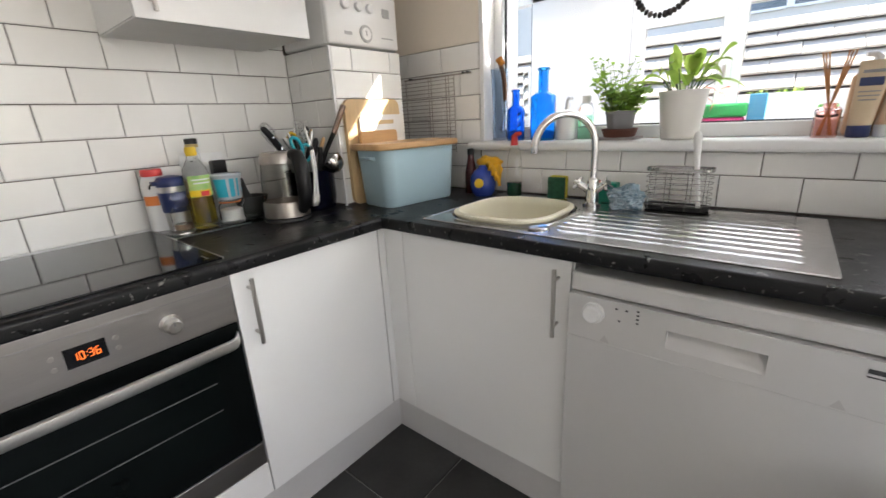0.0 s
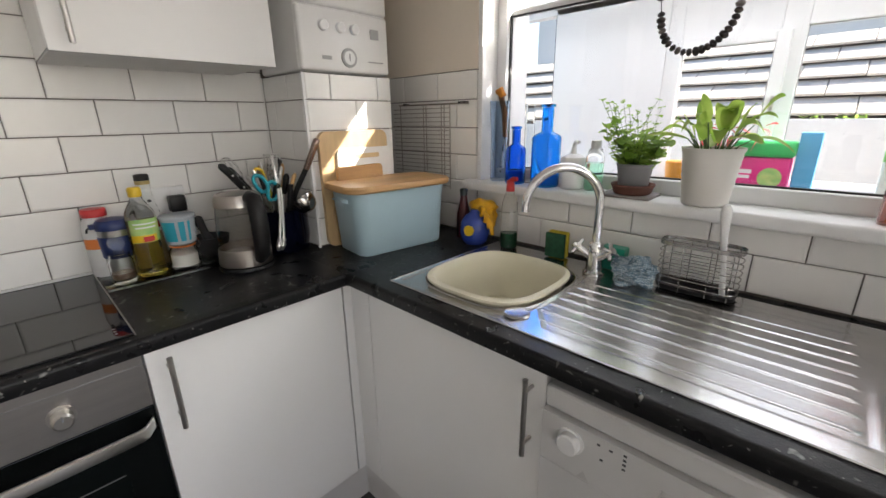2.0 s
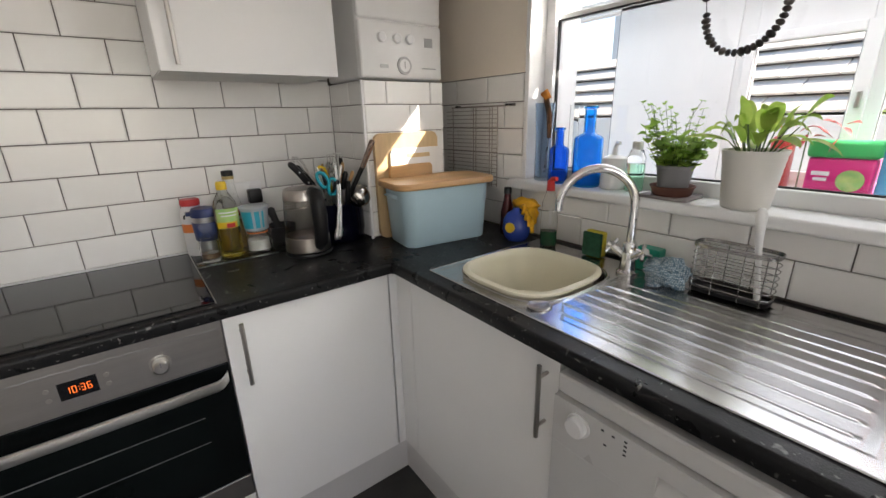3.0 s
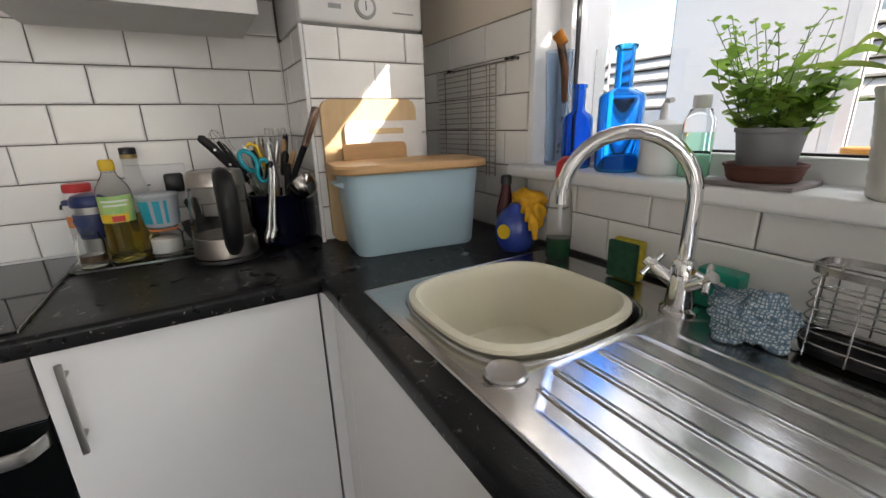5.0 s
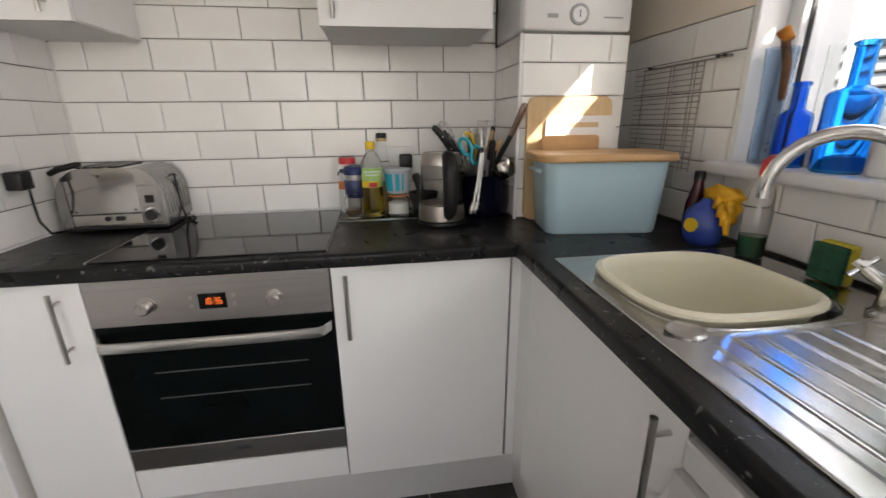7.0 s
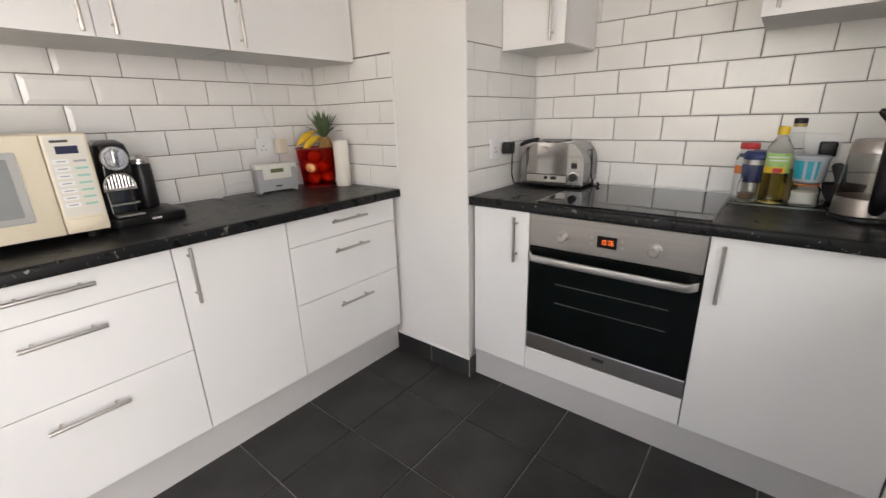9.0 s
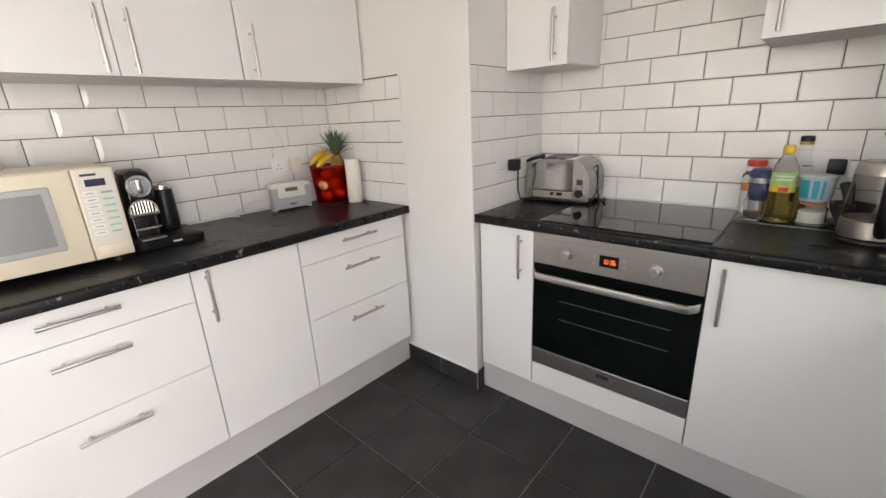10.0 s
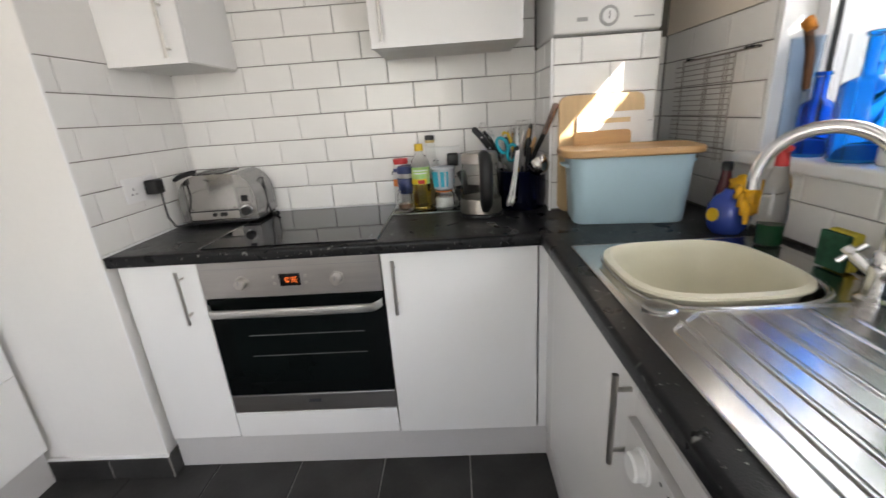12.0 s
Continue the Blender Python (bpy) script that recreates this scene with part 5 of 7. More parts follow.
for label, cat, p1, p2, r, m in (
        ("steel dinner spoon handle in the utensil pot", "spoon", (0.225, -0.655, 1.10), (0.235, -0.70, 1.165), 0.0055, SATIN),
        ("black handled paring knife in the pot", "knife", (0.19, -0.67, 1.10), (0.185, -0.73, 1.19), 0.009, BLACK),
        ("flat steel spreader standing in the pot", "spreader", (0.235, -0.60, 1.11), (0.245, -0.585, 1.185), 0.006, SATIN),
        ("black plastic ladle handle in the pot", "ladle", (0.17, -0.56, 1.12), (0.155, -0.545, 1.205), 0.008, BLACK),
        ("brown wooden fork standing in the pot", "fork", (0.245, -0.565, 1.10), (0.262, -0.548, 1.16), 0.007, WOOD),
        ("thin steel skewer ring in the pot", "skewer", (0.205, -0.625, 1.12), (0.20, -0.635, 1.20), 0.003, SATIN),
        ("steel table knife handle standing in the pot", "knife", (0.225, -0.645, 1.10), (0.222, -0.672, 1.182), 0.005, SATIN),
        ("dark brown wooden turner in the pot", "turner", (0.20, -0.575, 1.11), (0.205, -0.560, 1.19), 0.007, WOOD),
        ("black handled masher standing in the pot", "masher", (0.235, -0.640, 1.09), (0.232, -0.652, 1.165), 0.009, BLACK),
        ("black rubber spatula handle in the pot", "spatula", (0.225, -0.578, 1.09), (0.238, -0.566, 1.158), 0.010, BLACK),
        ("dark can opener standing in the pot", "opener", (0.25, -0.625, 1.08), (0.268, -0.615, 1.135), 0.010, BLACK)):
    t = thing("utensil", label, cat, (UX, UY, TOP + 0.02))
    b0 = Vector((UX + (p1[0] - UX) * 0.3, UY + (p1[1] - UY) * 0.3, Z0))
    part("shaft", tube(B(), [b0, Vector(p1)], r * 0.6, 8), SATIN, t, smooth=50)
    part("handle", tube(B(), [Vector(p1), Vector(p1).lerp(Vector(p2), 0.15), Vector(p1).lerp(Vector(p2), 0.85), Vector(p2)], [r * 0.7, r, r * 1.1, r * 0.5], 10), m, t, smooth=60)

# ---- chopping boards, bread bin and rack in the corner ----
def board(label, y0, y1, x0, x1, z1, material, r=0.03, hole=None, th=0.016):
    """An upright board leaning on the boxing: foot at x1, head at x0."""
    bm = B()
    ring = rloop((y0 + y1) / 2, (TOP + z1) / 2, (y1 - y0) / 2, (z1 - TOP) / 2, r, 0)
    rings = []
    for dx in (0.0, th):
        rings.append([(x1 + (x0 - x1) * (zz - TOP) / (z1 - TOP) + dx, yy, zz + 0.0005) for yy, zz, _ in ring])
    loft(bm, rings)
    return alone("chopping_board", bm, material, label, "chopping board", smooth=40)


board("large pale wooden chopping board leaning on tiles", -0.475, -0.185, 0.294, 0.300, 1.292, PALEWOOD)
WBOARD = mat("white_board_plastic", (0.76, 0.75, 0.73), 0.45, vary=0.06, scale=10, fine=0.03, fine_scale=120, bump=0.08, bump_scale=200)
wboard = board("white plastic chopping board leaning behind the bread bin", -0.415, -0.172, 0.313, 0.319, 1.232, WBOARD, 0.02, th=0.009)
# no opening is cut: a tan strip carries the slot's shade
part("grip_slot", bx(0.3205, -0.345, 1.196, 0.3232, -0.235, 1.212, 0.0006), PALEWOOD, wboard, "grip slot, its shade painted as a tan strip")
board("small wooden chopping board behind the bread bin", -0.43, -0.235, 0.3255, 0.331, 1.172, WOOD, 0.015, th=0.012)

BLUE = mat("duck_egg_blue_enamel", (0.44, 0.60, 0.67), 0.32, vary=0.05, scale=4, fine=0.015, fine_scale=60, bump=0.01)
bb = thing("bread_bin", "duck-egg blue bread bin with a wooden lid", "bread bin", (0.437, -0.287, TOP), rz=-7)
bm = B()
loft(bm, [rloop(0, 0, 0.090, 0.166, 0.035, 0.0), rloop(0, 0, 0.094, 0.171, 0.04, 0.006), rloop(0, 0, 0.102, 0.186, 0.045, 0.212), rloop(0, 0, 0.104, 0.188, 0.045, 0.214), rloop(0, 0, 0.099, 0.183, 0.042, 0.214), rloop(0, 0, 0.090, 0.167, 0.038, 0.01)])
part("tub", bm, BLUE, bb, local=True, smooth=40)
for s in (-1, 1):
    bm = B()
    loft(bm, [[(-0.04, s * 0.180, 0.175), (0.04, s * 0.180, 0.175), (0.04, s * 0.182, 0.19), (-0.04, s * 0.182, 0.19)], [(-0.034, s * 0.205, 0.185), (0.034, s * 0.205, 0.185), (0.034, s * 0.205, 0.190), (-0.034, s * 0.205, 0.190)]])
    part("side_grip", bm, BLUE, bb, local=True)
part("lid", loft(B(), [rloop(0, 0, 0.112, 0.208, 0.055, 0.2145), rloop(0, 0, 0.117, 0.213, 0.06, 0.219), rloop(0, 0, 0.117, 0.213, 0.06, 0.231), rloop(0, 0, 0.112, 0.208, 0.056, 0.237)]), WOOD, bb, "varnished beech lid", local=True, smooth=40)
part("lettering", bx(0.0955, -0.07, 0.112, 0.0965, 0.01, 0.1145), BGREY, bb, local=True)

rack = thing("cooling_rack", "wire cooling rack hung flat on the tiles", "wire rack", (0.38, WY - 0.02, 1.1))
RWIRE = mat("dull_wire", (0.36, 0.33, 0.30), 0.4, 1.0, vary=0.2, scale=30)
for i in range(19):
    z = 1.068 + i * 0.0165
    part("wire", tube(B(), [(0.15, WY - 0.024, z), (0.475, WY - 0.024, z + 0.002)], 0.0015, 6), RWIRE, rack)
for x in (0.19, 0.33, 0.345, 0.43, 0.445, 0.475):
    part("cross_wire", tube(B(), [(x, WY - 0.021, 1.06), (x, WY - 0.021, 1.38)], 0.0019, 6), RWIRE, rack)
part("rail", tube(B(), [(0.18, WY - 0.018, 1.382), (0.565, WY - 0.018, 1.382)], 0.003, 8), RWIRE, rack)
for x in (0.22, 0.525, 0.548):
    part("peg", tube(B(), [(x, WY - 0.001, 1.385), (x, WY - 0.028, 1.385)], 0.004, 8), BLACK, rack)

# ---- by the sink ----
t = thing("red_bottle", "dark red bottle standing behind the bread bin", "bottle", (0.60, -0.035, TOP))
DRED = mat("dark_red_plastic", (0.07, 0.008, 0.010), 0.25, vary=0.2, scale=10)
part("body", lathe(B(), [(0.024, 0), (0.027, 0.006), (0.026, 0.09), (0.015, 0.14), (0.012, 0.165)], 0.585, -0.05, TOP + 0.0005), DRED, t, smooth=40)
part("cap", lathe(B(), [(0.015, 0.163), (0.015, 0.184), (0.012, 0.188)], 0.585, -0.05, TOP), BLACK, t, smooth=40)
t = thing("scourer_tub", "small stack of pale blue and white pots", "tub", (0.628, -0.028, TOP))
part("tub", lathe(B(), [(0.026, 0), (0.03, 0.03), (0.027, 0.034), (0.031, 0.06), (0.028, 0.064), (0.03, 0.095)], 0.632, -0.025, TOP + 0.0005), mat("pale_blue_plastic", (0.45, 0.52, 0.62), 0.4, vary=0.15, scale=20), t, smooth=30)
bottle = thing("soap_bottle", "round royal blue bottle with a yellow spot", "bottle", (0.68, -0.075, TOP))
ROYAL = mat("royal_blue_plastic", (0.03, 0.06, 0.30), 0.25, vary=0.15, scale=8)
part("body", lathe(B(), [(0.036, 0), (0.048, 0.015), (0.054, 0.045), (0.050, 0.08), (0.036, 0.103), (0.018, 0.115), (0.014, 0.125)], 0.668, -0.084, TOP + 0.0005, 32), ROYAL, bottle, smooth=50)
n = Vector((0.25, -0.92, 0.1)).normalized()
c = Vector((0.668, -0.084, TOP + 0.052)) + n * 0.0505
part("spot", disc(B(), c, n, 0.019, 0.0035, 24), YELLOWPL, bottle, "yellow round label")
gloves = thing("rubber_gloves", "yellow rubber gloves draped over the blue bottle", "gloves", (0.68, -0.07, TOP + 0.1))
YRUB = mat("yellow_rubber", (0.80, 0.42, 0.01), 0.5, vary=0.25, scale=30, bump=0.3, bump_scale=60)
rnd = random.Random(4)
for (cx, cy, cz, sx, sy, sz, rot) in ((0.675, -0.045, 1.022, 0.060, 0.034, 0.026, 0.3), (0.715, -0.058, 0.985, 0.026, 0.024, 0.036, 0.2)):
    bm = B()
    bmesh.ops.create_icosphere(bm, subdivisions=3, radius=1)
    for v in bm.verts:
        nn = noise.noise(v.co * 2.2 + Vector((cx * 40, 0, 0)))
        v.co *= 1 + 0.38 * nn
        v.co = Vector((cx + v.co.x * sx, cy + v.co.y * sy, cz + v.co.z * sz))
    part("glove", bm, YRUB, gloves, smooth=180)
for i in range(4):
    a = -0.9 + 0.45 * i
    p0 = Vector((0.725 - 0.012 * i, -0.075, 0.985 + 0.012 * i))
    part("finger", tube(B(), [p0, p0 + Vector((0.02, -0.012, -0.02 + 0.006 * i)), p0 + Vector((0.028 - 0.005 * i, -0.016, -0.05 + 0.008 * i))], [0.010, 0.009, 0.006], 10), YRUB, gloves, smooth=180)
soap = thing("washing_up_liquid", "clear bottle with green washing-up liquid and red cap", "bottle", (0.795, -0.055, TOP))
DGREEN = mat("dark_green_liquid", (0.01, 0.07, 0.03), 0.15)
sq = [(0.026, 0), (0.029, 0.006), (0.030, 0.10), (0.026, 0.16), (0.016, 0.19), (0.013, 0.20)]
part("body", lathe(B(), sq, 0.803, -0.062, TOP + 0.0045, 28), CLEAR, soap, smooth=50)
part("liquid", lathe(B(), [(0.024, 0.003), (0.0265, 0.008), (0.0275, 0.055)], 0.803, -0.062, TOP + 0.0045, 28), DGREEN, soap, "dark green liquid", smooth=50)
part("label", bx(0.822, -0.088, TOP + 0.09, 0.834, -0.0875, TOP + 0.15), WHITEPL, soap, "pale paper label")
part("cap", tube(B(), [(0.803, -0.062, TOP + 0.203), (0.803, -0.062, TOP + 0.235), (0.812, -0.064, TOP + 0.243), (0.832, -0.070, TOP + 0.247)], [0.015, 0.013, 0.009, 0.007], 12), REDPL, soap, "red pump cap", smooth=50)
sponge = thing("sponge", "green scouring sponge standing on the sink's edge", "sponge", (0.985, -0.03, SZ))
GSCOUR = mat("green_scourer", (0.02, 0.10, 0.05), 0.95, vary=0.4, scale=60, bump=0.8, bump_scale=300)
YSP = mat("yellow_sponge", (0.62, 0.50, 0.05), 0.9, vary=0.3, scale=60, bump=0.6, bump_scale=250)
part("scourer", box(B(), 0.945, -0.062, SZ + 0.002, 1.012, -0.050, SZ + 0.082, 0.003), GSCOUR, sponge, "dark green scouring side")
part("foam", box(B(), 0.948, -0.0495, SZ + 0.002, 1.014, -0.028, SZ + 0.086, 0.005), YSP, sponge, "yellow foam side")
t = thing("soap_dish", "small green plastic box behind the tap", "box", (1.165, -0.035, SZ))
part("box", box(B(), 1.125, -0.055, SZ + 0.001, 1.195, -0.012, SZ + 0.07, 0.004), mat("sea_green_plastic", (0.01, 0.30, 0.20), 0.35, vary=0.15, scale=10), t)

CLOTH = bpy.data.materials.new("blue_white_mesh_cloth")
CLOTH.use_nodes = True
nt = CLOTH.node_tree
pb = nt.nodes["Principled BSDF"]
pb.inputs["Roughness"].default_value = 0.9
tc = nt.nodes.new("ShaderNodeTexCoord")
ck = nt.nodes.new("ShaderNodeTexVoronoi")
ck.feature = "DISTANCE_TO_EDGE"
ck.inputs["Scale"].default_value = 190
ck.inputs["Randomness"].default_value = 0.0
rp = nt.nodes.new("ShaderNodeMapRange")
rp.inputs[1].default_value, rp.inputs[2].default_value = 0.10, 0.22
mx = nt.nodes.new("ShaderNodeMix")
mx.data_type = "RGBA"
mx.inputs[6].default_value = (0.10, 0.17, 0.23, 1)
mx.inputs[7].default_value = (0.46, 0.52, 0.55, 1)
nt.links.new(tc.outputs["Object"], ck.inputs["Vector"])
nt.links.new(ck.outputs["Distance"], rp.inputs[0])
nt.links.new(rp.outputs[0], mx.inputs[0])
nt.links.new(mx.outputs[2], pb.inputs["Base Color"])
bm = B()
bmesh.ops.create_icosphere(bm, subdivisions=5, radius=1)
for v in bm.verts:
    d = v.co.copy()
    r = 0.95 + 0.40 * noise.noise(d * 1.4 + Vector((3, 1, 0))) + 0.55 * abs(noise.noise(d * 2.3 + Vector((0, 4, 1)))) - 0.16 * abs(noise.noise(d * 5.5))
    skirt = 1 + 0.25 * max(0.0, -d.z)
    v.co = Vector((1.245 + d.x * r * 0.052 * skirt, -0.105 + d.y * r * 0.043 * skirt, SZ + 0.001 + max(0.0, 0.030 + d.z * r * 0.040)))
alone("dishcloth", bm, CLOTH, "crumpled blue mesh dishcloth on the drainer", "cloth", smooth=180)

CADW = mat("stainless_caddy_wire", (0.42, 0.41, 0.40), 0.22, 1.0, vary=0.1, scale=20)
caddy = thing("sink_caddy", "chrome wire caddy standing on the drainer", "caddy", (1.385, -0.062, SZ))


def oval(z, hw=0.092, hd=0.040, k=28):
    pts = []
    for i in range(k):
        a = 2 * math.pi * i / k
        r = (abs(math.cos(a)) ** 4 + abs(math.sin(a)) ** 4) ** -0.25
        pts.append((1.385 + hw * r * math.cos(a) * 0.98, -0.068 + hd * r * math.sin(a) * 0.95, z))
    return pts


bm = B()
loft(bm, [oval(SZ + 0.122, 0.094, 0.042), oval(SZ + 0.132, 0.094, 0.042), oval(SZ + 0.132, 0.0925, 0.0405), oval(SZ + 0.122, 0.0925, 0.0405), oval(SZ + 0.122, 0.094, 0.042)], False, False)
part("rim", bm, CADW, caddy, "flat chrome rim", smooth=50)
for i in range(6):
    part("hoop", tube(B(), oval(SZ + 0.022 + i * 0.0165), 0.0014, 6, closed=True), CADW, caddy, smooth=60)
for x in (1.31, 1.355, 1.415, 1.46):
    for s in (-1, 1):
        part("upright", tube(B(), [(x, -0.068 + s * 0.039, SZ + 0.004), (x, -0.068 + s * 0.039, SZ + 0.125)], 0.0014, 6), CADW, caddy)
part("tray", loft(B(), [oval(SZ + 0.004, 0.09, 0.038), oval(SZ + 0.016, 0.093, 0.041), oval(SZ + 0.016, 0.088, 0.036), oval(SZ + 0.007, 0.086, 0.034)]), BLACK, caddy, "dark drip tray", smooth=40)
t = thing("dish_brush", "white washing-up brush standing in the caddy", "brush", (1.43, -0.07, SZ + 0.01))
part("handle", tube(B(), [(1.445, -0.072, SZ + 0.012), (1.436, -0.075, SZ + 0.09), (1.428, -0.085, SZ + 0.16), (1.424, -0.09, SZ + 0.225), (1.424, -0.091, SZ + 0.238)], [0.007, 0.006, 0.008, 0.012, 0.006], 12), WHITEPL, t, smooth=60)

# ---- on the window sill ----
SLZ = WZ0 + 0.0005
BLUEGL = glass("cobalt_bottle_glass", (0.06, 0.50, 1.0), 0.0, 1.33)
DBLUEGL = glass("deep_blue_glass", (0.05, 0.33, 0.95), 0.0, 1.33)
PALEBLUE = glass("pale_blue_glass", (0.66, 0.76, 0.88), 0.0, 1.2)


def sill_bottle(label, x, y, r, hs, ht, rn, material, cat="bottle"):
    t = thing("glass_bottle", label, cat, (x, y, SLZ))
    prof = [(r * 0.9, 0), (r, 0.006), (r, hs), (r * 0.9, hs + 0.008), (rn * 1.05, hs + 0.02), (rn, hs + 0.028), (rn, ht - 0.011)]
    inn = [(max(q - 0.0035, 0.004), max(h, 0.008)) for q, h in reversed(prof)]
    part("bottle", lathe(B(), prof + inn, x, y, SLZ, 32), material, t, smooth=50)
    lip = [(rn - 0.003, ht - 0.010), (rn * 1.15, ht - 0.010), (rn * 1.25, ht - 0.007), (rn * 1.25, ht - 0.002), (rn * 1.1, ht), (rn - 0.003, ht), (rn - 0.003, ht - 0.010)]
    part("lip", lathe(B(), lip, x, y, SLZ, 32), material, t, "rounded glass lip", smooth=50)
    return t


sill_bottle("large cobalt blue glass bottle", 0.872, 0.036, 0.048, 0.158, 0.264, 0.019, BLUEGL)
sill_bottle("small cobalt blue glass bottle", 0.757, 0.03, 0.036, 0.115, 0.195, 0.015, DBLUEGL)
t = thing("glass_vase", "tall pale blue glass vase by the window jamb", "vase", (0.68, 0.05, SLZ))
part("vase", lathe(B(), [(0.026, 0), (0.03, 0.006), (0.030, 0.14), (0.036, 0.28), (0.033, 0.28), (0.027, 0.14), (0.026, 0.012), (0.006, 0.01)], 0.672, 0.045, SLZ, 28), PALEBLUE, t, smooth=50)
t = thing("bottle_brush", "brown and orange brush standing in the vase", "brush", (0.69, 0.05, SLZ + 0.02))
part("stem", tube(B(), [(0.68, 0.045, SLZ + 0.03), (0.70, 0.04, SLZ + 0.178)], 0.003, 8), STEEL, t)
part("bristles", tube(B(), [(0.70, 0.04, SLZ + 0.158), (0.70, 0.035, SLZ + 0.238), (0.685, 0.03, SLZ + 0.303)], [0.008, 0.010, 0.010], 12), mat("brown_bristles", (0.16, 0.07, 0.03), 0.9, vary=0.4, scale=60, bump=0.8, bump_scale=200), t, "brown bristles", smooth=60)
part("tip", tube(B(), [(0.695, 0.033, SLZ + 0.293), (0.683, 0.028, SLZ + 0.313), (0.672, 0.026, SLZ + 0.306)], [0.012, 0.016, 0.010], 12), mat("orange_fibre", (0.55, 0.20, 0.02), 0.9, vary=0.4, scale=60, bump=0.6, bump_scale=200), t, "orange fibre tip", smooth=60)
t = thing("glass_tube_vase", "tall thin clear glass vase", "vase", (0.79, 0.065, SLZ))
part("vase", lathe(B(), [(0.017, 0), (0.018, 0.004), (0.016, 0.27), (0.0145, 0.27), (0.016, 0.01), (0.004, 0.008)], 0.785, 0.068, SLZ, 24), CLEAR, t, smooth=50)
t = thing("pump_bottle", "white pump soap bottle on the sill", "bottle", (0.965, 0.055, SLZ))
part("body", lathe(B(), [(0.036, 0), (0.040, 0.006), (0.040, 0.088), (0.036, 0.100), (0.022, 0.108), (0.012, 0.11)], 0.962, 0.055, SLZ, 32), WHITEPL, t, smooth=40)
part("pump", tube(B(), [(0.962, 0.055, SLZ + 0.108), (0.962, 0.055, SLZ + 0.14), (0.968, 0.055, SLZ + 0.148), (0.985, 0.04, SLZ + 0.147)], [0.010, 0.006, 0.007, 0.005], 10), WHITEPL, t, smooth=50)
t = thing("hand_wash_bottle", "clear bottle of green hand wash", "bottle", (1.03, 0.055, SLZ))
part("body", lathe(B(), [(0.026, 0), (0.028, 0.005), (0.028, 0.105), (0.018, 0.128), (0.014, 0.13)], 1.033, 0.06, SLZ), CLEAR, t, smooth=40)
part("liquid", lathe(B(), [(0.0245, 0.003), (0.0262, 0.007), (0.0262, 0.085)], 1.033, 0.06, SLZ), glass("mint_liquid", (0.55, 0.95, 0.72), 0.0, 1.2), t, "mint green liquid", smooth=40)
part("cap", lathe(B(), [(0.016, 0.129), (0.016, 0.152), (0.014, 0.154)], 1.033, 0.06, SLZ), WHITEPL, t, smooth=40)

def leaf_material(name, colour, second, scale, rough):
    """Leaf that lets light through."""
    m = mat(name, colour, rough, vary=0.4, scale=scale, fine=0.12, fine_scale=70, second=second)
    nt = m.node_tree
    b = nt.nodes["Principled BSDF"]
    tr = nt.nodes.new("ShaderNodeBsdfTranslucent")
    nt.links.new(b.inputs["Base Color"].links[0].from_socket, tr.inputs[0])
    mx = nt.nodes.new("ShaderNodeMixShader")
    mx.inputs[0].default_value = 0.58
    nt.links.new(b.outputs[0], mx.inputs[1])
    nt.links.new(tr.outputs[0], mx.inputs[2])
    nt.links.new(mx.outputs[0], nt.nodes["Material Output"].inputs[0])
    return m


LEAF1 = leaf_material("mint_leaf", (0.24, 0.42, 0.07), (0.40, 0.53, 0.12), 26, 0.5)
LEAF2 = leaf_material("glossy_leaf", (0.22, 0.38, 0.05), (0.40, 0.49, 0.11), 16, 0.35)
STEM = mat("green_stem", (0.10, 0.16, 0.05), 0.6, vary=0.3, scale=30)


def leaf_mesh(bm, base, way, length, width, droop, rng, k=5, blunt=0.75):
    """One leaf as a folded, drooping blade with a midrib."""
    base, way = Vector(base), Vector(way).normalized()
    side = way.cross(Vector((0, 0, 1)))
    side = side.normalized() if side.length > 1e-3 else Vector((1, 0, 0))
    twist = rng.uniform(-0.5, 0.5)
    prev = None
    for i in range(k + 1):
        f = i / k
        c = base + way * length * f - Vector((0, 0, droop * length * f * f))
        w = width * max(0.02, (f + 0.03) ** 0.55 * (1.001 - f) ** blunt * 2.4) * 0.5
        s = (side + Vector((0, 0, twist * f))).normalized()
        row = [bm.verts.new(c - s * w + Vector((0, 0, w * 0.35))), bm.verts.new(c), bm.verts.new(c + s * w + Vector((0, 0, w * 0.35)))]
        if prev:
            bm.faces.new((prev[0], prev[1], row[1], row[0]))
            bm.faces.new((prev[1], prev[2], row[2], row[1]))
        prev = row


# mint in a grey pot on a terracotta saucer
MX, MY = 1.165, 0.032
simple("notebook", "thin dark-edged book under the plant pot", "book", box(B(), MX - 0.075, MY - 0.055, SLZ, MX + 0.065, MY + 0.055, SLZ + 0.008, 0.001), mat("book_cover", (0.25, 0.22, 0.22), 0.6, vary=0.3, scale=15))
TERRA = mat("terracotta", (0.12, 0.04, 0.025), 0.7, vary=0.3, scale=12, bump=0.2, bump_scale=120)
simple("plant_saucer", "brown terracotta plant saucer", "saucer", lathe(B(), [(0.048, 0), (0.052, 0.004), (0.057, 0.022), (0.060, 0.024), (0.060, 0.028), (0.055, 0.028), (0.050, 0.008), (0.01, 0.007)], MX, MY, SLZ + 0.0085, 32), TERRA)
GREYPOT = mat("grey_plastic_pot", (0.19, 0.19, 0.20), 0.5, vary=0.12, scale=8)
SOILM = mat("potting_soil", (0.03, 0.02, 0.012), 0.95, vary=0.4, scale=60, bump=0.8, bump_scale=200)
mint = thing("mint_plant", "leafy mint plant in a grey pot", "plant", (MX, MY, SLZ + 0.016))
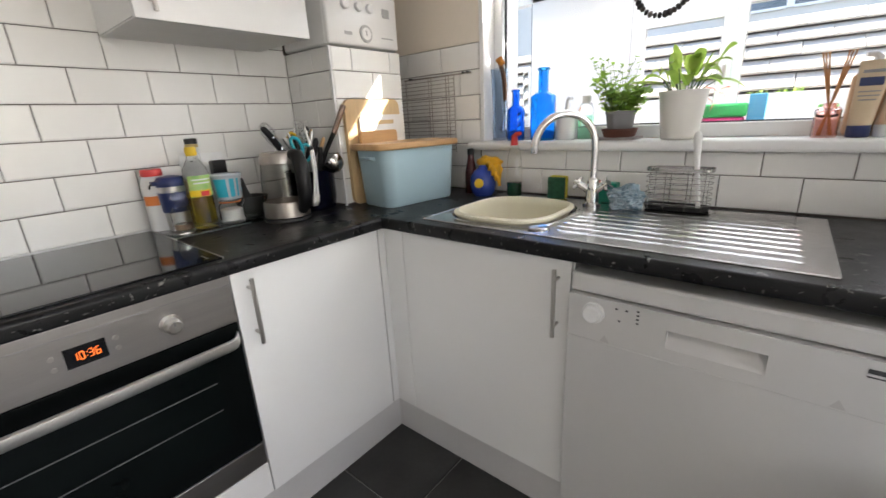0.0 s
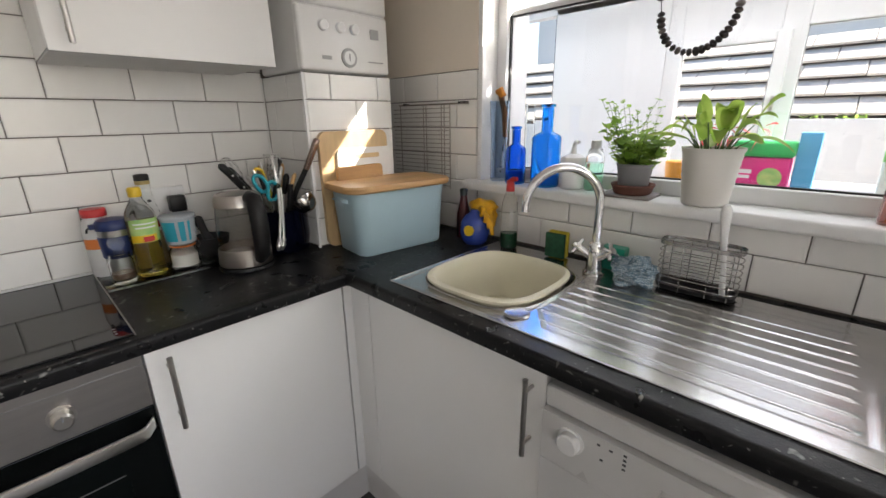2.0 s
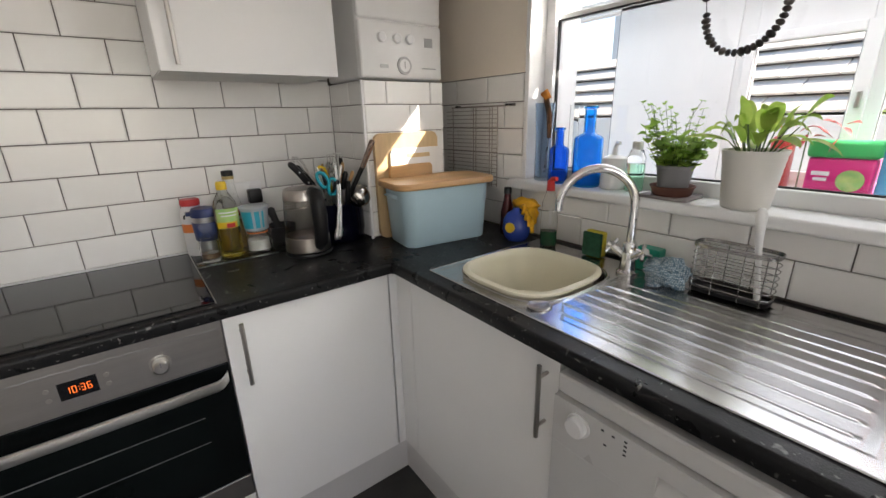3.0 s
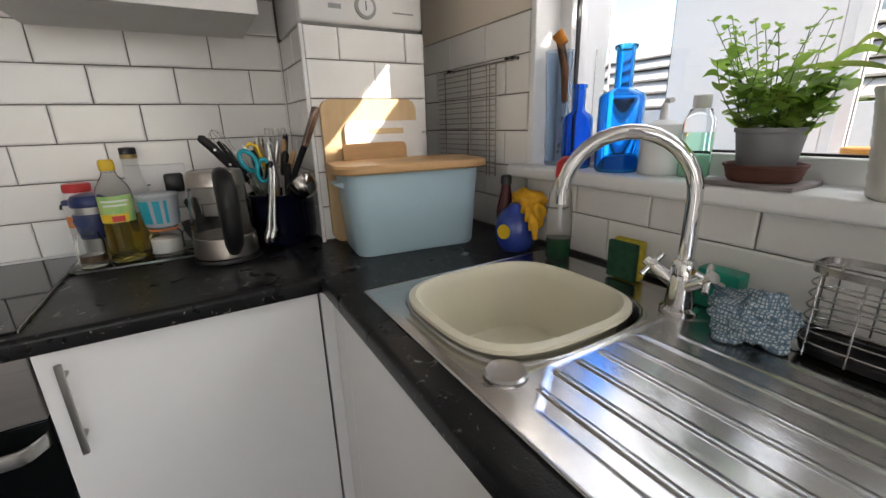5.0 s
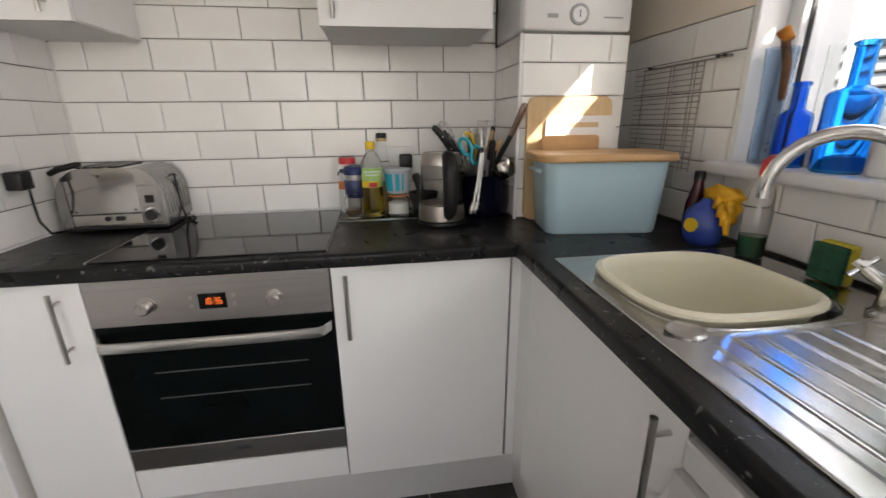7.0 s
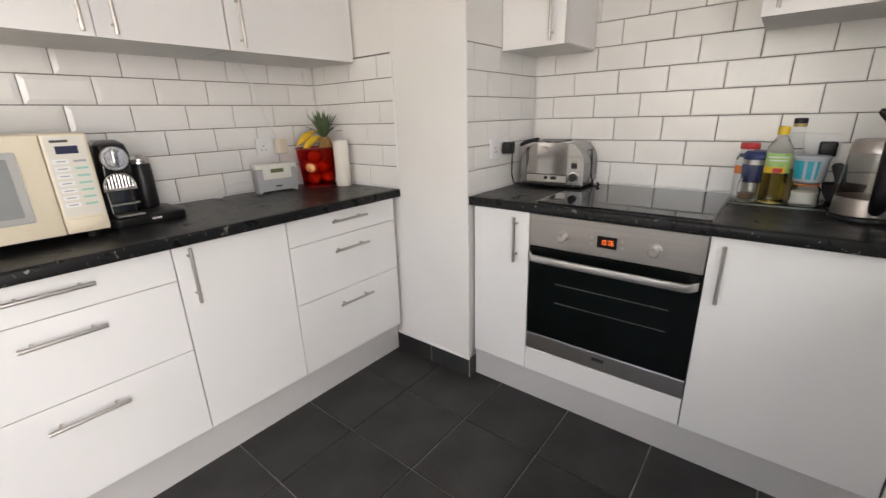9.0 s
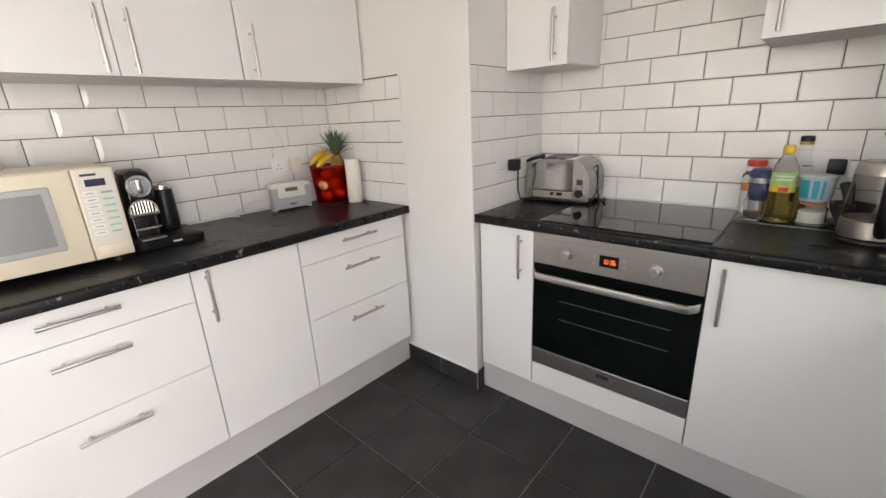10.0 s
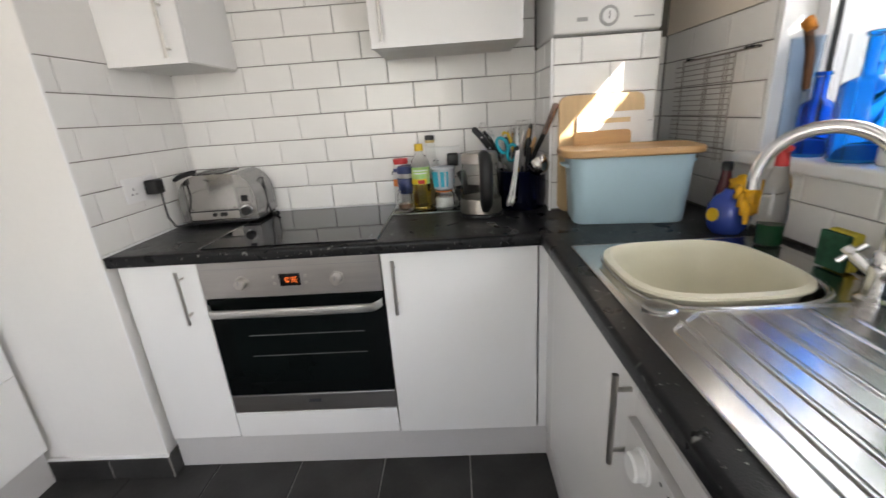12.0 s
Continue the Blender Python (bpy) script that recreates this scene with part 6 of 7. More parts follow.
part("pot", lathe(B(), [(0.036, 0), (0.039, 0.003), (0.048, 0.070), (0.051, 0.071), (0.051, 0.078), (0.046, 0.078), (0.044, 0.066)], MX, MY, SLZ + 0.0165, 32), GREYPOT, mint, smooth=40)
part("soil", lathe(B(), [(0.0445, 0.063), (0.0445, 0.066)], MX, MY, SLZ + 0.0165, 24), SOILM, mint)
rng = random.Random(11)
stems, leaves = B(), B()
for i in range(31):
    a = rng.uniform(0, 2 * math.pi)
    tall = i < 12
    lean_ = rng.uniform(0.15, 0.6) if tall else rng.uniform(0.2, 0.85)
    hgt = rng.uniform(0.12, 0.185) if tall else rng.uniform(0.05, 0.125)
    d = Vector((math.cos(a) * lean_, math.sin(a) * lean_ * 0.5 - 0.10, 1))
    b0 = Vector((MX + 0.025 * math.cos(a), MY + 0.022 * math.sin(a), SLZ + 0.082))
    sway = Vector((rng.uniform(-0.025, 0.025), 0, 0))
    n = 8 if tall else 5
    pts = [b0 + d * hgt * (q / n) + sway * math.sin(3 * q / n + i) for q in range(n + 1)]
    tube(stems, pts, [0.0012 - 0.0006 * q / n for q in range(n + 1)], 5)
    for q, p in enumerate(pts[1:], 1):
        tip = tall and q > n - 4
        for sd in range(2):
            aa = a + sd * 3.1 + q * 1.55 + rng.uniform(-0.5, 0.5)
            L = rng.uniform(0.008, 0.014) if tip else rng.uniform(0.016, 0.030)
            leaf_mesh(leaves, p, (math.cos(aa), math.sin(aa) * 0.8, rng.uniform(-0.2, 1.0)), L, L * rng.uniform(0.8, 1.05), rng.uniform(0.0, 0.6), rng, 6, 0.5)
part("stalk", stems, STEM, mint, smooth=180, kind="stuff")
part("leaves", leaves, LEAF1, mint, "small bright green leaves", smooth=180, kind="stuff")

# broad-leaved plant in a white pot
PXc, PYc = 1.352, 0.026
wp = thing("pot_plant", "broad-leaved green plant in a white pot", "plant", (PXc, PYc, SLZ))
WPOT = mat("white_glazed_pot", (0.68, 0.66, 0.62), 0.35, vary=0.05, scale=5, bump=0.05, bump_scale=40)
ribs = [(0.046, 0), (0.049, 0.004)]
for i in range(8):
    ribs += [(0.050 + 0.0017 * i, 0.012 + i * 0.016), (0.0492 + 0.0017 * i, 0.018 + i * 0.016)]
ribs += [(0.065, 0.142), (0.065, 0.146), (0.061, 0.146), (0.058, 0.12)]
ribs = [(r * 1.09, h) for r, h in ribs]
part("pot", lathe(B(), ribs, PXc, PYc, SLZ, 36), WPOT, wp, smooth=60)
part("soil", lathe(B(), [(0.0585, 0.122), (0.0585, 0.126)], PXc, PYc, SLZ, 24), SOILM, wp)
rng = random.Random(23)
stems, leaves = B(), B()
for i in range(27):
    a = 2.4 * i + rng.uniform(-0.4, 0.4)
    low = i % 6 == 0
    b0 = Vector((PXc + 0.028 * math.cos(a), PYc + 0.022 * math.sin(a), SLZ + 0.125))
    d = Vector((math.cos(a) * rng.uniform(0.2, 0.75), math.sin(a) * 0.30 - 0.05, 1.0 if not low else 0.55))
    hgt = rng.uniform(0.03, 0.085)
    e = b0 + d * hgt
    tube(stems, [b0, b0 + d * hgt * 0.5 + Vector((0, 0, 0.004)), e], [0.0024, 0.0018, 0.0014], 5)
    L = rng.uniform(0.08, 0.135)
    leaf_mesh(leaves, e, (d.x * rng.uniform(0.7, 1.4), d.y, rng.uniform(0.7, 1.8) if not low else 0.15), L, L * rng.uniform(0.25, 0.36), rng.uniform(0.15, 1.0), rng, 10)
part("stalk", stems, STEM, wp, smooth=180, kind="stuff")
part("leaves", leaves, LEAF2, wp, "long glossy green leaves", smooth=180, kind="stuff")

REDW = mat("pinkish_red_plastic", (0.60, 0.06, 0.05), 0.4, vary=0.2, scale=10)
t = thing("reed_diffuser", "pink glass reed diffuser on the sill", "diffuser", (1.705, 0.03, SLZ))
PINKGL = glass("pink_glass", (0.97, 0.72, 0.69), 0.0, 1.2)
part("bottle", lathe(B(), [(0.026, 0), (0.028, 0.004), (0.028, 0.070), (0.024, 0.077), (0.015, 0.079), (0.015, 0.088), (0.012, 0.088), (0.012, 0.078), (0.024, 0.070), (0.024, 0.006), (0.004, 0.005)], 1.70, 0.03, SLZ, 28), PINKGL, t, smooth=50)
REED = mat("orange_reed", (0.58, 0.27, 0.10), 0.7, vary=0.3, scale=40)
for dx, dy in ((-0.032, 0.0), (-0.026, 0.008), (-0.02, -0.006), (0.022, 0.004), (0.028, -0.004), (0.016, 0.006)):
    part("reed", tube(B(), [(1.70 - dx * 0.5, 0.03 - dy, SLZ + 0.006), (1.70 + dx * 1.1, 0.03 + dy, SLZ + 0.215)], 0.0021, 6), REED, t)


def cream_tube(label, x, y, w, h, material, cap, lean_x=0.0, bands=()):
    """A squeeze tube standing on its cap, flat at the top."""
    t = thing("cream_tube", label, "tube", (x, y, SLZ))
    rings = []
    for f in (0, 0.12, 0.35, 0.65, 0.9, 1.0):
        z = SLZ + 0.03 + f * (h - 0.03)
        hw, hd = w / 2 * (0.80 + 0.22 * f), max(0.002, 0.022 * (1 - f) ** 0.8)
        rings.append([(x + lean_x * f + hw * math.cos(2 * math.pi * i / 24), y + hd * math.sin(2 * math.pi * i / 24), z) for i in range(24)])
    part("tube", loft(B(), rings), material, t, smooth=50)
    part("cap", lathe(B(), [(w * 0.36, 0), (w * 0.4, 0.003), (w * 0.4, 0.03)], x, y, SLZ, 24), cap, t, "screw cap", smooth=40)
    for z0, z1, hw, m in bands:
        f = (z0 - 0.03) / (h - 0.03)
        yy = y - max(0.002, 0.022 * (1 - f) ** 0.8) - 0.0015
        part("print", bx(x + lean_x * f - hw, yy, SLZ + z0, x + lean_x * f + hw, yy + 0.001, SLZ + z1), m, t)
    return t


BEIGE = mat("beige_tube_plastic", (0.64, 0.50, 0.34), 0.4, vary=0.06, scale=6)
BEIGE2 = mat("pale_orange_tube_plastic", (0.62, 0.44, 0.30), 0.4, vary=0.08, scale=6)
cream_tube("beige hand cream tube standing on a navy cap", 1.765, 0.022, 0.060, 0.185, BEIGE, NAVY, 0.006, ((0.125, 0.145, 0.022, NAVY), (0.156, 0.163, 0.02, GREYMARK), (0.11, 0.113, 0.02, GREYMARK), (0.10, 0.103, 0.02, GREYMARK), (0.09, 0.093, 0.016, GREYMARK)))
cream_tube("smaller orange-beige cream tube leaning beside it", 1.812, 0.045, 0.045, 0.155, BEIGE2, WHITEPL, 0.022, ((0.10, 0.104, 0.014, GREYMARK), (0.09, 0.093, 0.014, GREYMARK), (0.08, 0.083, 0.014, GREYMARK)))
t = thing("toothbrush_holder", "translucent sea-green beaker leaning on the window jamb", "beaker", (1.85, 0.04, SLZ))
AQUA = mat("sea_green_beaker_plastic", (0.10, 0.58, 0.45), 0.3, vary=0.08, scale=6)
bm = lathe(B(), [(0.020, 0), (0.022, 0.004), (0.031, 0.135), (0.0285, 0.135), (0.0195, 0.008)], 0, 0, 0, 28)
bm.transform(pose(1.84, 0.045, SLZ + 0.003, 0, 8, 0))
part("beaker", bm, AQUA, t, smooth=40)
part("brush", tube(B(), [(1.846, 0.045, SLZ + 0.03), (1.868, 0.04, SLZ + 0.165)], 0.004, 8), GREYMARK, t)
t = thing("pump_bottle", "pale pump bottle behind the cream tubes", "bottle", (1.79, 0.075, SLZ))
part("body", box(B(), 1.735, 0.060, SLZ, 1.82, 0.094, SLZ + 0.16, 0.014, 3), mat("peach_plastic", (0.62, 0.40, 0.24), 0.4, vary=0.06, scale=6), t, smooth=40)
part("pump", tube(B(), [(1.778, 0.077, SLZ + 0.158), (1.778, 0.077, SLZ + 0.195), (1.77, 0.074, SLZ + 0.203), (1.752, 0.068, SLZ + 0.203)], [0.012, 0.010, 0.008, 0.006], 10), WHITEPL, t, smooth=50)
simple("lipstick", "small dark tube lying on the sill", "tube", tube(B(), [(1.868, 0.0, SLZ + 0.008), (1.888, 0.002, SLZ + 0.008)], 0.0075, 12), mat("dark_wine_plastic", (0.08, 0.012, 0.02), 0.3, vary=0.2, scale=10))

# beads hanging in the window
beads = thing("bead_necklace", "string of dark stone beads hanging in the window", "beads", (1.25, 0.075, 1.49))
BEADS = [mat("dark_bead", (0.035, 0.028, 0.028), 0.5, vary=0.4, scale=60, bump=0.5, bump_scale=200), mat("brown_bead", (0.075, 0.055, 0.05), 0.5, vary=0.4, scale=60, bump=0.5, bump_scale=200), mat("grey_bead", (0.18, 0.15, 0.14), 0.55, vary=0.4, scale=60, bump=0.5, bump_scale=200)]
rng = random.Random(5)
path = []
for i in range(91):
    f = i / 90
    a = math.pi * (1 + f)
    path.append(Vector((1.252 + 0.083 * math.cos(a) * (1 if f < 0.5 else 1.12), 0.075, 1.585 + 0.10 * math.sin(a))))
path = [path[0] + Vector((-0.006, 0, 0.24 - 0.04 * i)) for i in range(6)] + path + [path[-1] + Vector((0.006, 0, 0.04 * (i + 1))) for i in range(6)]
run, last = 0.0, path[0]
bead_me = []
for m in BEADS:
    bm = B()
    bmesh.ops.create_icosphere(bm, subdivisions=2, radius=0.0105)
    for v in bm.verts:
        v.co *= 1 + 0.12 * noise.noise(v.co * 300)
        v.co.x *= 0.72
    me = bpy.data.meshes.new("bead")
    bm.to_mesh(me)
    bm.free()
    me.materials.append(m)
    me.polygons.foreach_set("use_smooth", [True] * len(me.polygons))
    bead_me.append(me)
for p, q in zip(path, path[1:]):
    run += (q - p).length
    if run > 0.0128:
        run = 0.0
        ob = new("bead", bead_me[rng.choice((0, 0, 1, 1, 2))])
        ob.parent = beads
        d = (q - p).normalized()
        s = rng.uniform(0.85, 1.15)
        ob.matrix_basis = PLACE[beads].inverted() @ Matrix.Translation(q) @ d.to_track_quat("X", "Z").to_matrix().to_4x4() @ Matrix.Scale(s, 4)
part("cord", tube(B(), path, 0.0012, 5), DARKMARK, beads)

# ---- things on the far sill of the lean-to ----
FZ = 0.9755
t = thing("cleaning_box", "bright pink box with a green lid in the lean-to", "box", (1.36, 1.22, FZ))
PINK = mat("hot_pink_plastic", (0.70, 0.03, 0.22), 0.4, vary=0.12, scale=6)
GRN = mat("bright_green_plastic", (0.03, 0.48, 0.12), 0.4, vary=0.1, scale=6)
part("box", box(B(), 1.215, 1.17, FZ, 1.43, 1.29, FZ + 0.165, 0.012, 3), PINK, t, smooth=40)
part("lid", box(B(), 1.205, 1.16, FZ + 0.166, 1.44, 1.30, FZ + 0.235, 0.016, 3), GRN, t, "green lid", smooth=40)
part("picture", disc(B(), (1.365, 1.1695, FZ + 0.075), (0, -1, 0), 0.045, 0.001, 28), GREENLBL, t, "round printed picture")
part("print", bx(1.235, 1.1688, FZ + 0.09, 1.295, 1.17, FZ + 0.108), WHITEPL, t)
part("print", bx(1.245, 1.1688, FZ + 0.068, 1.29, 1.17, FZ + 0.082), WHITEPL, t)
t = thing("blue_carton", "tall pale blue carton in the lean-to", "carton", (1.475, 1.25, FZ))
part("carton", box(B(), 1.44, 1.20, FZ, 1.515, 1.26, FZ + 0.275, 0.004), mat("sky_blue_card", (0.10, 0.38, 0.62), 0.5, vary=0.1, scale=5), t)
t = thing("red_toy", "red and orange plastic toys in the lean-to", "toy", (1.12, 1.23, FZ))
part("toy", box(B(), 1.06, 1.18, FZ, 1.14, 1.28, FZ + 0.25, 0.02, 3), REDW, t, smooth=40)
t = thing("orange_tub", "orange plastic tub in the lean-to", "tub", (0.96, 1.23, FZ))
part("tub", lathe(B(), [(0.05, 0), (0.06, 0.12), (0.056, 0.125)], 0.97, 1.22, FZ), mat("orange_tub_plastic", (0.65, 0.28, 0.03), 0.4, vary=0.1, scale=6), t, smooth=40)
t = thing("food_tub", "white tub with a green lid in the lean-to", "tub", (1.747, 1.22, FZ))
part("tub", loft(B(), [rloop(1.747, 1.22, 0.032, 0.03, 0.008, FZ), rloop(1.747, 1.22, 0.035, 0.033, 0.009, FZ + 0.165)]), mat("pale_tub_plastic", (0.62, 0.66, 0.62), 0.4, vary=0.1, scale=6), t, smooth=40)
part("lid", loft(B(), [rloop(1.747, 1.22, 0.037, 0.035, 0.01, FZ + 0.166), rloop(1.747, 1.22, 0.037, 0.035, 0.01, FZ + 0.205), rloop(1.747, 1.22, 0.033, 0.031, 0.01, FZ + 0.21)]), mat("leaf_green_plastic", (0.16, 0.42, 0.10), 0.4, vary=0.1, scale=8), t, "green lid", smooth=40)
t = thing("spray_can", "grey can with a red band in the lean-to", "can", (1.832, 1.22, FZ))
part("can", lathe(B(), [(0.024, 0), (0.026, 0.004), (0.026, 0.17), (0.016, 0.19), (0.014, 0.205)], 1.832, 1.22, FZ), mat("grey_can_paint", (0.30, 0.36, 0.42), 0.35, vary=0.1, scale=8), t, smooth=40)
part("band", lathe(B(), [(0.0264, 0.135), (0.0264, 0.165)], 1.832, 1.22, FZ, 24, False, False), REDPL, t, "red paper band", smooth=40)
CARD = mat("brown_cardboard", (0.42, 0.26, 0.14), 0.8, vary=0.12, scale=6, fine=0.05, fine_scale=80)
t = thing("cardboard_box", "brown cardboard box with a raised flap in the lean-to", "box", (1.96, 1.3, FZ))
part("box", box(B(), 1.84, 1.25, FZ, 2.12, 1.37, FZ + 0.30, 0.003), CARD, t)
part("flap", loft(B(), [[(1.84, 1.25, FZ + 0.30), (2.12, 1.25, FZ + 0.30), (2.12, 1.254, FZ + 0.30), (1.84, 1.254, FZ + 0.30)], [(1.89, 1.22, FZ + 0.385), (2.12, 1.22, FZ + 0.40), (2.12, 1.224, FZ + 0.40), (1.89, 1.224, FZ + 0.385)]]), CARD, t)
bm = B()
rng = random.Random(17)
for i in range(60):
    x = rng.choice((1.1, 1.28, 1.34, 1.55, 1.6, 2.1, 2.15, 0.4, 0.6)) + rng.uniform(-0.07, 0.07)
    leaf_mesh(bm, (x, 3.27 + rng.uniform(-0.04, 0.04), 1.284), (rng.uniform(-1, 1), rng.uniform(-0.8, 0.2), rng.uniform(0.4, 1.4)), rng.uniform(0.03, 0.07), 0.02, 0.4, rng, 3)
alone("wall_weeds", bm, LEAF1, "small weeds growing along the garden wall", "weeds", "stuff", 180)
t = thing("red_flower", "red flower spray in the lean-to", "flower", (1.20, 0.95, FZ))
bm = B()
rng = random.Random(9)
for i in range(14):
    c = Vector((1.20, 1.14, FZ + 0.27)) + Vector((rng.uniform(-0.06, 0.12), rng.uniform(-0.02, 0.02), rng.uniform(-0.03, 0.06)))
    leaf_mesh(bm, c, (rng.uniform(-1, 1), rng.uniform(-0.3, 0.3), rng.uniform(-0.5, 1)), 0.05, 0.03, 0.3, rng, 4)
part("petals", bm, REDW, t, smooth=180, kind="stuff")
part("stalk", tube(B(), [(1.20, 1.14, FZ + 0.0), (1.20, 1.14, FZ + 0.27)], 0.003, 6), STEM, t)

# ---- toaster ----
ts = thing("toaster", "polished steel toaster with black controls", "toaster", (0.125, -1.80, TOP), rz=3)
TL, TD = 0.150, 0.100


def toaster_ring(x, y0, y1, s=1.0):
    """Loaf outline in y and z between y0 and y1: flat top, rounded shoulders."""
    pts = []
    for i in range(25):
        y = y0 + (y1 - y0) * i / 24
        e = max(0.0, (abs(y) - (TL - 0.085)) / 0.085)
        pts.append((x, y, 0.205 * s - 0.105 * (1 - math.sqrt(max(0.0, 1 - min(1.0, e) ** 2)))))
    return [(x, y0, 0.022)] + pts + [(x, y1, 0.022)]


POLISH = mat("polished_toaster_steel", (0.42, 0.405, 0.39), 0.10, 1.0, vary=0.15, scale=9, fine=0.05, fine_scale=60, rough_vary=0.05)
CASTAL = mat("cast_aluminium", (0.33, 0.325, 0.32), 0.26, 1.0, vary=0.12, scale=20)
part("shell", loft(B(), [toaster_ring(-TD, -TL + 0.03, TL - 0.075), toaster_ring(TD, -TL + 0.03, TL - 0.075)]), POLISH, ts, "mirror-polished steel shell", local=True, smooth=30)
part("end_cap", loft(B(), [toaster_ring(-TD - 0.003, -TL, -TL + 0.029, 1.01), toaster_ring(TD + 0.003, -TL, -TL + 0.029, 1.01)]), CASTAL, ts, "cast metal end", local=True, smooth=30)
part("end_cap", loft(B(), [toaster_ring(-TD - 0.003, TL - 0.074, TL, 1.01), toaster_ring(TD + 0.003, TL - 0.074, TL, 1.01)]), CASTAL, ts, "cast metal end", local=True, smooth=30)
for i in range(8):
    x = -0.082 + i * 0.0235
    pts = []
    for j in range(9):
        y = TL - 0.05 + 0.0505 * math.sin(j / 8 * math.pi / 2)
        e = max(0.0, (y - (TL - 0.085)) / 0.085)
        pts.append((x, y, 0.206 - 0.105 * (1 - math.sqrt(max(0.0, 1 - min(1.0, e) ** 2)))))
    pts.append((x, TL + 0.0005, 0.05))
    part("vent_rib", tube(B(), pts, 0.0022, 6), CASTAL, ts, local=True, smooth=50)
for y in (-0.075, -0.03, 0.015):
    part("slot", box(B(), -0.080, y - 0.013, 0.203, 0.080, y + 0.013, 0.2080), BLACK, ts, local=True)
    part("slot_frame", tube(B(), [(-0.080, y - 0.0165, 0.2065), (0.080, y - 0.0165, 0.2065)], 0.0028, 6), CASTAL, ts, local=True)
part("seam", box(B(), TD - 0.002, -TL + 0.031, 0.0605, TD + 0.0012, TL - 0.076, 0.0640), BLACK, ts, "dark seam", local=True)
for y in (-TL + 0.045, TL - 0.09):
    for z in (0.072, 0.046):
        part("screw", disc(B(), (TD, y, z), (1, 0, 0), 0.003, 0.0015, 10), BLACK, ts, local=True)
part("control_strip", box(B(), TD - 0.002, -TL + 0.032, 0.028, TD + 0.002, TL - 0.077, 0.058, 0.001), HANDLE, ts, local=True)
for y in (-0.03, 0.0, 0.012):
    part("switch", disc(B(), (TD + 0.003, y + 0.01, 0.048), (1, 0, 0), 0.008, 0.008, 14), BLACK, ts, local=True)
part("timer_panel", box(B(), TD - 0.004, TL - 0.071, 0.025, TD + 0.005, TL - 0.012, 0.150, 0.003), CASTAL, ts, local=True)
part("timer_bezel", disc(B(), (TD + 0.004, TL - 0.042, 0.056), (1, 0, 0), 0.023, 0.004, 28, 0.001), CHROME, ts, "chrome knob ring", local=True, smooth=35)
part("timer_knob", disc(B(), (TD + 0.007, TL - 0.042, 0.056), (1, 0, 0), 0.018, 0.016, 24, 0.003), BLACK, ts, "black timer knob", local=True, smooth=35)
part("switch_plate", box(B(), TD + 0.004, TL - 0.055, 0.094, TD + 0.007, TL - 0.029, 0.118, 0.001), BLACK, ts, local=True)
part("lever", tube(B(), [(0.072, -TL - 0.016, 0.190), (0.078, -TL + 0.012, 0.203), (0.078, -TL + 0.065, 0.216), (0.074, -TL + 0.078, 0.218)], [0.008, 0.010, 0.009, 0.006], 12), BLACK, ts, "black lifting lever", local=True, smooth=60)
part("lever_arm", tube(B(), [(0.074, -TL + 0.075, 0.217), (0.088, -TL + 0.085, 0.204), (0.098, -TL + 0.110, 0.188), (0.103, -TL + 0.128, 0.180)], 0.003, 8), CASTAL, ts, local=True, smooth=60)
part("base", box(B(), -TD + 0.006, -TL + 0.006, 0.010, TD - 0.002, TL - 0.006, 0.024, 0.003), BLACK, ts, local=True)
for x in (-0.07, 0.07):
    for y in (-0.11, 0.11):
        part("foot", disc(B(), (x, y, 0.0005), (0, 0, 1), 0.009, 0.011, 10), BLACK, ts, local=True)
simple("toaster_flex", "black flex looped at the end of the toaster", "cable", tube(B(), [(0.10, -1.672, 1.055), (0.105, -1.655, 1.06), (0.11, -1.650, 1.02), (0.105, -1.652, 0.955), (0.115, -1.635, 0.90), (0.13, -1.615, 0.896), (0.12, -1.605, 0.905), (0.108, -1.618, 0.912)], 0.004, 8), BLACK, 60)

# ---- back worktop: microwave, coffee machine, radio, fruit ----
MCREAM = mat("cream_enamel", (0.70, 0.635, 0.49), 0.35, vary=0.05, scale=4, fine=0.02, fine_scale=80)
mw = thing("microwave", "cream countertop microwave with a window door", "microwave", (1.97, -2.76, TOP))
M0, M1, MY0, MYF, MZ0, MZ1 = 1.700, 2.215, -2.955, -2.590, TOP + 0.022, TOP + 0.315
part("body", box(B(), M0, MY0, MZ0, M1, MYF - 0.022, MZ1, 0.006), MCREAM, mw, smooth=40)
dr = part("door", box(B(), 1.806, MYF - 0.020, MZ0 + 0.004, M1, MYF, MZ1 - 0.003, 0.004), MCREAM, mw, smooth=40)
part("window_surround", box(B(), 1.862, MYF - 0.001, MZ0 + 0.055, M1 - 0.055, MYF + 0.003, MZ1 - 0.045, 0.006), mat("pale_grey_frame", (0.42, 0.42, 0.41), 0.4, vary=0.05, scale=6), dr, "grey window frame", smooth=40)
part("window", box(B(), 1.882, MYF + 0.002, MZ0 + 0.073, M1 - 0.075, MYF + 0.0042, MZ1 - 0.063, 0.001), mat("grey_mesh_glass", (0.24, 0.25, 0.25), 0.18, vary=0.06, scale=5, fine=0.15, fine_scale=900), dr, "grey mesh window")
MPANEL = mat("pale_control_panel", (0.64, 0.62, 0.55), 0.4, vary=0.04, scale=5)
cp = part("control_panel", box(B(), M0, MYF - 0.020, MZ0 + 0.004, 1.804, MYF, MZ1 - 0.003, 0.004), MCREAM, mw, smooth=40)
part("panel_face", bx(M0 + 0.008, MYF - 0.0005, MZ0 + 0.055, 1.798, MYF + 0.001, MZ1 - 0.01), MPANEL, cp, "pale keypad panel")
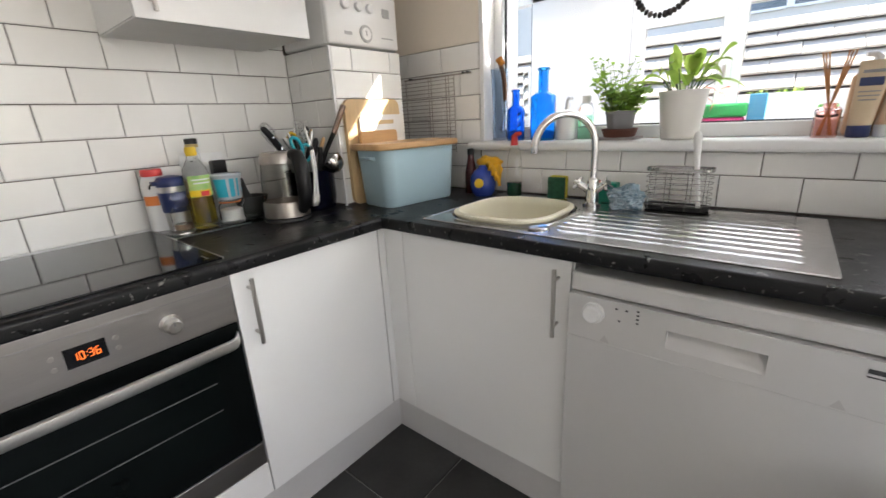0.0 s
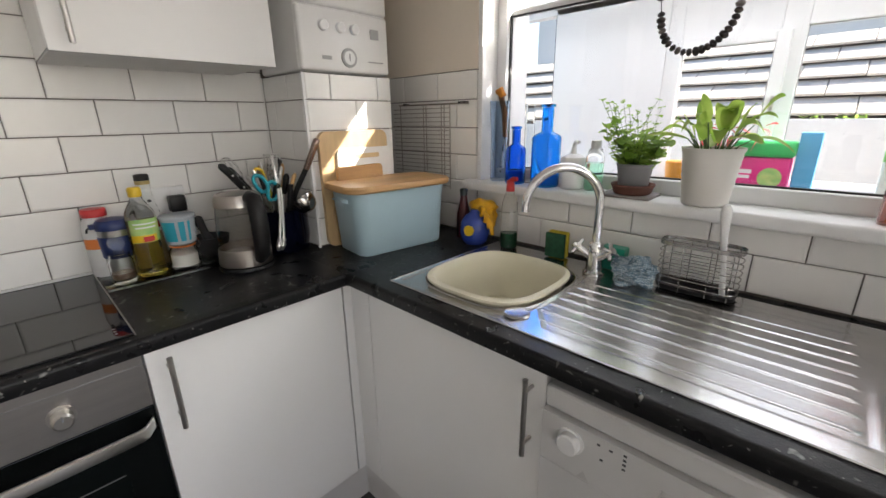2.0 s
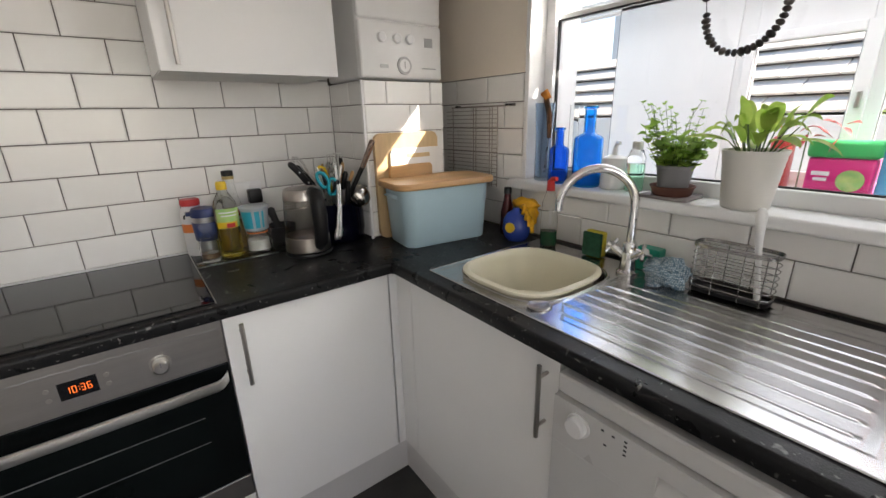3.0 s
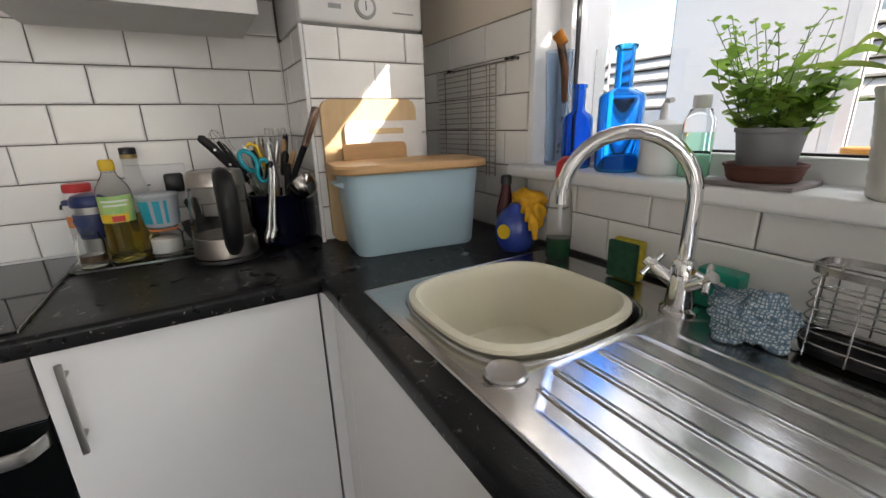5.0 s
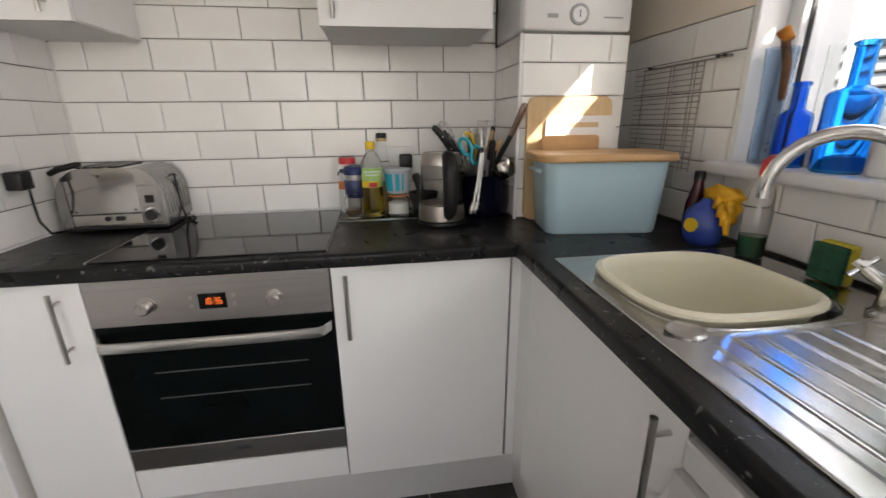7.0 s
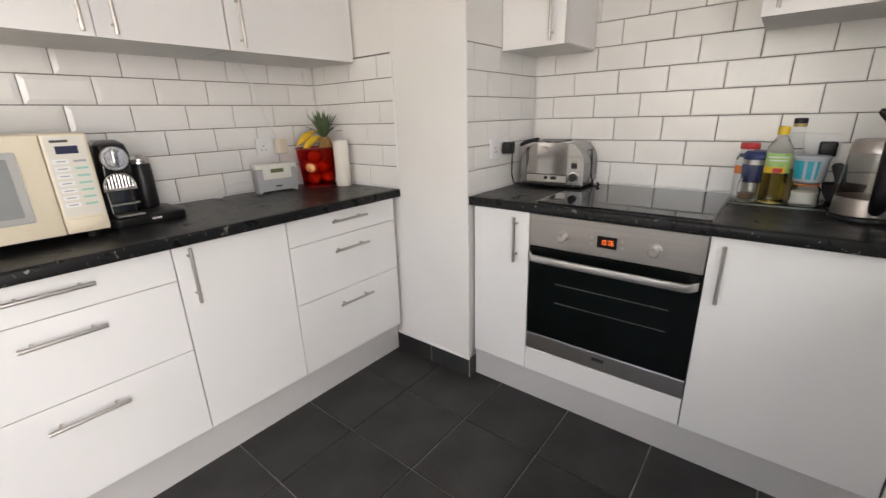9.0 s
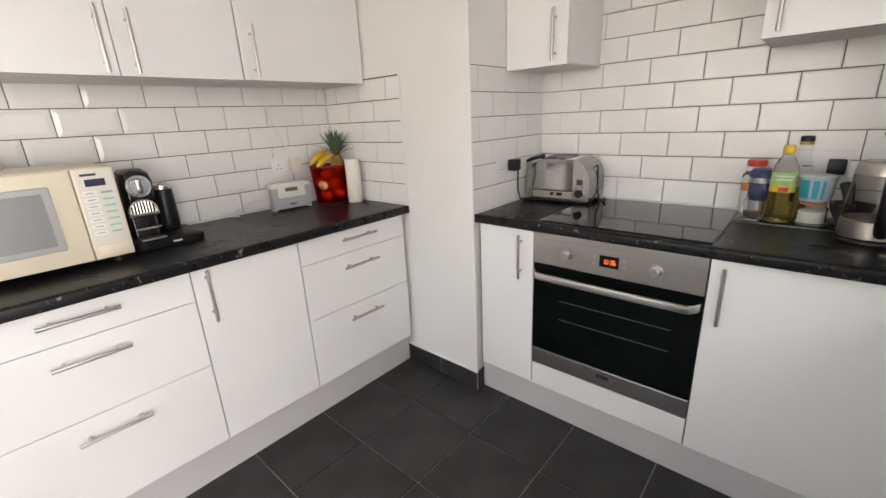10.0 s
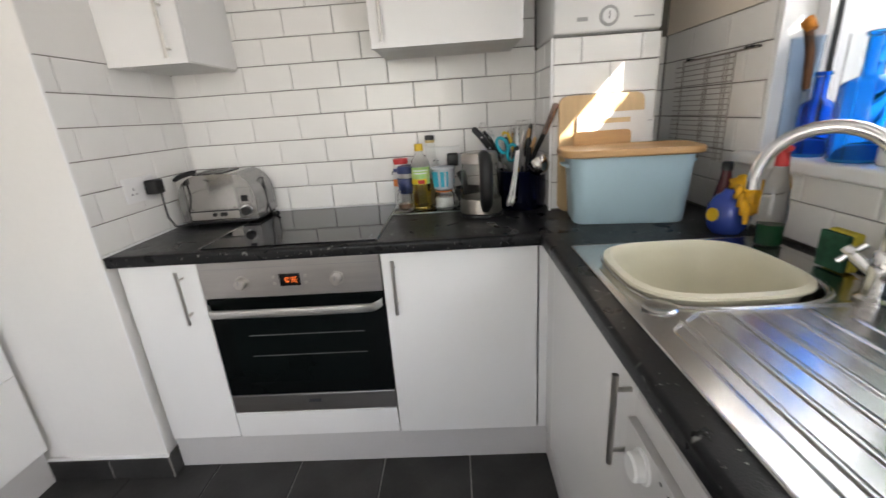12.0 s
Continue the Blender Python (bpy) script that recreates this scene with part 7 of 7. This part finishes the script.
part("display", bx(1.727, MYF + 0.0008, MZ1 - 0.058, 1.778, MYF + 0.002, MZ1 - 0.036), mat("dark_blue_display", (0.03, 0.03, 0.07), 0.2), cp, "dark blue display")
part("badge", bx(1.745, MYF + 0.0008, MZ1 - 0.026, 1.785, MYF + 0.0018, MZ1 - 0.019), DARKMARK, cp)
PALEGREEN = mat("pale_green_print", (0.25, 0.50, 0.42), 0.5)
for i in range(7):
    z = MZ1 - 0.085 - i * 0.021
    part("key", bx(1.755, MYF + 0.0008, z, 1.791, MYF + 0.0018, z + 0.013), WHITEPL, cp)
    part("key_print", bx(1.715, MYF + 0.0008, z + 0.003, 1.745, MYF + 0.0018, z + 0.009), PALEGREEN if i != 0 else GREYMARK, cp)
    part("key_print", bx(1.762, MYF + 0.0019, z + 0.005, 1.784, MYF + 0.0023, z + 0.008), GREYMARK, cp)
part("door_button", box(B(), 1.712, MYF - 0.001, MZ0 + 0.016, 1.795, MYF + 0.004, MZ0 + 0.048, 0.003), MCREAM, cp, "cream door release", smooth=40)
for x in (M0 + 0.04, M1 - 0.04):
    for y in (MY0 + 0.05, MYF - 0.05):
        part("foot", disc(B(), (x, y, TOP + 0.0005), (0, 0, 1), 0.014, 0.022, 12), BLACK, mw)
simple("paper_pack", "white paper packet lying on the microwave", "packet", box(B(), 1.93, -2.93, MZ1 + 0.0005, 2.12, -2.78, MZ1 + 0.05, 0.01, 3), mat("white_paper", (0.72, 0.73, 0.75), 0.7, vary=0.06, scale=10, bump=0.2, bump_scale=30))

cm = thing("coffee_machine", "black capsule coffee machine with a milk frother", "coffee machine", (1.58, -2.78, TOP))
CFACE = mat("smoked_chrome", (0.48, 0.47, 0.46), 0.16, 1.0, vary=0.2, scale=15)
GBLACK = mat("gloss_black_plastic", (0.008, 0.008, 0.009), 0.12, vary=0.3, scale=8)
part("base", loft(B(), [rloop(1.565, -2.775, 0.115, 0.105, 0.03, TOP + 0.0005), rloop(1.565, -2.775, 0.117, 0.107, 0.032, TOP + 0.006), rloop(1.565, -2.775, 0.117, 0.107, 0.032, TOP + 0.028), rloop(1.565, -2.775, 0.110, 0.10, 0.03, TOP + 0.033)]), BLACK, cm, "black base tray", smooth=40)
part("base_badge", bx(1.535, -2.668, TOP + 0.014, 1.565, -2.6672, TOP + 0.02), WHITEPL, cm)
bm = B()
rings = []
for z, hy0, hy1, hw in ((0.034, -2.875, -2.765, 0.050), (0.12, -2.875, -2.775, 0.050), (0.14, -2.875, -2.745, 0.050), (0.24, -2.875, -2.725, 0.050), (0.27, -2.865, -2.735, 0.044), (0.285, -2.84, -2.76, 0.03)):
    rings.append(rloop(1.615, (hy0 + hy1) / 2, hw, (hy1 - hy0) / 2, 0.022, TOP + z))
part("body", loft(bm, rings), GBLACK, cm, smooth=40)
part("face", disc(disc(B(), (1.615, -2.728, TOP + 0.225), (0, 1, 0.08), 0.040, 0.008, 32, 0.002), (1.615, -2.722, TOP + 0.226), (0, 1, 0.08), 0.030, 0.006, 32, 0.002), CFACE, cm, "round chrome front", smooth=35)
part("lever", box(B(), 1.606, -2.718, TOP + 0.203, 1.624, -2.706, TOP + 0.252, 0.004), CFACE, cm, smooth=40)
for i in range(9):
    x = 1.577 + i * 0.0095
    hgt = 0.045 * math.sqrt(max(0.05, 1 - ((x - 1.615) / 0.045) ** 2))
    part("grille_bar", tube(B(), [(x, -2.742, TOP + 0.125), (x, -2.740, TOP + 0.128 + hgt)], 0.0024, 6), CFACE, cm)
part("grille_arch", tube(B(), [(1.615 + 0.045 * math.cos(math.pi * i / 12), -2.739, TOP + 0.128 + 0.048 * math.sin(math.pi * i / 12)) for i in range(13)], 0.004, 8), CFACE, cm, smooth=60)
part("grille_foot", box(B(), 1.567, -2.744, TOP + 0.116, 1.663, -2.734, TOP + 0.126, 0.002), CFACE, cm)
part("drip_grid", box(B(), 1.575, -2.74, TOP + 0.033, 1.655, -2.685, TOP + 0.040, 0.002), STEEL, cm)
part("cup_stand", tube(B(), [(1.575, -2.72, TOP + 0.072), (1.655, -2.72, TOP + 0.072)], 0.004, 8), STEEL, cm)
fr = part("frother", lathe(B(), [(0.034, 0.034), (0.036, 0.038), (0.034, 0.19), (0.032, 0.195)], 1.520, -2.83, TOP, 28), BLACK, cm, "black milk frother", smooth=40)
part("frother_lid", lathe(B(), [(0.034, 0.196), (0.034, 0.212), (0.02, 0.218), (0.012, 0.225)], 1.520, -2.83, TOP, 28), STEEL, fr, "steel frother lid", smooth=40)
for i in range(7):
    part("frother_ring", lathe(B(), [(0.0365, 0.06 + i * 0.017), (0.0372, 0.063 + i * 0.017), (0.0365, 0.066 + i * 0.017)], 1.520, -2.83, TOP, 24, False, False), BLACK, fr, smooth=60)

rd = thing("radio", "grey and white table radio with a small display", "radio", (0.950, -2.905, TOP), rz=174)
rd.scale = (1.05, 1.0, 1.15)
RGREY = mat("grey_radio_plastic", (0.38, 0.39, 0.41), 0.45, vary=0.05, scale=8)
RW = mat("off_white_radio_plastic", (0.68, 0.68, 0.62), 0.4, vary=0.05, scale=8)
part("case", box(B(), -0.095, -0.03, 0.006, 0.095, 0.028, 0.098, 0.006), RGREY, rd, local=True, smooth=40)
part("top", box(B(), -0.098, -0.034, 0.098, 0.098, 0.032, 0.118, 0.006), RW, rd, "off-white top", local=True, smooth=40)
part("panel", box(B(), -0.068, -0.0345, 0.056, 0.066, -0.029, 0.110, 0.004), RW, rd, "off-white control panel", local=True, smooth=40)
part("display", box(B(), -0.032, -0.0352, 0.082, 0.028, -0.034, 0.098), mat("olive_lcd", (0.10, 0.12, 0.05), 0.3), rd, "olive display", local=True)
for x in (-0.056, -0.046, 0.042, 0.054):
    for z in (0.075, 0.088, 0.1):
        part("button", disc(B(), (x, -0.0344, z), (0, -1, 0), 0.003, 0.002, 10), WHITEPL, rd, local=True)
part("badge", box(B(), -0.016, -0.0308, 0.022, 0.016, -0.0298, 0.028), DARKMARK, rd, local=True)
for x in (-0.085, 0.085):
    part("foot", box(B(), x - 0.006, -0.03, 0.0005, x + 0.006, 0.028, 0.0062), RW, rd, local=True)
part("aerial_knob", tube(B(), [(0.095, 0.0, 0.07), (0.118, 0.0, 0.07)], 0.005, 10), RW, rd, local=True)

FX, FYc = 0.715, -2.882
bk = thing("fruit_basket", "red translucent basket filled with fruit", "basket", (FX, FYc, TOP))
REDBK = mat("red_basket_plastic", (0.42, 0.03, 0.02), 0.25, trans=0.5, vary=0.2, scale=10)
part("rim", tube(B(), [(FX + 0.099 * math.cos(2 * math.pi * i / 36), FYc + 0.099 * math.sin(2 * math.pi * i / 36), TOP + 0.192) for i in range(36)], 0.005, 8, closed=True), REDBK, bk, smooth=60)
REDSH = glass("red_translucent_plastic", (0.86, 0.14, 0.13), 0.04, 1.10)
part("shell", lathe(B(), [(0.082, 0.004), (0.1005, 0.19), (0.0985, 0.19), (0.080, 0.005)], FX, FYc, TOP, 40, False, False), REDSH, bk, "red translucent wall", smooth=60)
part("bottom", lathe(B(), [(0.080, 0.0005), (0.082, 0.004), (0.082, 0.010), (0.02, 0.009)], FX, FYc, TOP, 32), REDBK, bk, smooth=40)
APPLE = mat("red_yellow_apple", (0.50, 0.08, 0.05), 0.35, vary=0.3, scale=22, second=(0.78, 0.60, 0.22))
ORANGE = mat("orange_peel", (0.62, 0.22, 0.02), 0.5, vary=0.1, scale=10, bump=0.3, bump_scale=300)


def fruit(name, label, x, y, z, r, m):
    bm = lathe(B(), [(0.006, -0.80), (0.35, -0.92), (0.75, -0.66), (0.98, -0.15), (0.96, 0.3), (0.7, 0.72), (0.32, 0.86), (0.08, 0.74)], 0, 0, 0, 20)
    bm.transform(Matrix.Translation((x, y, z)) @ pose(0, 0, 0, rng.uniform(-30, 30), rng.uniform(-30, 30), 0) @ Matrix.Scale(r, 4))
    return alone(name, bm, m, label, name, smooth=180)


for i, (dx, dy, dz) in enumerate(((0.042, 0.020, 0.043), (-0.03, 0.036, 0.043), (0.006, -0.040, 0.043), (0.040, -0.020, 0.104), (0.004, 0.050, 0.100), (-0.042, -0.026, 0.046), (0.058, 0.034, 0.102))):
    fruit("apple" if i not in (3, 4) else "orange", "red and yellow apple in the basket" if i not in (3, 4) else "orange among the apples in the basket", FX + dx, FYc + dy, TOP + dz, 0.033, APPLE if i not in (3, 4) else ORANGE)
fruit("orange", "orange on top of the fruit basket", FX + 0.03, FYc + 0.02, TOP + 0.152, 0.032, ORANGE)
BAN = mat("ripe_banana_skin", (0.72, 0.45, 0.02), 0.5, vary=0.12, scale=12, fine=0.05, fine_scale=60)
for i in range(2):
    pts = []
    for j in range(9):
        f = j / 8
        pts.append((FX + 0.088 - 0.115 * f + 0.01 * i, FYc + 0.018 - 0.03 * i, TOP + 0.186 + 0.024 * i + 0.062 * f + 0.012 * math.sin(f * math.pi)))
    alone("banana", tube(B(), pts, [0.005, 0.011, 0.016, 0.018, 0.018, 0.017, 0.014, 0.008, 0.005], 10), BAN, "yellow banana lying on the basket", "banana", smooth=60)
pa = thing("pineapple", "pineapple with its green crown in the basket", "pineapple", (FX - 0.036, FYc + 0.034, TOP + 0.1))
PINE = mat("pineapple_skin", (0.30, 0.16, 0.04), 0.6, vary=0.4, scale=60, bump=1.0, bump_scale=90)
AX, AY = FX - 0.036, FYc + 0.034
bm = B()
rings = []
for j in range(13):
    f = j / 12
    r = 0.041 * math.sin(math.pi * (0.12 + 0.80 * f)) ** 0.5
    rings.append([(AX + r * (1 + 0.05 * math.sin(8 * a + j * 3.1)) * math.cos(a), AY + r * (1 + 0.05 * math.sin(8 * a + j * 3.1)) * math.sin(a), TOP + 0.075 + 0.170 * f) for a in [2 * math.pi * q / 48 for q in range(48)]])
part("fruit", loft(bm, rings), PINE, pa, smooth=60)
rng = random.Random(3)
bm = B()
for i in range(34):
    a = i * 2.4
    up = 0.75 + 3.0 * i / 34
    L = rng.uniform(0.11, 0.175)
    leaf_mesh(bm, (AX + 0.008 * math.cos(a), AY + 0.008 * math.sin(a), TOP + 0.243), (math.cos(a), math.sin(a), up), L, 0.015, 0.45 if up < 1.3 else 0.15, rng, 5)
part("crown", bm, mat("grey_green_blade", (0.10, 0.15, 0.07), 0.5, vary=0.35, scale=20), pa, "spiky grey-green crown", smooth=180)
kr = thing("kitchen_roll", "white kitchen roll standing by the fruit", "kitchen roll", (0.70, -2.70, TOP))
PAPER = mat("kitchen_paper", (0.80, 0.77, 0.70), 0.9, vary=0.05, scale=10, bump=0.4, bump_scale=90)
part("roll", lathe(B(), [(0.036, 0.0005), (0.038, 0.003), (0.038, 0.226), (0.036, 0.228), (0.014, 0.228), (0.014, 0.2)], 0.662, -2.745, TOP, 32), PAPER, kr, smooth=40)

# ---- wall and floor tiles ----
TILES = {}


def tile_mesh(w, h, depth, bevel, material):
    key = (round(w, 4), round(h, 4), depth, bevel, material.name)
    if key not in TILES:
        bm = B()
        b = min(bevel, w * 0.3, h * 0.3)
        e = 0.0012
        rings = []
        for inset, z in ((0, -depth), (0, -0.0040 if bevel > 0.006 else -0.0018), (e, -0.0032 if bevel > 0.006 else -0.0010), (b, -0.0004 if bevel > 0.006 else -0.0002), (b + 0.0015, 0.0)):
            rings.append([(-w / 2 + inset, -h / 2 + inset, z), (w / 2 - inset, -h / 2 + inset, z), (w / 2 - inset, h / 2 - inset, z), (-w / 2 + inset, h / 2 - inset, z)])
        loft(bm, rings, False, True)
        me = bpy.data.meshes.new("tile")
        bm.to_mesh(me)
        bm.free()
        me.materials.append(material)
        TILES[key] = me
    return TILES[key]


def tile_area(parent, axes, u0, u1, v0, v1, phase, name="tile", w=0.2, h=0.1, row0=0.895, bond=0.1, gap=0.0029, depth=0.008, bevel=0.004, material=None, wobble=0.0006):
    """Tiles over u0..u1 by v0..v1 of a plane; cut at the ends. axes: u, v, out as x, y, z."""
    material = material or TILE
    inv = PLACE[parent].inverted()
    row = math.floor((v0 - row0) / h + 1e-6)
    while row0 + row * h < v1 - 0.004:
        a, b = max(v0, row0 + row * h), min(v1, row0 + (row + 1) * h)
        off = phase + (bond if row % 2 else 0)
        col = math.floor((u0 - off) / w + 1e-6)
        while off + col * w < u1 - 0.004:
            c, d = max(u0, off + col * w), min(u1, off + (col + 1) * w)
            if d - c > 0.008 and b - a > 0.008:
                ob = new(name, tile_mesh(d - c - gap, b - a - gap, depth, bevel, material))
                ob.parent = parent
                ob.matrix_basis = inv @ axes @ pose((c + d) / 2, (a + b) / 2, random.uniform(-wobble, wobble) * 0.5, random.uniform(-0.25, 0.25) * (wobble > 0), random.uniform(-0.2, 0.2) * (wobble > 0), 0)
            col += 1
        row += 1


# oven wall, tiled up to the ceiling
tile_area(wall_hob, plane_x(0.0), YP + 0.001, -0.502, 0.895, 2.295, -1.2)
tile_area(wall_hob, plane_x(0.0), -0.135, WY, 0.895, 1.495, -1.2)
# back wall between worktop and cupboards, u runs against x
tile_area(wall_back, plane_y(YM, 1), -3.1, -PX - 0.001, 0.895, 1.495, -1.355, bevel=0.015, gap=0.0034, material=GLOSSTILE)
# pier: side by the hob and side by the back worktop
tile_area(pier, plane_y(YP, 1), -PX + 0.004, -0.001, 0.895, 1.495, -0.44)
tile_area(pier, plane_x(PX), YM + 0.001, -2.412, 0.895, 1.495, -2.61, gap=0.0034)
# window wall
tile_area(wall_win, plane_y(WY, -1), 0.001, WX0 - 0.021, 0.895, 1.495, 0.09)
tile_area(wall_win, plane_y(WY, -1), WX0 - 0.02, 1.904, 0.895, 1.067, 0.08)
# upper strip coloured beige in place of warm bounced light
part("upper_paint", bx(0.0, WY - 0.001, 1.4965, WX0 - 0.021, WY + 0.0085, H), BOUNCEPAINT, wall_win)
# boxing under the boiler
tile_area(chimney, plane_x(0.29), -0.493, -0.137, 0.895, 1.478, -0.30)
tile_area(chimney, plane_y(-0.50, -1), 0.001, 0.282, 0.895, 1.478, 0.075)

# white sealant where the tiles meet the worktops
part("worktop_sealant", bx(0.0005, YP + 0.002, TOP + 0.0003, 0.0055, -0.507, TOP + 0.0065), UPVC, wall_hob, "white sealant bead")
part("worktop_sealant", bx(PX + 0.006, YM + 0.0005, TOP + 0.0003, 3.09, YM + 0.0055, TOP + 0.0065), UPVC, wall_back, "white sealant bead")
part("worktop_sealant", bx(0.006, YP + 0.0005, TOP + 0.0003, PX - 0.006, YP + 0.0055, TOP + 0.0065), UPVC, pier, "white sealant bead")
part("worktop_sealant", bx(PX + 0.0005, YM + 0.006, TOP + 0.0003, PX + 0.005, -2.413, TOP + 0.0065), UPVC, pier, "white sealant bead")
part("corner_joint", bx(-0.004, -0.504, 0.898, 0.0008, -0.4998, 1.478), TILE, wall_hob)
part("corner_joint", bx(PX - 0.003, YM - 0.004, 0.898, PX + 0.0012, YM + 0.0008, 1.476), TILE, wall_back)
part("corner_joint", bx(-0.004, YP - 0.003, 0.898, 0.0008, YP + 0.0015, 1.48), TILE, wall_hob)

# floor of slate tiles
FM = Matrix.Identity(4)
tile_area(floor, FM, PX - 0.06, 3.9, -2.485, -0.5, 0.866, w=0.325, h=0.33, row0=-2.5, bond=0.0, gap=0.0046, depth=0.006, bevel=0.0015, material=SLATE, wobble=0.0)
